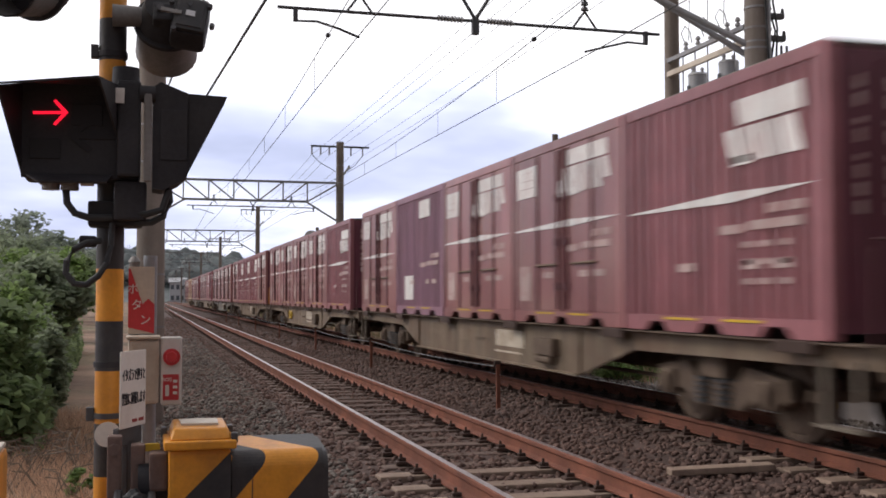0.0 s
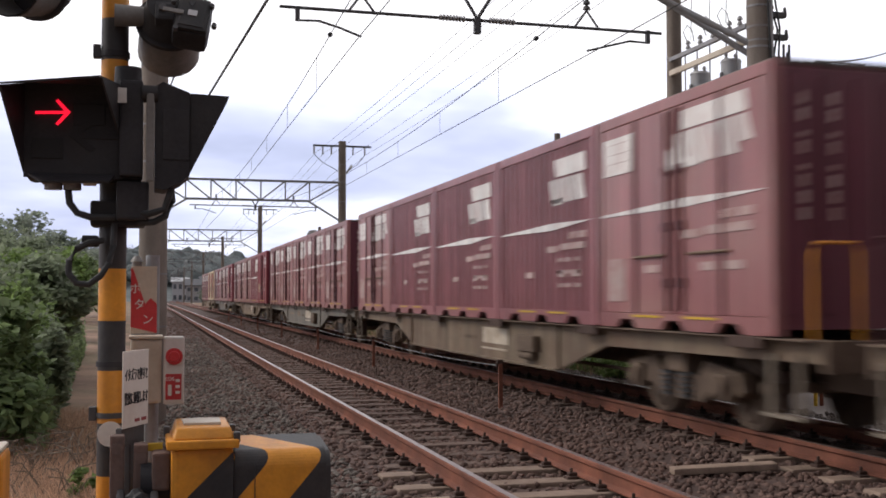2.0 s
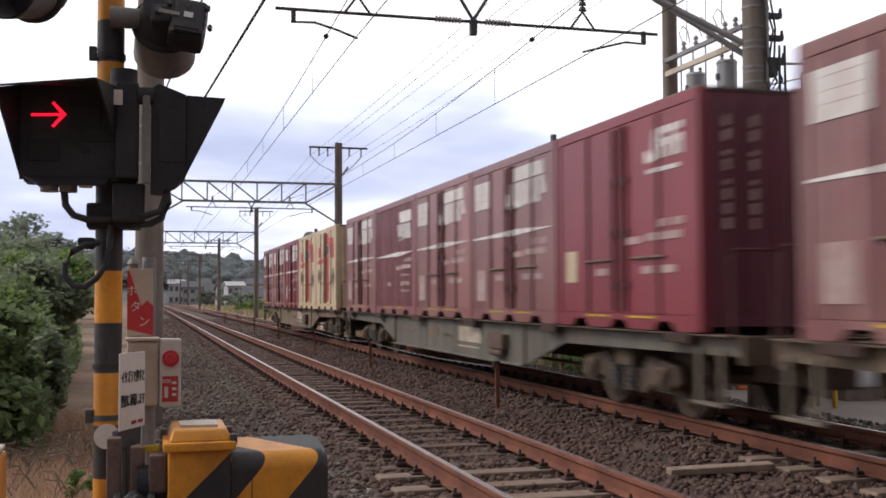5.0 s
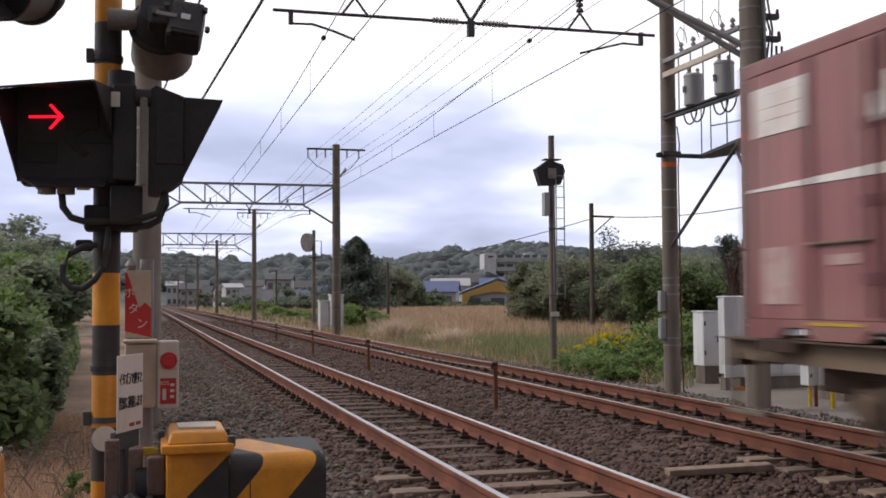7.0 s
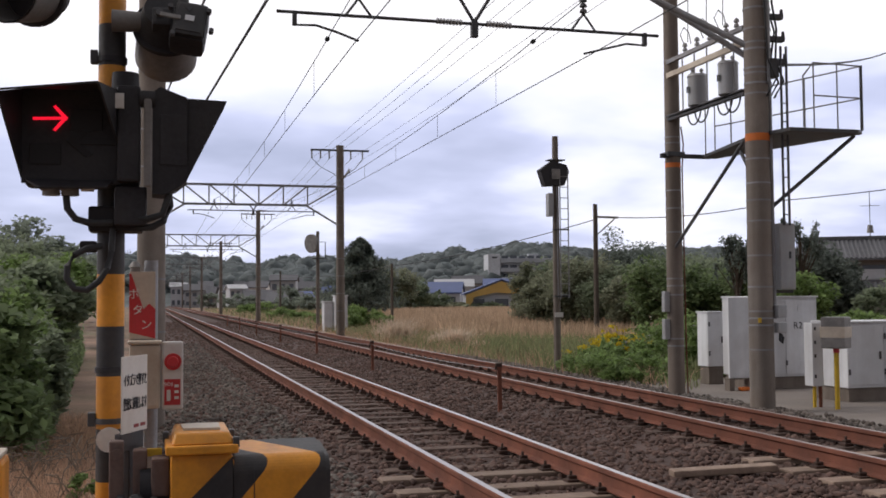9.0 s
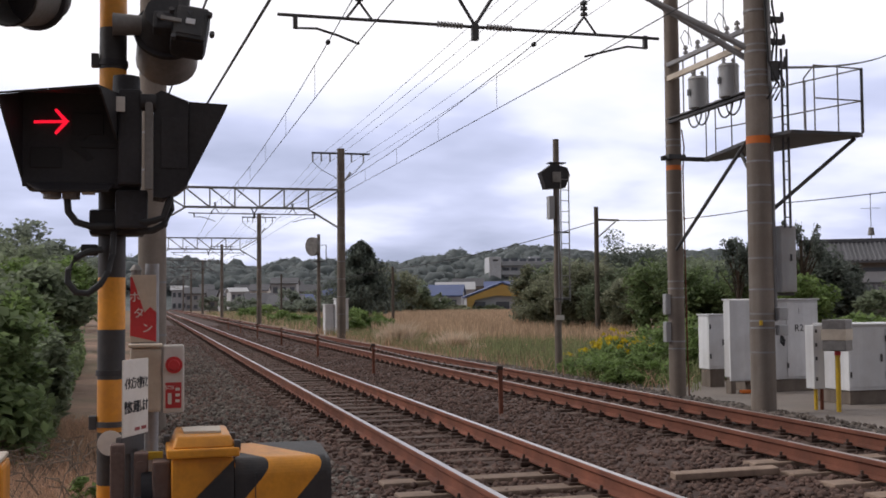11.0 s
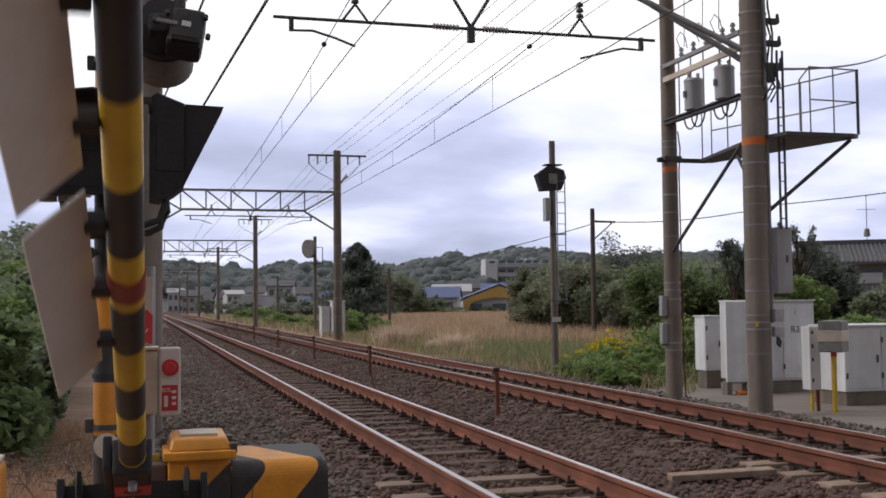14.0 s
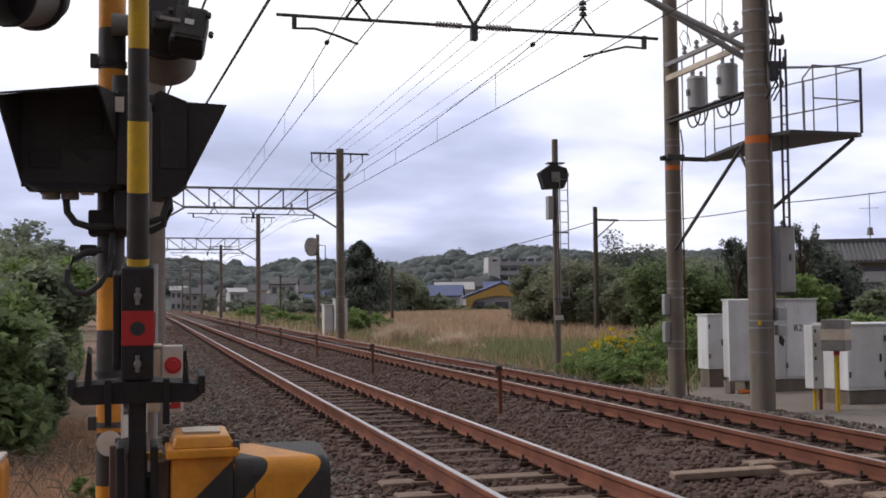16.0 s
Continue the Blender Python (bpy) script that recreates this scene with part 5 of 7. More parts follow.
    for v_ in bm.verts:
        k = 1 + 0.13 * math.sin(61 * v_.co.x + 47 * v_.co.z) + 0.09 * math.sin(130 * v_.co.z - 75 * v_.co.x + 90 * v_.co.y)
        v_.co = Vector((-0.03, 4.13, 0.545)) + (v_.co - Vector((-0.03, 4.13, 0.545))) * k
    part("rubber_cover", bm, M["black_rubber"], g, "crumpled black cover over the cable joint")
    part("yellow_tag", box(bmesh.new(), 0.005, 0.06, 4.26, 4.275, 0.735, 0.765, 0.003), M["yellow_arm"], g)
    part("flange", rod(bmesh.new(), (0.062, 4.25, 0.66), (0.087, 4.25, 0.66), 0.085, seg=20), M["link_rust"], g, smooth=True)
    part("plinth", box(bmesh.new(), 0.05, 0.72, 4.08, 4.55, -0.52, -0.38, 0.01), M["pad"], g)
    return g


barrier_machine()


def barrier_arm():
    """Built lowered: it points to -y from the pivot at the origin; its underside is -z."""
    a = thing("crossing_barrier", "striped yellow and black barrier boom with hanging white plates", "barrier", pose(*PIV))
    b, s0 = 0.25, 1.19
    r = lambda s: 0.039 - (s - 0.9) * 0.0052
    part("stripe_band", rod(bmesh.new(), (0, -0.93, 0), (0, -0.955, 0), r(0.93), r(0.955), 24), M["yellow_arm"], a, smooth=True)
    edges = [0.956] + [s0 + b * i for i in range(10)] + [3.60, 3.90]
    for i, (u, v) in enumerate(zip(edges, edges[1:])):
        part("stripe_band", rod(bmesh.new(), (0, -u, 0), (0, -v, 0), r(u), r(v), 24, caps=False), M["black_band" if i % 2 == 0 else "yellow_arm"], a, smooth=True)
    part("tip_band", rod(bmesh.new(), (0, -3.90, 0), (0, -4.07, 0), r(3.9), r(4.07), 24, caps=False), M["red_faded"], a, "dark red band at the tip", smooth=True)
    part("tip_cap", rod(bmesh.new(), (0, -4.07, 0), (0, -4.10, 0), r(4.07) + 0.001, r(4.1) - 0.004, 24), M["black_rubber"], a, "black end cap", smooth=True)
    for s in (2.24, 3.36):
        part("red_band", rod(bmesh.new(), (0, -s, 0), (0, -s - 0.09, 0), r(s) + 0.003, r(s) + 0.003, 24), M["red_faded"], a, "faded red reflector band", smooth=True)
    for s1, s2 in ((1.86, 2.66), (2.74, 3.54)):
        bm = prism(bmesh.new(), [(-0.055, -0.012), (-0.140, -0.095), (-0.143, -0.091), (-0.058, -0.008)], 1, -s1, -s2)
        part("hanging_plate", bm, M["white"], a, "white plate beside the arm")
        for s in (s1 + 0.12, s2 - 0.12, (s1 + s2) / 2):
            part("plate_clip", box(bmesh.new(), -0.062, -0.028, -s - 0.018, -s + 0.018, -0.022, 0.008, 0.004), M["black_metal"], a)
    # holder with its red target
    part("holder", box(bmesh.new(), -0.056, 0.056, -0.93, -0.52, -0.055, 0.05, 0.01), M["black_metal"], a)
    part("holder_rib", box(bmesh.new(), -0.085, -0.058, -0.90, -0.55, -0.03, 0.07, 0.008), M["black_metal"], a)
    part("red_target", box(bmesh.new(), -0.054, 0.054, -0.775, -0.65, -0.061, -0.0555, 0.001), M["red"], a, "red target plate")
    part("target_eye", rod(bmesh.new(), (0.0, -0.712, -0.0615), (0.0, -0.712, -0.064), 0.026, seg=20), M["ink"], a)
    for s in (0.83, 0.585):
        bm = rod(bmesh.new(), (0, -s, -0.056), (0, -s, -0.085), 0.014, 0.012, 10)
        rod(bm, (0, -s + 0.03, -0.064), (0, -s - 0.03, -0.064), 0.008, seg=8)
        part("bolt", bm, M["steel"], a)
    bm = prism(bmesh.new(), [(-0.225, -0.50), (-0.225, -0.46), (-0.19, -0.435), (0.19, -0.435), (0.225, -0.46), (0.225, -0.50), (0.06, -0.515), (-0.06, -0.515)], 2, -0.055, 0.012)
    part("foot_bar", bm, M["black_metal"], a)
    for x in (-0.17, 0.17):
        bm = prism(bmesh.new(), [(x - 0.012, -0.50), (x + 0.012, -0.50), (x + (0.012 if x < 0 else -0.012), -0.62), (x, -0.63)], 2, -0.05, 0.03)
        part("foot_ear", bm, M["black_metal"], a)
    for x in (-0.225, 0.225):
        part("foot_stud", box(bmesh.new(), x - 0.012, x + 0.012, -0.535, -0.47, -0.07, 0.03, 0.005), M["black_metal"], a)
    for x in (-0.10, 0.10):
        part("foot_strut", box(bmesh.new(), x - 0.012, x + 0.012, -0.53, -0.36, -0.078, -0.066, 0.003), M["black_metal"], a)
    part("shaft", box(bmesh.new(), -0.032, 0.032, -0.52, -0.05, -0.032, 0.032, 0.01), M["black_metal"], a)
    bm = bmesh.new()
    for x in (-0.06, 0.06):
        box(bm, x - 0.014, x + 0.014, -0.27, 0.06, -0.05, 0.05, 0.01)
    part("clevis", bm, M["black_metal"], a)
    return a


arm = barrier_arm()
ARM_TURN = ((0, 0), (6, 0), (12, 0), (12.8, 0), (13.0, 2.5), (13.2, 5.5), (13.4, 9.6), (13.5, 11.3), (13.6, 13.3), (13.8, 16.8), (14.0, 21), (14.4, 29.5), (14.7, 37.6), (15.0, 45.4), (15.2, 51), (15.5, 59.6), (16.0, 77.9))

# yellow guard post at the road's edge
gp = thing("guard_post", "yellow painted square guard post at the roadside", "guard post", pose(-0.60, 4.2, 0))
part("post", box(bmesh.new(), -0.12, 0.115, -0.12, 0.12, -0.42, 0.765, 0.02), M["yellow"], gp)
part("cap", box(bmesh.new(), -0.115, 0.11, -0.115, 0.115, 0.766, 0.785, 0.01), M["cream_box"], gp, "pale cap")

# ---- poles, platform and cabinets beside the far track ----
pad = single("pavement", box(bmesh.new(), 8.35, 16.0, 9.0, 19.6, -0.45, -0.315, 0.01), M["pad"], "worn pale concrete pad beside the far track", "pavement", kind="structure")

pa = mast(8.55, 16.5, 9.6, 0.140, 0.112, M["concrete_dark"], "slim dark concrete pole with steel bands", rings=(0.5, 0.62, 1.35, 1.5, 1.62, 2.4, 2.8, 3.1, 3.9, 4.0, 4.35, 5.3))
pb = mast(8.55, 13.88, 9.6, 0.178, 0.158, M["concrete"], "stout concrete pole with orange tape and steel bands", rings=(0.55, 0.9, 1.0, 1.1, 1.45, 1.9, 2.4, 2.7, 2.95, 3.3, 4.25, 4.55, 5.0))
part("orange_tape", rod(bmesh.new(), (0, 0, 3.50), (0, 0, 3.58), 0.130, seg=24), M["orange"], pa, "orange tape band")
part("orange_tape", rod(bmesh.new(), (0, 0, 3.57), (0, 0, 3.68), 0.172, seg=24), M["orange"], pb, "orange tape band")
part("yellow_tag", box(bmesh.new(), -0.14, -0.09, -0.16, -0.15, 0.95, 1.02), M["yellow_arm"], pb)
for z in (0.62, 1.08):
    bm = box(bmesh.new(), -0.22, -0.13, -0.06, 0.06, z, z + 0.34, 0.008)
    box(bm, -0.225, -0.221, -0.045, 0.045, z + 0.03, z + 0.31)
    part("side_box", bm, M["tin_grey"], pa, "small grey box on the pole")
part("pole_bracket", box(bmesh.new(), -0.16, 0.16, -0.14, 0.14, 3.68, 3.76, 0.01), M["steel_dark"], pa)
bm = tube(bmesh.new(), [(0.15, -0.02, 4.2), (0.19, -0.02, 3.9), (0.16, -0.02, 3.5), (0.17, -0.02, 2.0), (0.18, -0.02, 0.5), (0.2, -0.02, -0.35)], 0.012, 6)
part("down_cable", bm, M["rail_side"], pa)
bm = rod(bmesh.new(), (0.19, -0.06, 1.0), (0.175, -0.06, 5.9), 0.028, seg=8)
part("conduit", bm, M["steel"], pb)
part("conduit", rod(bmesh.new(), (0.10, -0.17, 4.4), (0.10, -0.165, 6.2), 0.022, seg=8), M["steel"], pb)
for z, l in ((4.72, 0.38), (5.05, 0.36), (5.38, 0.34)):
    bm = box(bmesh.new(), 0.10, 0.10 + l, -0.05, 0.05, z, z + 0.08, 0.01)
    rod(bm, (0.10 + l, 0, z + 0.04), (0.10 + l, 0, z + 0.16), 0.035, 0.02, 10)
    part("insulator_bracket", bm, M["steel_dark"], pb)
for z, h in ((1.02, 0.18), (0.80, 0.15)):
    part("terminal_box", box(bmesh.new(), 0.16, 0.30, -0.20, -0.08, z, z + h, 0.012), M["tin_grey"], pb)
part("cable_tail", tube(bmesh.new(), [(0.22, -0.14, 0.8), (0.20, -0.16, 0.7), (0.24, -0.16, 0.66), (0.27, -0.14, 0.74)], 0.018, 6), M["black_rubber"], pb)

for k, (dx, dy) in enumerate(((0.19, 0.02), (0.20, -0.10), (0.02, -0.19))):
    pts = [(dx, dy, 6.3), (dx + 0.02, dy, 5.6), (dx + 0.12 - 0.05 * k, dy - 0.03, 5.2), (dx + 0.05, dy - 0.02, 4.75), (dx + 0.16, dy - 0.05, 4.45), (dx + 0.03, dy, 4.2)]
    part("riser_cable", tube(bmesh.new(), pts, 0.016, 6), M["black_rubber"], pb, smooth=True)
for z in (4.4, 4.62, 4.9, 5.2, 5.5):
    part("steel_band", rod(bmesh.new(), (0, 0, z), (0, 0, z + 0.03), 0.174, seg=24), M["steel"], pb)
    part("band_bolt", box(bmesh.new(), 0.15, 0.23, -0.05, 0.0, z - 0.01, z + 0.04, 0.005), M["steel_dark"], pb)
part("cutout_box", box(bmesh.new(), 0.16, 0.30, -0.14, 0.02, 4.5, 4.78, 0.015), M["steel_dark"], pb)

# transformer rack between the two poles
rk = thing("transformer_rack", "steel rack with channel beams carrying two pole transformers", "rack", pose(8.5, 0, 0))
for (a, b, z, hh, m) in ((16.42, 14.0, 5.04, 0.09, "cream_box"), (16.42, 14.0, 5.27, 0.07, "steel"), (16.42, 14.0, 4.30, 0.05, "steel_dark")):
    part("cross_beam", box(bmesh.new(), -0.09, -0.03, b, a, z - hh / 2, z + hh / 2, 0.006), M[m], rk)
part("tray", box(bmesh.new(), -0.12, 0.16, 14.0, 16.4, 4.335, 4.36, 0.004), M["steel_dark"], rk)
for y in (15.9, 15.5, 15.1, 14.6, 14.3):
    part("hanger_bar", rod(bmesh.new(), (-0.06, y, 4.3), (-0.06, y, 5.3), 0.012, seg=6), M["steel"], rk)
    part("pin_insulator", insulator(bmesh.new(), (-0.06, y - 0.1, 5.31), (-0.06, y - 0.1, 5.46), 2, 0.045), M["porcelain"], rk)
for y in (15.8, 15.2, 14.7):
    bm = tube(bmesh.new(), [(-0.06, y, 5.4), (-0.08, y + 0.12, 5.62), (-0.06, y + 0.02, 5.72), (-0.05, y - 0.12, 5.6), (-0.06, y - 0.2, 5.4)], 0.008, 5)
    part("jumper", bm, M["wire"], rk)
    part("riser_wire", rod(bmesh.new(), (-0.06, y - 0.1, 5.45), (-0.1, y - 0.25, 7.2), 0.007, seg=5), M["wire"], rk)
for y in (15.42, 14.47):
    t = thing("pole_transformer", "grey can-shaped pole transformer hung from the rack", "transformer", pose(8.44, y, 4.36), "pole transformers")
    part("tank", rod(bmesh.new(), (0, 0, 0.004), (0, 0, 0.46), 0.150, seg=26), M["tin_grey"], t, smooth=True)
    part("lid", rod(bmesh.new(), (0, 0, 0.461), (0, 0, 0.50), 0.160, 0.14, 26), M["tin_grey"], t, smooth=True)
    for a in (-0.08, 0.08):
        part("bushing", insulator(bmesh.new(), (a, 0, 0.50), (a, 0, 0.60), 2, 0.035), M["porcelain"], t)
    part("nameplate", box(bmesh.new(), -0.169, -0.163, -0.04, 0.04, 0.2, 0.3), M["steel_dark"], t)
    for s in (-1, 1):
        part("cable_loop", tube(bmesh.new(), arc((-0.02, 0.12 * s, -0.02), 0.26, 180, 360, 10, "yz", 0.05), 0.014, 6), M["black_rubber"], t)

# service platform with railing
pf = thing("service_platform", "dark steel service platform with a thin railing", "platform", pose(0, 0, 0))
part("deck", prism(bmesh.new(), [(9.05, 16.4), (9.30, 16.4), (10.0, 13.45), (9.86, 13.35), (8.75, 13.35), (8.60, 14.1)], 2, 3.66, 3.71), M["steel_dark"], pf)
part("edge_beam", box(bmesh.new(), 8.30, 9.2, 16.42, 16.48, 3.66, 3.73, 0.004), M["steel_dark"], pf)
for x, y in ((9.98, 13.42), (9.55, 13.38), (9.15, 13.36), (9.18, 16.2), (9.42, 15.4), (9.7, 14.4), (9.06, 16.3), (8.84, 15.1)):
    thick = x > 9.9
    part("rail_post", rod(bmesh.new(), (x, y, 3.71), (x, y, 4.66 if x > 8.7 else 4.5), 0.022 if thick else 0.011, seg=6), M["steel_dark"] if thick else M["steel"], pf)
for z in (4.18, 4.65):
    part("handrail", tube(bmesh.new(), [(9.18, 16.2, z), (9.7, 14.4, z), (9.98, 13.42, z), (9.15, 13.36, z)] + ([(8.98, 13.36, 4.45)] if z > 4.5 else []), 0.012, 6), M["steel"], pf)
part("handrail", tube(bmesh.new(), [(8.98, 13.36, 4.45), (8.98, 13.36, 3.72)], 0.012, 6), M["steel"], pf)
for a, b in (((8.5, 16.35, 2.16), (8.5, 14.15, 3.62)), ((8.75, 13.9, 2.6), (9.9, 13.5, 3.64)), ((8.72, 14.0, 2.7), (8.85, 14.9, 3.64))):
    part("brace", rod(bmesh.new(), a, b, 0.028, seg=8), M["steel_dark"], pf)
lad = thing("ladder", "narrow dark steel ladder up the pole to the platform", "ladder", pose(8.86, 13.72, 0))
for dx in (0.0, 0.09):
    part("stile", rod(bmesh.new(), (dx, 0, 2.35), (dx, 0, 4.95), 0.018, seg=6), M["steel_dark"], lad)
for k in range(9):
    part("rung", rod(bmesh.new(), (0, 0, 2.5 + k * 0.27), (0.09, 0, 2.5 + k * 0.27), 0.009, seg=5), M["steel_dark"], lad)
jb = thing("junction_cabinet", "tall narrow grey cabinet fixed to the concrete pole", "cabinet", pose(8.93, 13.86, 1.42))
part("body", box(bmesh.new(), -0.13, 0.13, -0.10, 0.12, 0, 0.96, 0.01), M["tin_grey"], jb)
part("door", box(bmesh.new(), -0.12, 0.09, -0.112, -0.101, 0.02, 0.94, 0.004), M["tin_grey"], jb)
part("handle", box(bmesh.new(), 0.02, 0.045, -0.13, -0.113, 0.45, 0.55, 0.004), M["steel_dark"], jb)
part("strap", box(bmesh.new(), -0.36, 0.13, -0.03, 0.03, -0.05, -0.004, 0.004), M["steel_dark"], jb)


def cabinet(name, x0, x1, y0, y1, z0, z1, label, doors, plinth=True):
    c = thing(name, label, "equipment cabinet", pose(0, 0, 0), "trackside cabinets")
    part("body", box(bmesh.new(), x0, x1, y0, y1, z0, z1, 0.012), M["cabinet"], c)
    part("roof", box(bmesh.new(), x0 - 0.02, x1 + 0.02, y0 - 0.03, y1 + 0.02, z1 + 0.001, z1 + 0.03, 0.008), M["cabinet"], c)
    for a, b in doors:
        part("door", box(bmesh.new(), a, b, y0 - 0.012, y0 - 0.0005, z0 + 0.05, z1 - 0.05, 0.004), M["cabinet"], c)
        part("handle", box(bmesh.new(), b - 0.07, b - 0.04, y0 - 0.03, y0 - 0.0125, (z0 + z1) / 2 - 0.06, (z0 + z1) / 2 + 0.06, 0.005), M["steel_dark"], c)
        for z in (z0 + 0.2, z1 - 0.25):
            part("hinge", box(bmesh.new(), a - 0.012, a + 0.02, y0 - 0.024, y0 - 0.0125, z, z + 0.09, 0.003), M["steel_dark"], c)
    if plinth:
        part("plinth", box(bmesh.new(), x0 + 0.03, x1 - 0.03, y0 + 0.03, y1 - 0.03, -0.315, z0 - 0.001, 0.006), M["concrete_dark"], c)
    return c


cabinet("relay_cabinet", 10.14, 10.50, 18.3, 18.7, 0.02, 1.02, "slim white steel relay cabinet on a grey plinth", [(10.16, 10.48)])
big = cabinet("relay_cabinet", 10.28, 11.6, 17.0, 18.0, -0.10, 1.30, "large white steel cabinet marked R2 with an open door", [(10.31, 10.93), (10.96, 11.58)])
part("open_door", box(bmesh.new(), 9.82, 10.26, 16.98, 17.02, -0.10, 1.31, 0.006), M["cabinet"], big, "bright white open door leaf")
for z in (0.1, 0.8, 1.1):
    part("hinge", box(bmesh.new(), 10.24, 10.28, 16.955, 16.978, z, z + 0.1, 0.004), M["steel_dark"], big)
text_on("R2", 0.17, pose(11.20, 16.984, 0.80, 90), M["ink"], big, "marking")
part("vent_plate", box(bmesh.new(), 11.2, 11.32, 16.976, 16.987, 1.06, 1.16, 0.003), M["cabinet"], big)
part("vent_plate", box(bmesh.new(), 11.24, 11.36, 16.976, 16.987, 0.08, 0.18, 0.003), M["cabinet"], big)
for x in (9.84, 10.22):
    part("leg", box(bmesh.new(), x - 0.05, x + 0.05, 16.93, 17.1, -0.315, -0.12, 0.01), M["concrete_dark"], big)
part("shelf", box(bmesh.new(), 9.78, 10.30, 16.93, 17.15, -0.12, -0.102, 0.004), M["concrete_dark"], big)
cabinet("signal_cabinet", 10.42, 12.8, 14.5, 15.4, -0.10, 0.90, "wide pale grey equipment cabinet on a block plinth", [(10.44, 11.05), (11.08, 11.9), (11.92, 12.78)])
mb = thing("meter_box", "narrow white meter box on two yellow posts", "meter box", pose(9.52, 14.05, 0))
part("body", box(bmesh.new(), -0.08, 0.10, -0.09, 0.12, 0.0, 0.93, 0.01), M["cabinet"], mb)
for z in (0.12, 0.42, 0.62, 0.82):
    part("screw", box(bmesh.new(), -0.05, -0.02, -0.096, -0.0905, z, z + 0.05), M["ink"], mb)
for x in (-0.0, 0.10):
    part("post", rod(bmesh.new(), (x, 0, -0.33), (x, 0, -0.002), 0.028, seg=10), M["yellow_arm"] if x < 0.05 else M["rail_side"], mb)
od = thing("obstacle_detector", "grey detector head with a cream band on a yellow post", "detector", pose(9.66, 13.7, 0, 0, 0, 38))
part("post", rod(bmesh.new(), (0, 0, -0.34), (0, 0, 0.50), 0.035, seg=12), M["yellow_arm"], od, smooth=True)
part("collar", rod(bmesh.new(), (0, 0, 0.50), (0, 0, 0.56), 0.045, seg=12), M["red"], od)
part("head", box(bmesh.new(), -0.17, 0.17, -0.17, 0.17, 0.565, 1.02, 0.02), M["grey_metal"], od)
part("band", box(bmesh.new(), -0.176, 0.176, -0.176, 0.176, 0.72, 0.88, 0.004), M["cream_box"], od, "cream band")
part("lens", box(bmesh.new(), 0.177, 0.185, -0.08, 0.06, 0.66, 0.94, 0.006), M["glass_dark"], od)
part("rear_post", rod(bmesh.new(), (0.16, 0.05, -0.34), (0.16, 0.05, 0.55), 0.04, seg=10), M["grey_metal"], od)
bm = box(bmesh.new(), -0.09, 0.09, -0.06, 0.06, 0, 0.06, 0.02)
single("orange_rag", bm, M["orange"], "small orange cover lying by the cabinet plinth", "cover", pose(10.05, 16.9, -0.31))

# ---- signal mast with ladder ----
sg = thing("signal_mast", "dark slim signal mast with a hooded head and ladder", "railway signal", pose(9.2, 23.6, 0))
part("mast", rod(bmesh.new(), (0, 0, -0.5), (0, 0, 5.1), 0.085, 0.07, 16), M["concrete_dark"], sg, smooth=True)
bm = prism(bmesh.new(), [(-0.42, 4.30), (-0.10, 4.52), (0.24, 4.42), (0.30, 4.25), (0.18, 3.95), (-0.30, 3.92)], 1, -0.12, 0.12)
part("head", bm, M["black_metal"], sg)
part("head_box", box(bmesh.new(), -0.14, 0.06, -0.16, -0.121, 4.08, 4.32, 0.01), M["grey_metal"], sg)
part("cap_plate", box(bmesh.new(), -0.2, 0.2, -0.13, 0.13, 4.525, 4.55, 0.004), M["steel_dark"], sg)
part("relay_box", box(bmesh.new(), -0.22, -0.09, -0.12, 0.08, 3.22, 3.76, 0.012), M["tin_grey"], sg)
for x in (0.06, 0.26):
    part("ladder_stile", rod(bmesh.new(), (x, -0.12, 1.3), (x, -0.12, 4.3), 0.014, seg=6), M["steel"], sg)
for k in range(12):
    part("rung", rod(bmesh.new(), (0.06, -0.12, 1.4 + k * 0.25), (0.26, -0.12, 1.4 + k * 0.25), 0.010, seg=5), M["steel"], sg)
for z in (1.35, 2.9):
    part("ladder_clamp", box(bmesh.new(), -0.12, 0.28, -0.13, -0.08, z, z + 0.03), M["steel_dark"], sg)
part("cable_pipe", rod(bmesh.new(), (0.0, -0.1, 1.3), (0.0, -0.085, 4.0), 0.014, seg=6), M["steel"], sg)
part("number_plate", box(bmesh.new(), -0.09, 0.12, -0.10, -0.09, 0.88, 0.99, 0.003), M["white"], sg, "small white plate")
tube_rail = thing("low_pipe_rail", "low grey pipe rail in the weeds", "rail", pose(0, 0, 0))
part("pipe", tube(bmesh.new(), [(12.2, 26.5, 0.12), (15.5, 29.5, 0.42), (18.5, 33, 0.45)], 0.03, 6), M["steel"], tube_rail)
for x, y, z in ((12.2, 26.5, 0.12), (15.5, 29.5, 0.42), (18.5, 33, 0.45)):
    part("post", rod(bmesh.new(), (x, y, -0.6), (x, y, z), 0.03, seg=8), M["steel"], tube_rail)

# far signal seen from behind, and the white cabinets by the second mast
fs = thing("far_signal", "slim signal post with an oval backboard seen from behind", "railway signal", pose(9.2, 60, 0))
part("mast", rod(bmesh.new(), (0, 0, -0.5), (0, 0, 5.15), 0.10, 0.09, 14), M["concrete_dark"], fs, smooth=True)
bm = rod(bmesh.new(), (-0.42, -0.06, 4.45), (-0.24, 0.05, 4.47), 0.52, seg=28)
part("backboard", bm, M["grey_metal"], fs, "weathered grey oval backboard")
part("side_arm", tube(bmesh.new(), [(0, 0, 4.55), (0.42, 0, 4.55), (0.42, 0, 3.6)], 0.03, 6), M["steel_dark"], fs)
part("step", box(bmesh.new(), -0.3, 0.3, -0.2, 0.2, 3.6, 3.65), M["steel_dark"], fs)
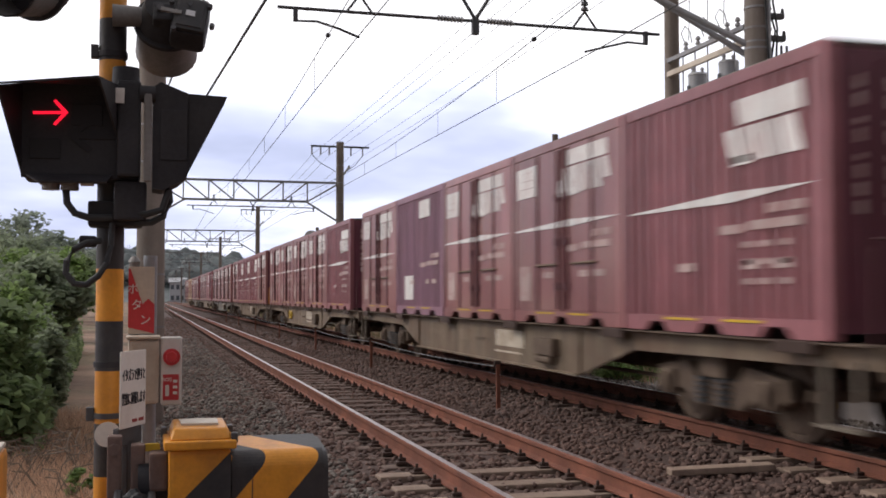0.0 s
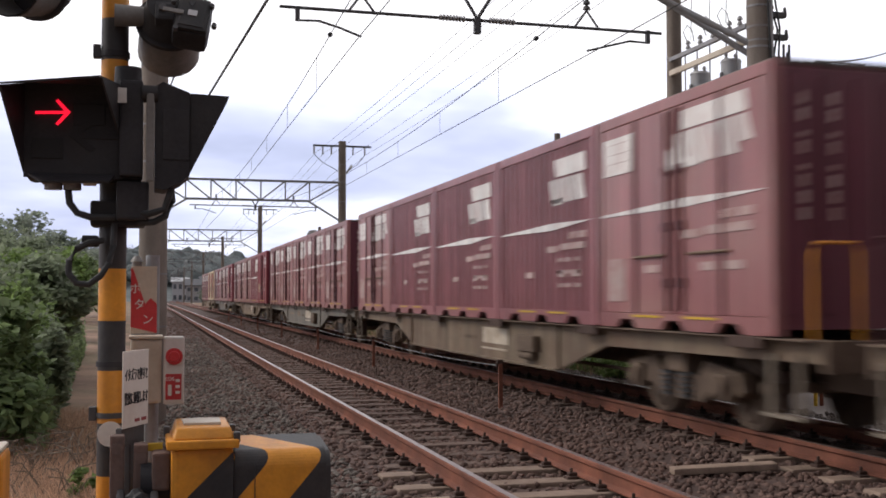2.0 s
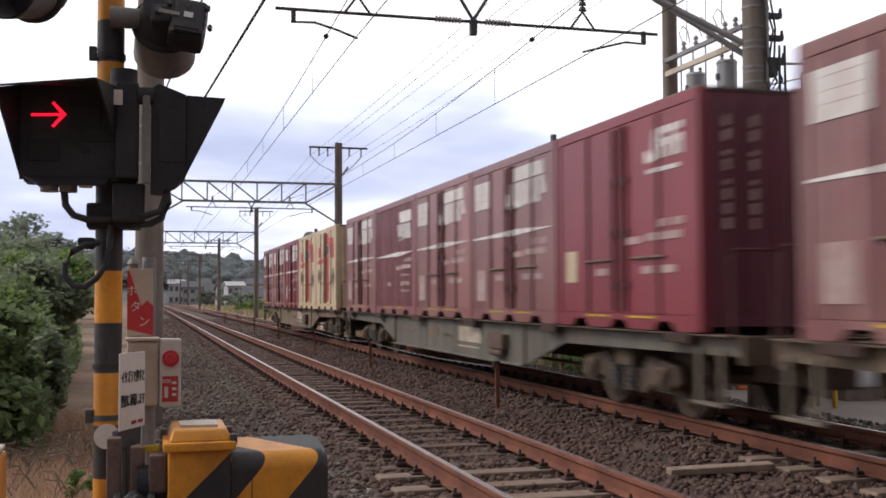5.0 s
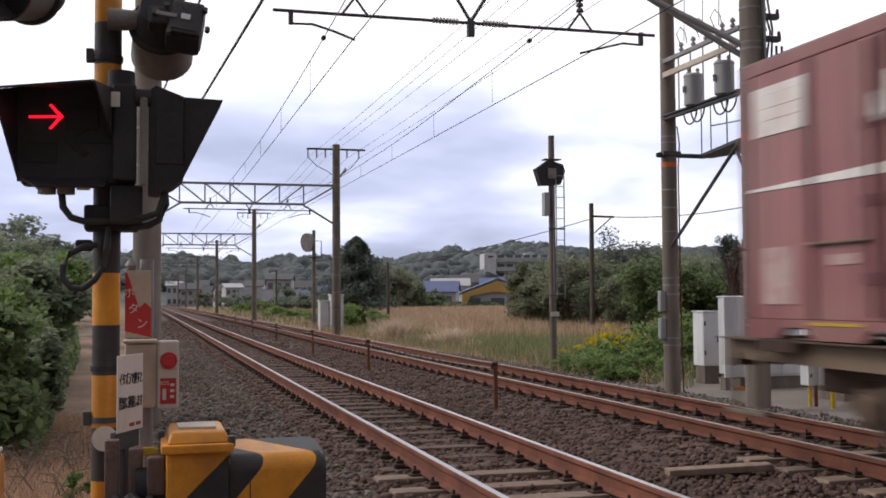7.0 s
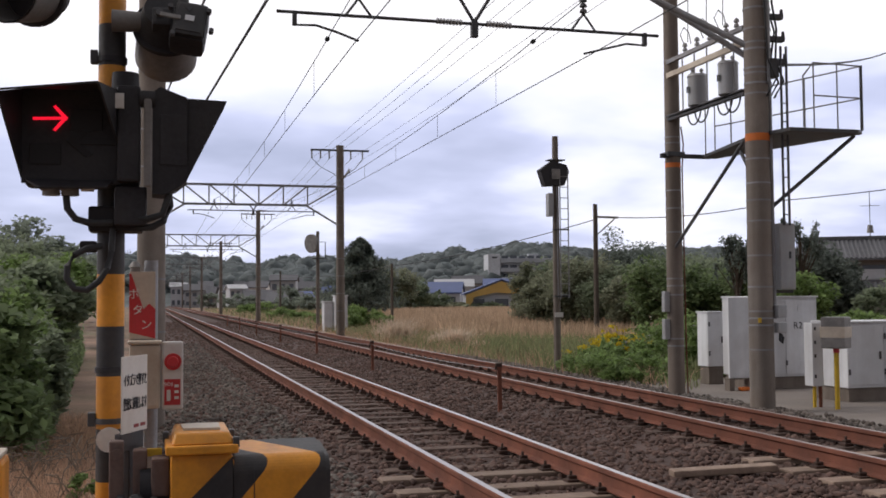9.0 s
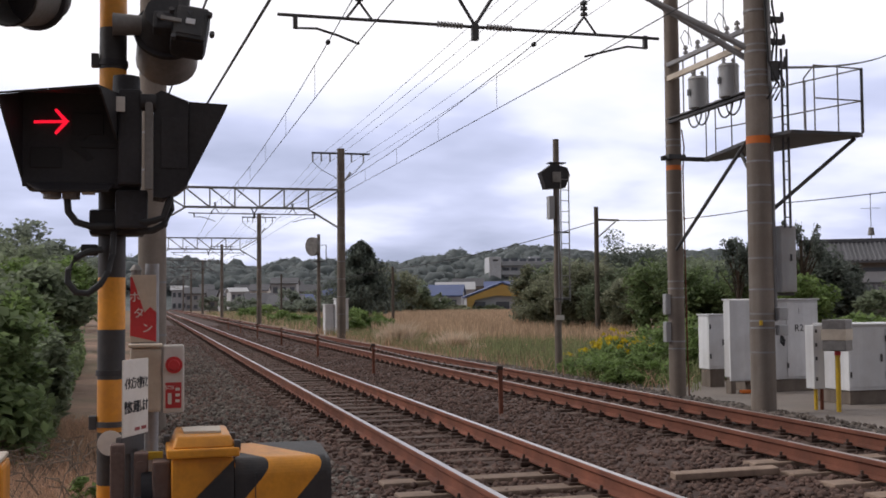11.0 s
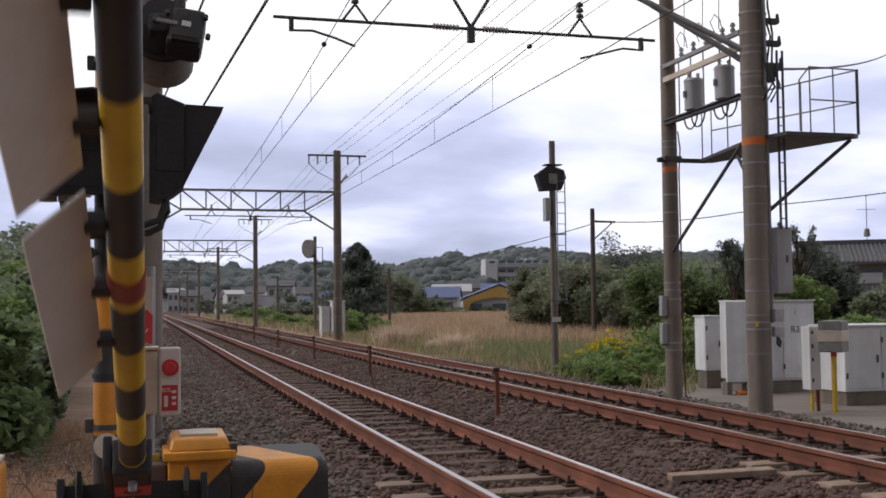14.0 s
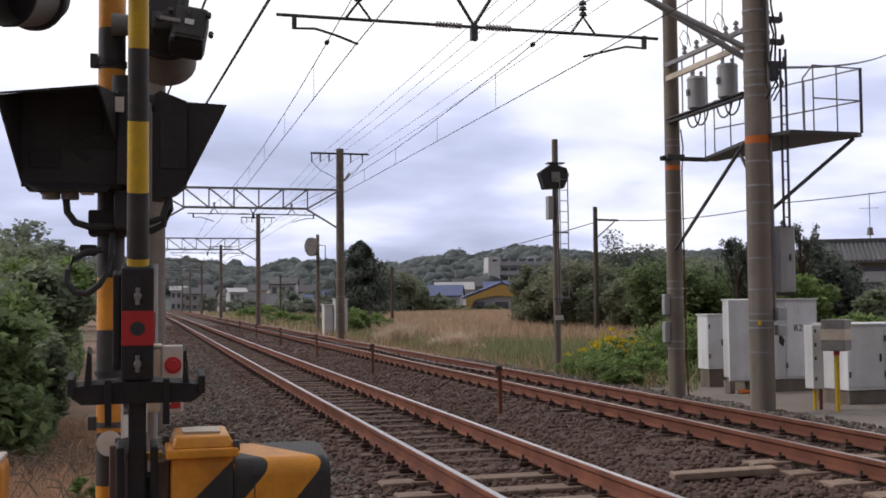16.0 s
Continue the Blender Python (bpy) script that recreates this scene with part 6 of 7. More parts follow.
for x0, x1, z1, y in ((9.0, 9.45, 1.2, 56.5), (9.5, 10.15, 1.5, 56.0)):
    c = thing("line_cabinet", "white trackside cabinet beside the concrete mast", "equipment cabinet", pose(0, 0, 0), "line cabinets")
    part("body", box(bmesh.new(), x0, x1, y, y + 0.8, -0.42, z1, 0.02), M["cabinet"], c)
    part("roof", box(bmesh.new(), x0 - 0.04, x1 + 0.04, y - 0.04, y + 0.84, z1 + 0.002, z1 + 0.06, 0.01), M["cabinet"], c)
    part("door", box(bmesh.new(), x0 + 0.05, x1 - 0.05, y - 0.012, y - 0.001, -0.2, z1 - 0.1, 0.004), M["cabinet"], c)

# utility poles and their wires
def utility(x, y, top, r, arm_to=None):
    u = thing("utility_pole", "dark weathered utility pole standing in the weeds", "utility pole", pose(x, y, 0), "utility poles")
    part("pole", rod(bmesh.new(), (0, 0, -0.7), (0, 0, top), r, r * 0.8, 14), M["timber"], u, smooth=True)
    if arm_to:
        part("arm", rod(bmesh.new(), (0, 0, top - 0.6), (arm_to, 0, top - 0.62), 0.05, seg=6), M["timber"], u)
        part("strut", rod(bmesh.new(), (0, 0, top - 1.5), (arm_to * 0.85, 0, top - 0.68), 0.03, seg=6), M["timber"], u)
    return u


utility(20.3, 47.0, 5.72, 0.13, 1.15)
utility(17.0, 76.0, 3.9, 0.11)
utility(13.3, 112.0, 4.3, 0.11)
for a, b in (((20.3, 47.0, 5.0), (17.0, 76.0, 3.7)), ((17.0, 76.0, 3.7), (13.3, 112.0, 3.6)), ((21.4, 47.0, 5.10), (27.0, 42.0, 5.55)), ((27.0, 42.0, 5.55), (38.0, 34.0, 7.2)), ((8.96, 13.9, 4.72), (31.9, 40.0, 12.35))):
    single("service_line", tube(bmesh.new(), curve_pts(a, b, 0.25, 10), 0.022, 5), M["wire"], "thin slack line between utility poles", "wire", group="service lines")

# ---- plants ----
def leaf_quads(c, size, flat=0.5, long=1.7):
    """Small diamond leaves with a random lean at the given centres."""
    n = len(c)
    a = rng.uniform(0, math.tau, n)
    tilt = rng.normal(0, flat, n)
    s = size * rng.uniform(0.6, 1.3, n)
    d = np.stack([np.cos(a) * np.cos(tilt), np.sin(a) * np.cos(tilt), np.sin(tilt)], -1)
    up = np.stack([rng.normal(0, 0.45, n), rng.normal(0, 0.45, n), np.ones(n)], -1)
    w = np.cross(d, up)
    w /= np.linalg.norm(w, axis=1, keepdims=True) + 1e-9
    d, w = d * (s * long / 2)[:, None], w * (s / 2)[:, None]
    v = np.stack([c - d, c - 0.1 * d + w, c + d, c - 0.1 * d - w], 1).reshape(-1, 3)
    return v, np.arange(4 * n, dtype=np.int32).reshape(-1, 4)


def crown_points(n, rx, ry, rz, clumps, spread=0.34):
    """Leaf centres gathered in clumps over an uneven crown."""
    u = rng.normal(size=(clumps, 3))
    u /= np.linalg.norm(u, axis=1, keepdims=True)
    cc = u * rng.uniform(0.35, 1.0, (clumps, 1)) ** 0.6
    pick = rng.integers(0, clumps, n)
    rad = spread * rng.uniform(0.6, 1.25, clumps)
    o = rng.normal(size=(n, 3))
    o /= np.linalg.norm(o, axis=1, keepdims=True)
    p = cc[pick] + o * (rad[pick] * rng.random(n) ** 0.4)[:, None]
    return p * np.array([rx, ry, rz])


def tree(name, x, y, base, height, width, leaf, n, material, label, clumps=26, trunk_r=0.12, low=0.25, group="", limbs=5, category="tree"):
    t = thing(name, label, category, pose(x, y, base), group)
    cz = height * (1 + low) / 2
    rz = height * (1 - low) / 2
    bm = bmesh.new()
    lean = rng.uniform(-0.06, 0.06, 2) * height
    top = (lean[0], lean[1], cz)
    rod(bm, (0, 0, -0.3), (lean[0] * 0.5, lean[1] * 0.5, cz * 0.6), trunk_r, trunk_r * 0.75, 8)
    rod(bm, (lean[0] * 0.5, lean[1] * 0.5, cz * 0.6), top, trunk_r * 0.75, trunk_r * 0.4, 8)
    for k in range(limbs):
        a = rng.uniform(0, math.tau)
        z0 = cz * rng.uniform(0.5, 0.95)
        rod(bm, (lean[0] * 0.6, lean[1] * 0.6, z0), (width * 0.34 * math.cos(a), width * 0.34 * math.sin(a), z0 + rz * rng.uniform(0.2, 0.8)), trunk_r * 0.4, trunk_r * 0.12, 6)
    part("trunk", bm, M["bark"], t)
    p = crown_points(n, width / 2, width / 2, rz, clumps) + np.array([lean[0], lean[1], cz])
    p[:, 2] = np.maximum(p[:, 2], 0.05)
    v, f = leaf_quads(p, leaf)
    cr_ = new("crown", raw_mesh("crown", v, f, material))
    cr_.parent = t
    return t


def blades(name, x, y, z, hmin, hmax, w, material, label, category, lean=0.25):
    n = len(x)
    h = rng.uniform(hmin, hmax, n)
    a = rng.uniform(0, math.tau, n)
    dx, dy = np.cos(a) * w / 2, np.sin(a) * w / 2
    lx, ly = rng.normal(0, lean, n) * h, rng.normal(0, lean, n) * h
    b = np.stack([x, y, z], -1)
    d = np.stack([dx, dy, np.zeros(n)], -1)
    m_ = b + np.stack([lx * 0.35, ly * 0.35, h * 0.6], -1)
    t = b + np.stack([lx, ly, h], -1)
    v = np.stack([b - d, b + d, m_ + d * 0.8, m_ - d * 0.8, t], 1).reshape(-1, 3)
    i = np.arange(n)[:, None] * 5
    f = np.concatenate([np.hstack([i, i + 1, i + 2]), np.hstack([i, i + 2, i + 3]), np.hstack([i + 3, i + 2, i + 4])])
    return tagged(new(name, raw_mesh(name, v, f, material)), label, category, kind="stuff")


def sector(n, b0, b1, d0, d1):
    b = np.radians(rng.uniform(b0, b1, n))
    d = np.sqrt(rng.uniform(d0 ** 2, d1 ** 2, n))
    x, y = d * np.sin(b), d * np.cos(b)
    return x, y


# left of the line: bushes, vines and trees
for (x, y, h, w, leaf, n, m, lb) in (
        (-1.58, 12.2, 1.45, 1.35, 0.092, 3200, "leaf_a", "leafy green roadside bush with broad leaves"),
        (-1.30, 13.6, 1.2, 0.7, 0.07, 2400, "leaf_b", "dark green bush beside the track"),
        (-2.0, 12.8, 1.7, 1.5, 0.088, 3200, "leaf_d", "bright green bush with yellowing leaves"),
        (-1.62, 15.6, 1.75, 1.1, 0.075, 3000, "leaf_d", "bright green bush with yellowing leaves"),
        (-2.20, 16.5, 2.0, 1.8, 0.08, 4400, "leaf_b", "dark green bush beside the track")):
    tree("bush", x, y, -0.3, h, w, leaf, n, M[m], lb, 30, 0.03, -0.05, "roadside bushes", 6, "bush")
for (x, y, h, w, m) in ((-2.9, 19, 2.5, 2.3, "leaf_a"), (-1.9, 22, 2.8, 2.0, "leaf_b"), (-3.2, 22, 2.9, 3.2, "leaf_a"), (-2.4, 27, 3.3, 2.6, "leaf_d"), (-3.6, 33, 3.9, 3.4, "leaf_b"),
                        (-2.8, 40, 3.6, 2.8, "leaf_a"), (-5.6, 42, 5.0, 4.5, "leaf_b"), (-3.4, 52, 4.4, 3.4, "leaf_b")):
    tree("roadside_tree", x, y, -0.3, h * 0.82, w, 0.11, 4600, M[m], "low green roadside tree with a dense crown", 30, 0.09, 0.34, "roadside trees")
for (x, y, h, w) in ((-7.5, 66, 7.2, 6.5), (-5.6, 72, 7.0, 5.0), (-10.5, 74, 7.8, 6.5), (-4.6, 84, 6.4, 4.6), (-8.4, 88, 7.6, 6)):
    tree("hill_tree", x, y, -0.3, h * 0.84, w, 0.22, 4600, M["leaf_rise"], "tree with a rounded haze-greyed crown on the rise", 34, 0.2, 0.2, "trees on the rise")
# low vines and saplings that fill the foot of the hedge
n = 9000
vx = -0.98 - np.abs(rng.normal(0, 0.8, n))
vy = rng.uniform(11.6, 34, n)
vx -= (vy - 11.6) * 0.035
vz = -0.3 + np.abs(rng.normal(0, 0.42, n)) * np.clip((-0.55 - vx) * 1.4, 0.1, 1.2)
v, f = leaf_quads(np.stack([vx, vy, vz], -1), 0.085, 0.6)
tagged(new("hedge_undergrowth", raw_mesh("hedge_undergrowth", v, f, M["leaf_a"])), "tangled green vines and weeds under the hedge", "undergrowth", kind="stuff")
# dry grass, twigs and small weeds at their feet
x, y = rng.uniform(-1.9, -0.12, 13000), rng.uniform(4.6, 16, 13000)
blades("dry_grass", x, y, ground_z(x, y), 0.05, 0.22, 0.007, M["dry"], "thin dry straw-coloured grass by the track", "dry grass", 0.7)
bm = bmesh.new()
for k in range(150):
    x0, y0 = rng.uniform(-1.9, -0.5), rng.uniform(9.2, 12.0)
    a, l = rng.uniform(0, math.tau), rng.uniform(0.15, 0.45)
    tube(bm, [(x0, y0, -0.28), (x0 + 0.4 * l * math.cos(a), y0 + 0.4 * l * math.sin(a), -0.28 + 0.6 * l), (x0 + l * math.cos(a), y0 + l * math.sin(a), -0.28 + 0.7 * l)], 0.005, 4)
single("dry_twigs", bm, M["twig"], "tangle of grey dry twigs under the bushes", "twigs", kind="stuff")
for (x, y) in ((-0.68, 6.3), (-0.60, 5.8), (-0.95, 8.2), (-0.5, 9.5), (-0.85, 7.2)):
    p = crown_points(220, 0.13, 0.13, 0.10, 8) + np.array([0, 0, 0.10])
    v, f = leaf_quads(p, 0.05)
    o = new("weed", raw_mesh("weed", v, f, M["leaf_d"]))
    o.location = (x, y, -0.32)
    tagged(o, "small bright green weed in the dry grass", "weed", "small weeds")

# right of the line: verge grass, reeds, pampas and goldenrod
x, y = sector(34000, 9, 28.5, 19.5, 62)
k = x > 8.9
x, y = x[k], y[k]
blades("verge_grass", x, y, ground_z(x, y), 0.10, 0.45, 0.018, M["grass"], "tall green verge grass beside the far track", "grass", 0.35)
x, y = sector(17000, 8.5, 28, 19.5, 75)
k = x > 8.4
x, y = x[k], y[k]
blades("verge_dry_grass", x, y, ground_z(x, y), 0.10, 0.5, 0.014, M["dry"], "short dry grass on the ballast edge", "dry grass", 0.6)
x, y = sector(7000, 2.5, 9, 60, 180)
k = x > 9.0
x, y = x[k], y[k]
blades("far_verge_grass", x, y, ground_z(x, y), 0.25, 0.8, 0.05, M["grass"], "green grass along the far masts", "grass", 0.4)
x, y = sector(9000, 2.5, 9.5, 58, 180)
k = x > 9.0
x, y = x[k], y[k]
blades("far_dry_grass", x, y, ground_z(x, y), 0.2, 0.7, 0.05, M["reed"], "dry grass along the far masts", "dry grass", 0.4)
x, y = sector(72000, 8.6, 25.5, 42, 172)
k = x > 12
x, y = x[k], y[k]
blades("reed_field", x, y, ground_z(x, y), 0.30, 0.85, 0.05, M["reed"], "wide field of brown dry reeds", "reeds", 0.18)
x, y = sector(7000, 17.5, 29, 21.5, 40)
k = x > 9.6
x, y = x[k], y[k]
blades("verge_weeds", x, y, ground_z(x, y), 0.2, 0.62, 0.020, M["grass"], "knee-high green weeds behind the far track", "weeds", 0.3)
for b, d, s in ((12.9, 44, 0.8), (15.9, 38.5, 0.6), (15.0, 40, 0.4), (17.2, 37, 0.3), (12.3, 46, 0.5)):
    X, Y = polar(b, d)
    n = 900
    x, y = X + rng.normal(0, 0.35 * s, n), Y + rng.normal(0, 0.35 * s, n)
    g = blades("pampas_clump", x, y, np.full(n, -0.50), 0.5 * s, 1.45 * s, 0.03, M["pampas"], "pale dry pampas clump at the field's edge", "pampas grass", 0.45)
for b, d, h in ((22.8, 27, 0.62), (24.4, 26.5, 0.85), (24.9, 25.5, 0.98), (24.6, 30, 0.95)):
    X, Y = polar(b, d)
    g = thing("goldenrod_clump", "clump of yellow flowering goldenrod among green weeds", "goldenrod", pose(X, Y, -0.5), "goldenrod clumps")
    v, f = leaf_quads(crown_points(700, 0.75, 0.6, h * 0.45, 22) + np.array([0, 0, h * 0.42]), 0.09, 0.8, 2.4)
    o = new("foliage", raw_mesh("foliage", v, f, M["leaf_d"])); o.parent = g
    v, f = leaf_quads(crown_points(230, 0.7, 0.55, h * 0.3, 14, 0.2) + np.array([0, 0, h * 0.85]), 0.05, 0.9, 2.2)
    o = new("flower_head", raw_mesh("flower_head", v, f, M["goldenrod"])); o.parent = g; tagged(o, "yellow flower heads", kind="stuff")
for b, d, h, w in ((26.2, 23, 1.2, 1.6), (27.2, 24, 1.35, 1.8), (28.5, 26, 1.5, 2.2), (25.2, 21.5, 0.8, 1.4), (29.5, 24, 1.1, 1.6), (10.6, 62, 1.4, 2.0), (11.2, 66, 1.5, 2.2), (23.0, 24.5, 0.7, 1.6), (24.2, 23, 0.75, 1.6), (6.9, 92, 1.2, 3.2), (7.9, 80, 1.1, 2.4), (9.1, 70, 1.0, 2.2), (5.6, 118, 1.6, 4.0), (10.3, 58, 1.3, 1.8), (12.0, 62, 0.9, 1.8)):
    X, Y = polar(b, d)
    tree("weed_bush", X, Y, -0.5, h, w, 0.055 + max(0, d - 30) * 0.0012, 3200, M["leaf_d"], "tall bright green weeds behind the far track", 24, 0.02, 0.05, "weed bushes", 4, "weeds")

# tree belt behind the field
belt = ((21.0, 66, 4.4, 3.6, "leaf_c"), (21.4, 70, 5.0, 4.4, "leaf_b"), (21.6, 64, 4.2, 4.5, "leaf_c"), (22.6, 62, 4.9, 4.6, "leaf_c"), (23.6, 66, 4.6, 4.6, "leaf_b"), (24.6, 60, 4.2, 4.2, "leaf_b"),
        (24.8, 92, 8.4, 7, "needle"), (26.0, 88, 8.0, 6.5, "needle"), (25.6, 56, 3.9, 4.0, "leaf_c"), (26.8, 50, 4.3, 4.0, "leaf_a"), (28.0, 52, 4.0, 4.2, "leaf_a"), (29.2, 58, 4.4, 4.6, "leaf_b"),
        (30.2, 50, 3.8, 3.6, "leaf_a"), (31.2, 54, 4.6, 4.2, "leaf_b"), (28.6, 80, 6.2, 6, "leaf_b"), (32.2, 46, 4.2, 3.4, "leaf_a"), (33.4, 40, 3.1, 2.6, "leaf_d"), (36.2, 34, 1.6, 2.4, "leaf_d"),
        (37.4, 34, 1.5, 2.4, "leaf_d"), (27.3, 70, 5.6, 5, "leaf_b"), (22.0, 120, 8.0, 5, "leaf_c"), (11.8, 150, 8.0, 6.5, "leaf_c"), (12.9, 152, 7.2, 6.5, "leaf_c"), (13.6, 165, 6.0, 6, "leaf_b"), (20.0, 72, 4.6, 3.0, "leaf_c"), (38.5, 40, 3.0, 3.0, "leaf_b"), (34.9, 46, 4.3, 2.8, "needle"), (35.6, 48, 3.8, 2.4, "needle"))
for b, d, h, w, m in belt:
    X, Y = polar(b, d)
    tree("belt_tree", X, Y, -0.55, h * 0.84, w, 0.085 + d * 0.0009, 6600, M[m], {"needle": "dark evergreen tree behind the field", "leaf_b": "dark green leafy tree behind the field"}.get(m, "olive green leafy tree behind the field"),
         36, 0.14, 0.12, "trees behind the field")
for b in np.arange(9.0, 20.0, 0.75):
    X, Y = polar(b + rng.uniform(-0.2, 0.2), rng.uniform(172, 185))
    tree("hedge_bush", X, Y, -0.55, rng.uniform(1.6, 3.4) * (0.45 if 15.5 < b < 19.6 else 1), rng.uniform(4, 6), 0.4, 800, M["leaf_c" if rng.random() < 0.4 else "leaf_b"], "dark green bush along the field's far edge", 24, 0.1, 0.05, "field edge bushes", 4, "bush")


def conifer(b, d, h, w, n, label):
    X, Y = polar(b, d)
    t = thing("conifer", label, "conifer", pose(X, Y, -0.55), "conifers")
    part("trunk", rod(bmesh.new(), (0, 0, -0.3), (0, 0, h * 0.97), 0.16, 0.03, 8), M["bark"], t)
    z = h * (0.06 + 0.94 * rng.random(n) ** 0.8)
    a = rng.uniform(0, math.tau, n)
    r = (1 - z / h) ** 0.72 * w / 2 * (0.30 + 0.70 * rng.random(n)) * (0.82 + 0.22 * np.sin(z * 3.1 + 2.0 * np.sin(a * 2)) + 0.16 * np.sin(a * 5 + z * 1.7))
    v, f = leaf_quads(np.stack([r * np.cos(a), r * np.sin(a), z + 0.15 * r], -1), 0.17, 0.7, 2.8)
    o = new("crown", raw_mesh("crown", v, f, M["needle"])); o.parent = t


conifer(10.95, 102, 7.6, 10.5, 12500, "dark conical evergreen beside the mast")
conifer(10.2, 108, 4.5, 4.2, 2500, "dark conical evergreen beside the mast")
conifer(11.3, 120, 4.6, 4.0, 2500, "dark conical evergreen beside the mast")
# garden pines with upright shoots
for b, d, h in ((30.5, 44, 4.4), (33.6, 43, 5.0), (31.6, 45, 3.8)):
    X, Y = polar(b, d)
    t = thing("pine_tree", "garden pine with dark upright needle shoots", "pine", pose(X, Y, -0.5), "garden pines")
    bm = rod(bmesh.new(), (0, 0, -0.3), (0, 0, h * 0.85), 0.11, 0.04, 8)
    pts = []
    for k in range(26):
        a, r, z = rng.uniform(0, math.tau), rng.uniform(0.1, 1.0), h * rng.uniform(0.5, 0.82)
        top = Vector((r * math.cos(a), r * math.sin(a), z + h * 0.18 * (1.15 - r * 0.6)))
        rod(bm, (0.2 * r * math.cos(a), 0.2 * r * math.sin(a), z * 0.8), top, 0.025, 0.012, 5)
        q = rng.random(70)[:, None]
        pts.append(np.array(top)[None] + np.array([[0, 0, -0.55]]) * q + rng.normal(0, 0.07, (70, 3)))
    part("trunk", bm, M["bark"], t)
    v, f = leaf_quads(np.concatenate(pts), 0.07, 1.0, 2.6)
    o = new("crown", raw_mesh("crown", v, f, M["needle"])); o.parent = t

# ---- far hills ----
HB = np.array([-12, -6.9, -4, 0.8, 2.3, 3.9, 5.4, 6.8, 8.5, 9.7, 12.3, 14.3, 15.5, 16.7, 17.9, 19.7, 21.7, 24.1, 27.6, 29.6, 31, 36, 44])
HZ = np.array([24, 24, 22, 20, 19, 18.5, 16.5, 19, 20.5, 20, 17.5, 19.5, 23.5, 22, 23, 24.5, 23, 20.5, 22.5, 21, 20.5, 19, 18])


def hill_h(b, d):
    return 1.10 * np.interp(b, HB, HZ) * np.clip((d - 300) / 190, 0, 1) ** 0.8 - 4.5 * np.clip((d - 300) / 190, 0, 1)


hb, hd = np.linspace(-12, 44, 150), np.array([298, 320, 350, 390, 430, 470, 500, 560, 640])
HBm, HDm = np.meshgrid(hb, hd)
hv = np.stack([HDm * np.sin(np.radians(HBm)), HDm * np.cos(np.radians(HBm)), -0.6 + hill_h(HBm, HDm)], -1).reshape(-1, 3)
nh = len(hb)
hi_i = (np.arange(len(hd) - 1)[:, None] * nh + np.arange(nh - 1)[None]).reshape(-1, 1)
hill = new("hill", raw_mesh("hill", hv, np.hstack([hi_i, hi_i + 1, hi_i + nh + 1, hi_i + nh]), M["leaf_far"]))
tagged(hill, "long low wooded hill on the horizon", "hill", kind="structure")
nt_ = 1600
tb, td = rng.uniform(-11, 43, nt_), rng.uniform(330, 500, nt_)
tz = -0.6 + hill_h(tb, td)
pts, core_v, core_f = [], [], []
bump = bmesh.new()
bmesh.ops.create_icosphere(bump, subdivisions=2, radius=1.0)
bump.verts.ensure_lookup_table()
bv2 = np.array([q.co[:] for q in bump.verts])
bf2 = np.array([[q.index for q in f_.verts] for f_ in bump.faces])
bump.free()
for b, d, z in zip(tb, td, tz):
    X, Y = polar(b, d)
    r = rng.uniform(2.6, 5.2)
    tall = r * rng.uniform(0.6, 1.0)
    pts.append(crown_points(95, r, r, tall, 12, 0.26) + np.array([X, Y, z + r * 0.45]))
    core_f.append(bf2 + len(core_v) * len(bv2))
    core_v.append(bv2 * rng.uniform(0.72, 1.02, (len(bv2), 1)) * np.array([r, r, tall]) + np.array([X, Y, z + r * 0.45]))
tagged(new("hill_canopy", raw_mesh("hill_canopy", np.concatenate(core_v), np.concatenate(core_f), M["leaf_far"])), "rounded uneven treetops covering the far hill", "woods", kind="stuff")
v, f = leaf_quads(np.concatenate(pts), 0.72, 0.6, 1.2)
tagged(new("hill_woods", raw_mesh("hill_woods", v, f, M["leaf_far"])), "dense green woods with haze mixed into their colour on the far hill", "woods", kind="stuff")


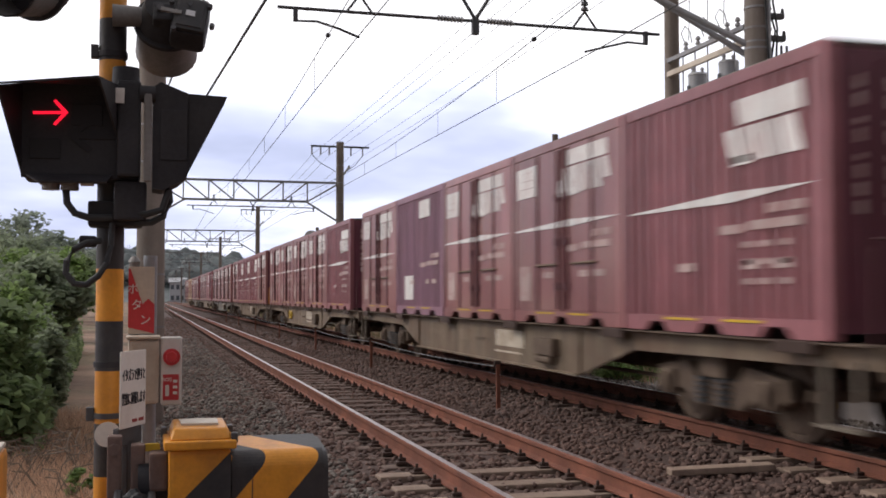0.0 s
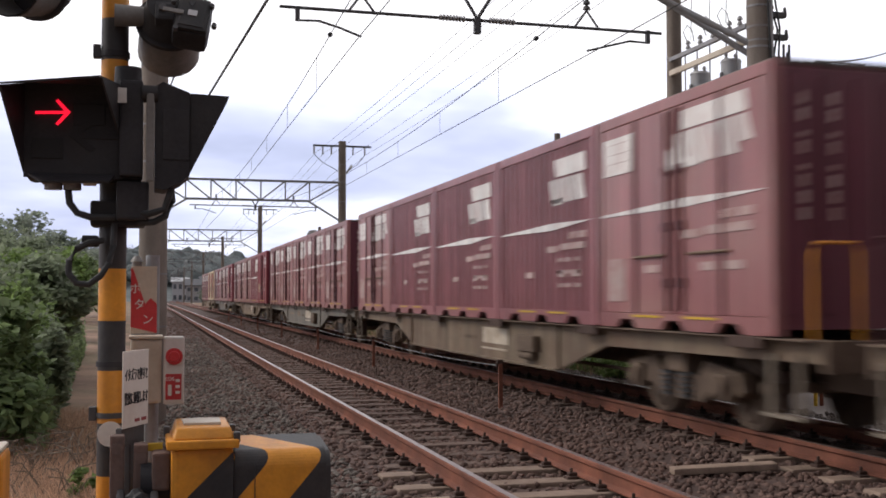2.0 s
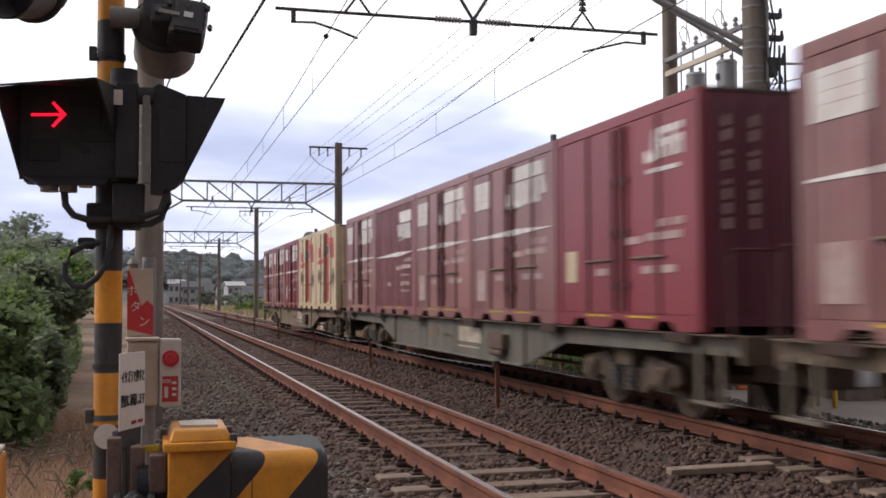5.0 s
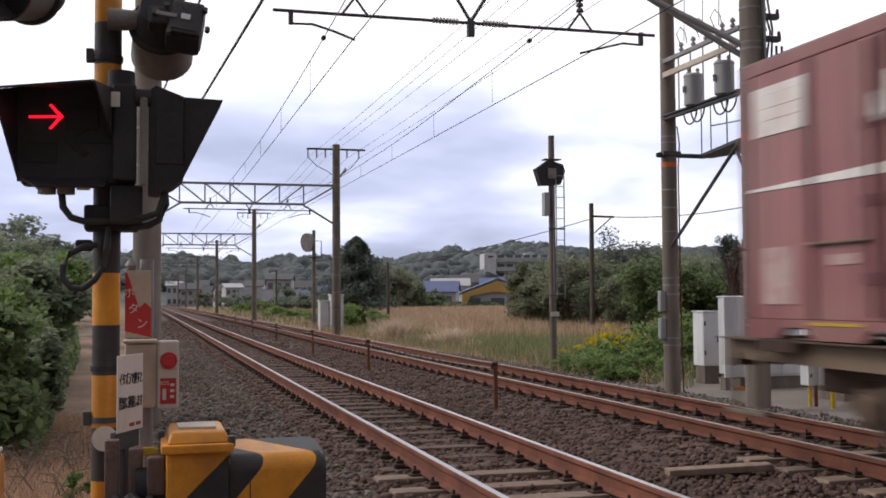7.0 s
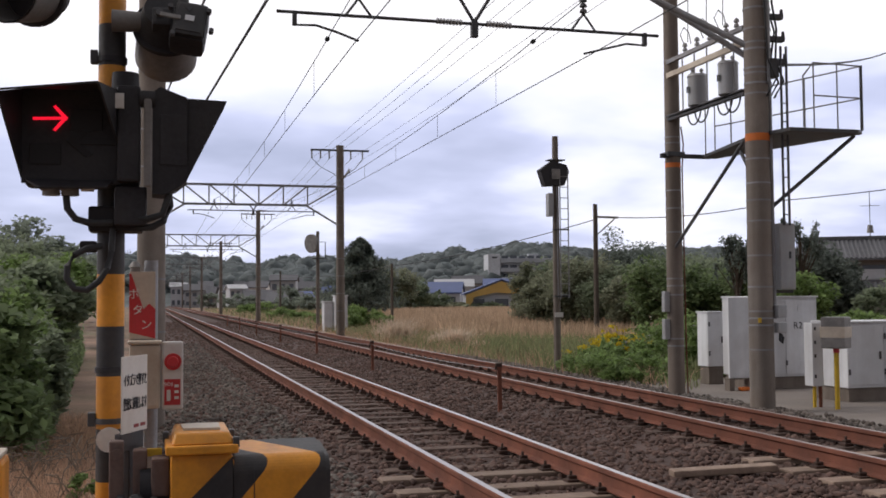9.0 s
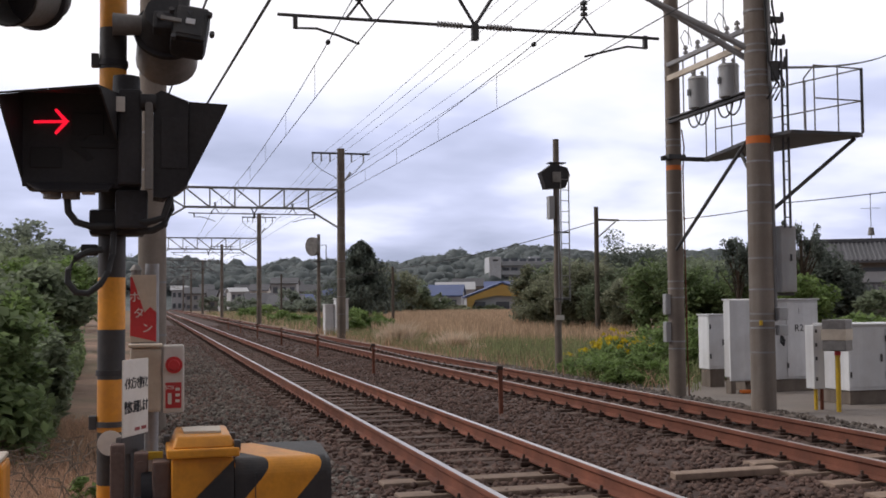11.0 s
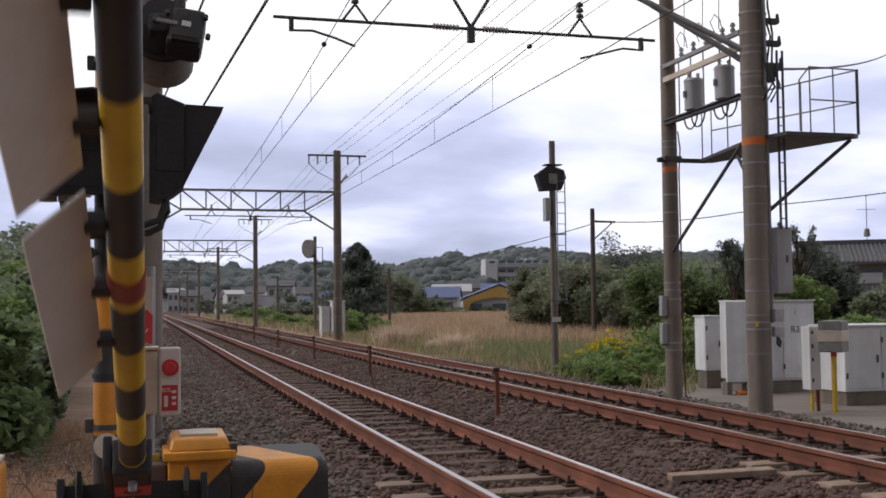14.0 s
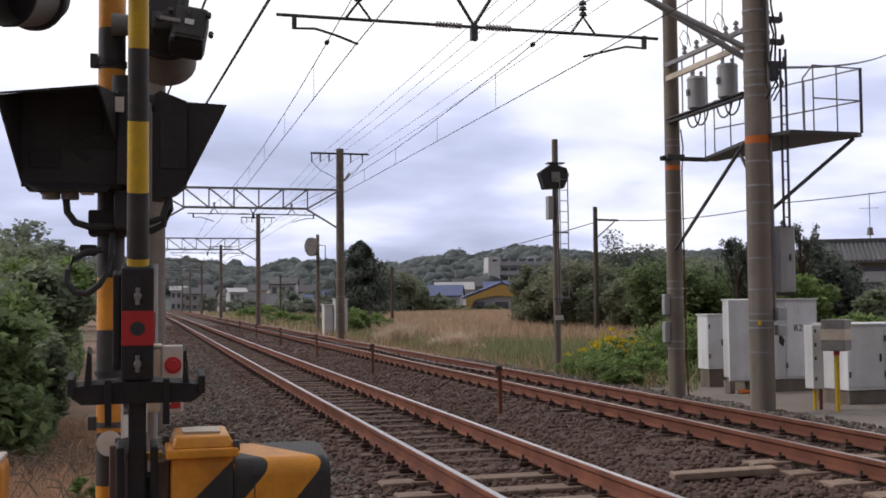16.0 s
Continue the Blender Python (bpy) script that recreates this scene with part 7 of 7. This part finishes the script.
# ---- far buildings ----
def house(name, b, d, w, depth, eave, ridge, wall, roof, label, turn=0.0, rows=1, cols=3, base=-0.6, category="house", gable_front=False):
    X, Y = polar(b, d)
    h = thing(name, label, category, pose(X, Y, base, 0, 0, -b + turn), "far houses")
    part("wall", box(bmesh.new(), -w / 2, w / 2, 0, depth, 0, eave, 0.02), M[wall], h)
    o = 0.35
    if gable_front:
        part("gable", prism(bmesh.new(), [(-w / 2, eave), (w / 2, eave), (0, ridge)], 1, 0.02, depth - 0.02), M[wall], h)
        for s in (-1, 1):
            part("roof_slope", prism(bmesh.new(), [(s * (w / 2 + o), eave - 0.12), (0, ridge + 0.02), (0, ridge + 0.22), (s * (w / 2 + o), eave + 0.1)], 1, -0.4, depth + 0.4), M[roof], h)
    else:
        part("gable", prism(bmesh.new(), [(0.02, eave), (depth - 0.02, eave), (depth / 2, ridge)], 0, -w / 2, w / 2), M[wall], h)
        for y0, s in ((0, -1), (depth, 1)):
            part("roof_slope", prism(bmesh.new(), [(y0 + s * o, eave - 0.12), (depth / 2, ridge + 0.02), (depth / 2, ridge + 0.22), (y0 + s * o, eave + 0.1)], 0, -w / 2 - o, w / 2 + o), M[roof], h)
    for r in range(rows):
        for c in range(cols):
            x = -w / 2 + w * (c + 0.5) / cols
            z = eave * (r + 0.35) / rows
            win = part("window", box(bmesh.new(), x - w / cols * 0.28, x + w / cols * 0.28, -0.06, -0.002, z, z + eave / rows * 0.42), M["window"], h)
            part("sill", box(bmesh.new(), x - w / cols * 0.31, x + w / cols * 0.31, -0.12, -0.061, z - 0.12, z - 0.02), M["pale_wall"], win)
    return h


house("warehouse", 18.4, 176, 11.6, 14, 3.5, 5.7, "grey_wall", "roof_blue", "grey shed with an ochre gable and blue roof", 4, 1, 3, base=-1.4, category="warehouse", gable_front=True)
X, Y = polar(18.4, 175.6)
gab = single("ochre_gable", prism(bmesh.new(), [(-5.8, 3.35), (-5.8, 1.4), (-5.1, 1.4), (-4.4, 3.0), (-1.0, 3.7), (2.6, 3.5), (4.2, 2.5), (5.8, 2.6), (5.8, 3.35), (0, 5.55)], 1, -0.12, -0.05), M["ochre_wall"], "ochre painted gable panel on the grey shed", "gable", pose(X, Y, -1.4, 0, 0, -14.4))
house("blue_roof_house", 14.6, 196, 11, 9, 3.0, 4.9, "pale_wall", "roof_blue", "low house with a blue sheet roof", -6)
house("blue_roof_house", 18.8, 205, 9, 9, 3.6, 5.6, "grey_wall", "roof_blue", "low house with a blue sheet roof", 3)
house("white_house", 15.9, 230, 8, 8, 4.5, 6.0, "pale_wall", "pale_wall", "pale house with a flat light roof", 0)
ap = thing("apartment_block", "pale five-storey apartment block with balconies and a white stair tower", "apartment block", pose(*polar(19.6, 330), -0.6, 0, 0, -10))
part("wall", box(bmesh.new(), -7.5, 9, 0, 10, 0, 14.5, 0.05), M["pale_wall"], ap)
part("stair_tower", box(bmesh.new(), -11.2, -7.52, -1.5, 9, 0, 15.4, 0.05), M["cabinet"], ap, "white stair tower")
part("tower_sign", box(bmesh.new(), -10.0, -8.4, -1.62, -1.51, 14.1, 14.6), M["ink"], ap)
for r in range(5):
    part("balcony", box(bmesh.new(), -7.4, 9, -1.4, -0.02, 1.6 + r * 2.8, 2.7 + r * 2.8, 0.03), M["pale_wall"], ap)
    for c in range(6):
        part("window", box(bmesh.new(), -6.9 + c * 2.65, -4.9 + c * 2.65, -0.08, -0.005, 2.9 + r * 2.8, 3.75 + r * 2.8), M["window"], ap)
part("roof_tank", box(bmesh.new(), 2, 5, 3, 6, 14.52, 15.6, 0.05), M["grey_wall"], ap)
for b, d, w, dep, e_, r_, wl, rf, t_ in ((4.6, 215, 3.2, 6, 4.2, 4.9, "pale_wall", "pale_wall", 8), (5.7, 196, 4.6, 6, 1.9, 3.6, "pale_wall", "roof_tile", 6), (6.9, 188, 5.6, 7, 1.5, 3.2, "house_wall", "roof_tile", -8), (7.9, 192, 4.2, 6, 1.8, 3.3, "pale_wall", "roof_blue", 12), (4.2, 250, 3.6, 5, 3.6, 5.2, "pale_wall", "roof_tile", 14), (5.6, 262, 4.2, 5, 5.0, 6.4, "label_white", "roof_tile", -10), (7.6, 272, 4.0, 5, 5.5, 7.2, "pale_wall", "roof_tile", 20), (9.4, 250, 4.4, 5, 3.4, 5.0, "pale_wall", "roof_blue", -12), (3.0, 296, 3.4, 5, 5.6, 7.0, "label_white", "roof_tile", 9),
                                         (6.9, 240, 5.5, 7, 6.2, 7.4, "pale_wall", "roof_tile", -5), (3.6, 260, 5, 6, 3.0, 5.0, "house_wall", "roof_tile", 5), (2.4, 280, 5, 6, 4.5, 6, "pale_wall", "roof_tile", 0),
                                         (1.6, 285, 4, 6, 5.5, 6.5, "pale_wall", "pale_wall", 0), (5.0, 280, 5, 6, 4.2, 6.6, "house_wall", "roof_tile", 8), (8.2, 260, 6, 6, 4.6, 6.2, "house_wall", "roof_tile", 0),
                                         (13.0, 285, 7, 6, 4.0, 6.0, "pale_wall", "roof_blue", 0), (12.2, 300, 6, 6, 7.0, 8.5, "pale_wall", "roof_tile", 8), (16.6, 290, 8, 6, 6.0, 8, "house_wall", "roof_tile", 0)):
    house("village_house", b, d, w, dep, e_, r_, wl, rf, "small far village house with a pitched roof", t_, 1 if e_ < 4 else 2, 3)
for b in (1.4, 2.6, 3.1, 3.9, 4.6, 5.2, 5.5, 6.2, 6.5, 7.3, 7.5, 8.2, 8.6, 9.0, 4.2):
    X, Y = polar(b, rng.uniform(150, 250))
    if X > 10.2:
        tree("village_tree", X, Y, -0.5, rng.uniform(2.0, 4.2), rng.uniform(3.4, 5.5), 0.26, 1500, M["leaf_rise"], "green tree among the far houses", 24, 0.15, 0.1, "village trees")

# the tiled house behind the cabinets
hs = thing("tiled_house", "old dark two-storey house with grey tiled roofs", "house", pose(*polar(36.9, 86), -1.9, 0, 0, -31))
part("upper_wall", box(bmesh.new(), -4.2, 8, 0.4, 8, 3.2, 6.0, 0.02), M["house_wall"], hs)
part("lower_wall", box(bmesh.new(), -3.0, 9, -0.6, 8, 0, 3.19, 0.02), M["house_wall"], hs)


def tiled_slope(x0, x1, y_eave, z_eave, y_ridge, z_ridge, parent):
    part("roof_base", prism(bmesh.new(), [(y_eave, z_eave - 0.15), (y_ridge, z_ridge - 0.15), (y_ridge, z_ridge), (y_eave, z_eave)], 0, x0, x1), M["roof_tile"], parent)
    n = int((x1 - x0) / 0.32)
    for k in range(n):
        x = x0 + (k + 0.5) * (x1 - x0) / n
        bm = rod(bmesh.new(), (x, y_eave, z_eave + 0.02), (x, y_ridge, z_ridge + 0.02), 0.085, seg=6)
        part("roof_tile", bm, M["roof_tile"], parent)


rf1 = part("main_roof", box(bmesh.new(), -4.8, 8.6, 3.6, 4.4, 7.55, 7.85, 0.05), M["roof_tile"], hs)
tiled_slope(-4.8, 8.6, -0.4, 6.0, 3.9, 7.6, rf1)
part("back_slope", prism(bmesh.new(), [(8.6, 5.9), (4.1, 7.55), (4.1, 7.4), (8.6, 5.75)], 0, -4.8, 8.6), M["roof_tile"], rf1)
rf2 = part("lower_roof", box(bmesh.new(), -0.6, 9.6, -0.5, -0.35, 4.25, 4.4, 0.02), M["roof_tile"], hs)
tiled_slope(-0.6, 9.6, -2.2, 3.2, -0.45, 4.2, rf2)
for x in (-2.8, 0.2, 3.2):
    w_ = part("window", box(bmesh.new(), x - 0.8, x + 0.8, 0.33, 0.398, 4.5, 5.5), M["window"], hs)
    part("frame", box(bmesh.new(), x - 0.9, x + 0.9, 0.30, 0.329, 4.4, 4.48), M["pale_wall"], w_)
part("white_panel", box(bmesh.new(), -0.9, 1.0, 0.2, 0.32, 4.45, 5.2), M["pale_wall"], hs)
an = part("antenna_mast", rod(bmesh.new(), (0.4, 4.0, 7.8), (0.4, 4.0, 11.4), 0.03, seg=6), M["steel_dark"], hs)
part("antenna_ball", rod(bmesh.new(), (0.4, 4.0, 8.1), (0.4, 4.0, 8.7), 0.26, 0.18, 12), M["grey_metal"], an, smooth=True)
part("antenna_bar", rod(bmesh.new(), (-0.3, 4.0, 10.2), (1.1, 4.0, 10.2), 0.02, seg=5), M["steel_dark"], an)


# ---- what moves ----
def motions():
    for ob, (x, y, z) in train_obs:
        walk(ob, [(t, pose(x, y - SPEED * t, z)) for t in (0, 2, 4, 6, 8, 12, 16)])
    walk(arm, [(t, pose(*PIV, -a)) for t, a in ARM_TURN])
    # the arrow turns and sinks into its housing in place of going dark
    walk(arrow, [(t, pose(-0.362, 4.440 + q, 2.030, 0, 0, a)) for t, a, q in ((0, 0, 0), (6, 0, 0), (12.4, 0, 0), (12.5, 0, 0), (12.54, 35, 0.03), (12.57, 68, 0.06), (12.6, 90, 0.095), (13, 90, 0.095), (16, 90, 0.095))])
    turn = SPEED / 0.43
    for ob, (x, y, z) in wheel_obs:
        walk(ob, [(k / FPS, pose(x, y, z, math.degrees(turn * k / FPS) % 360)) for k in range(0, 481)])


motions()
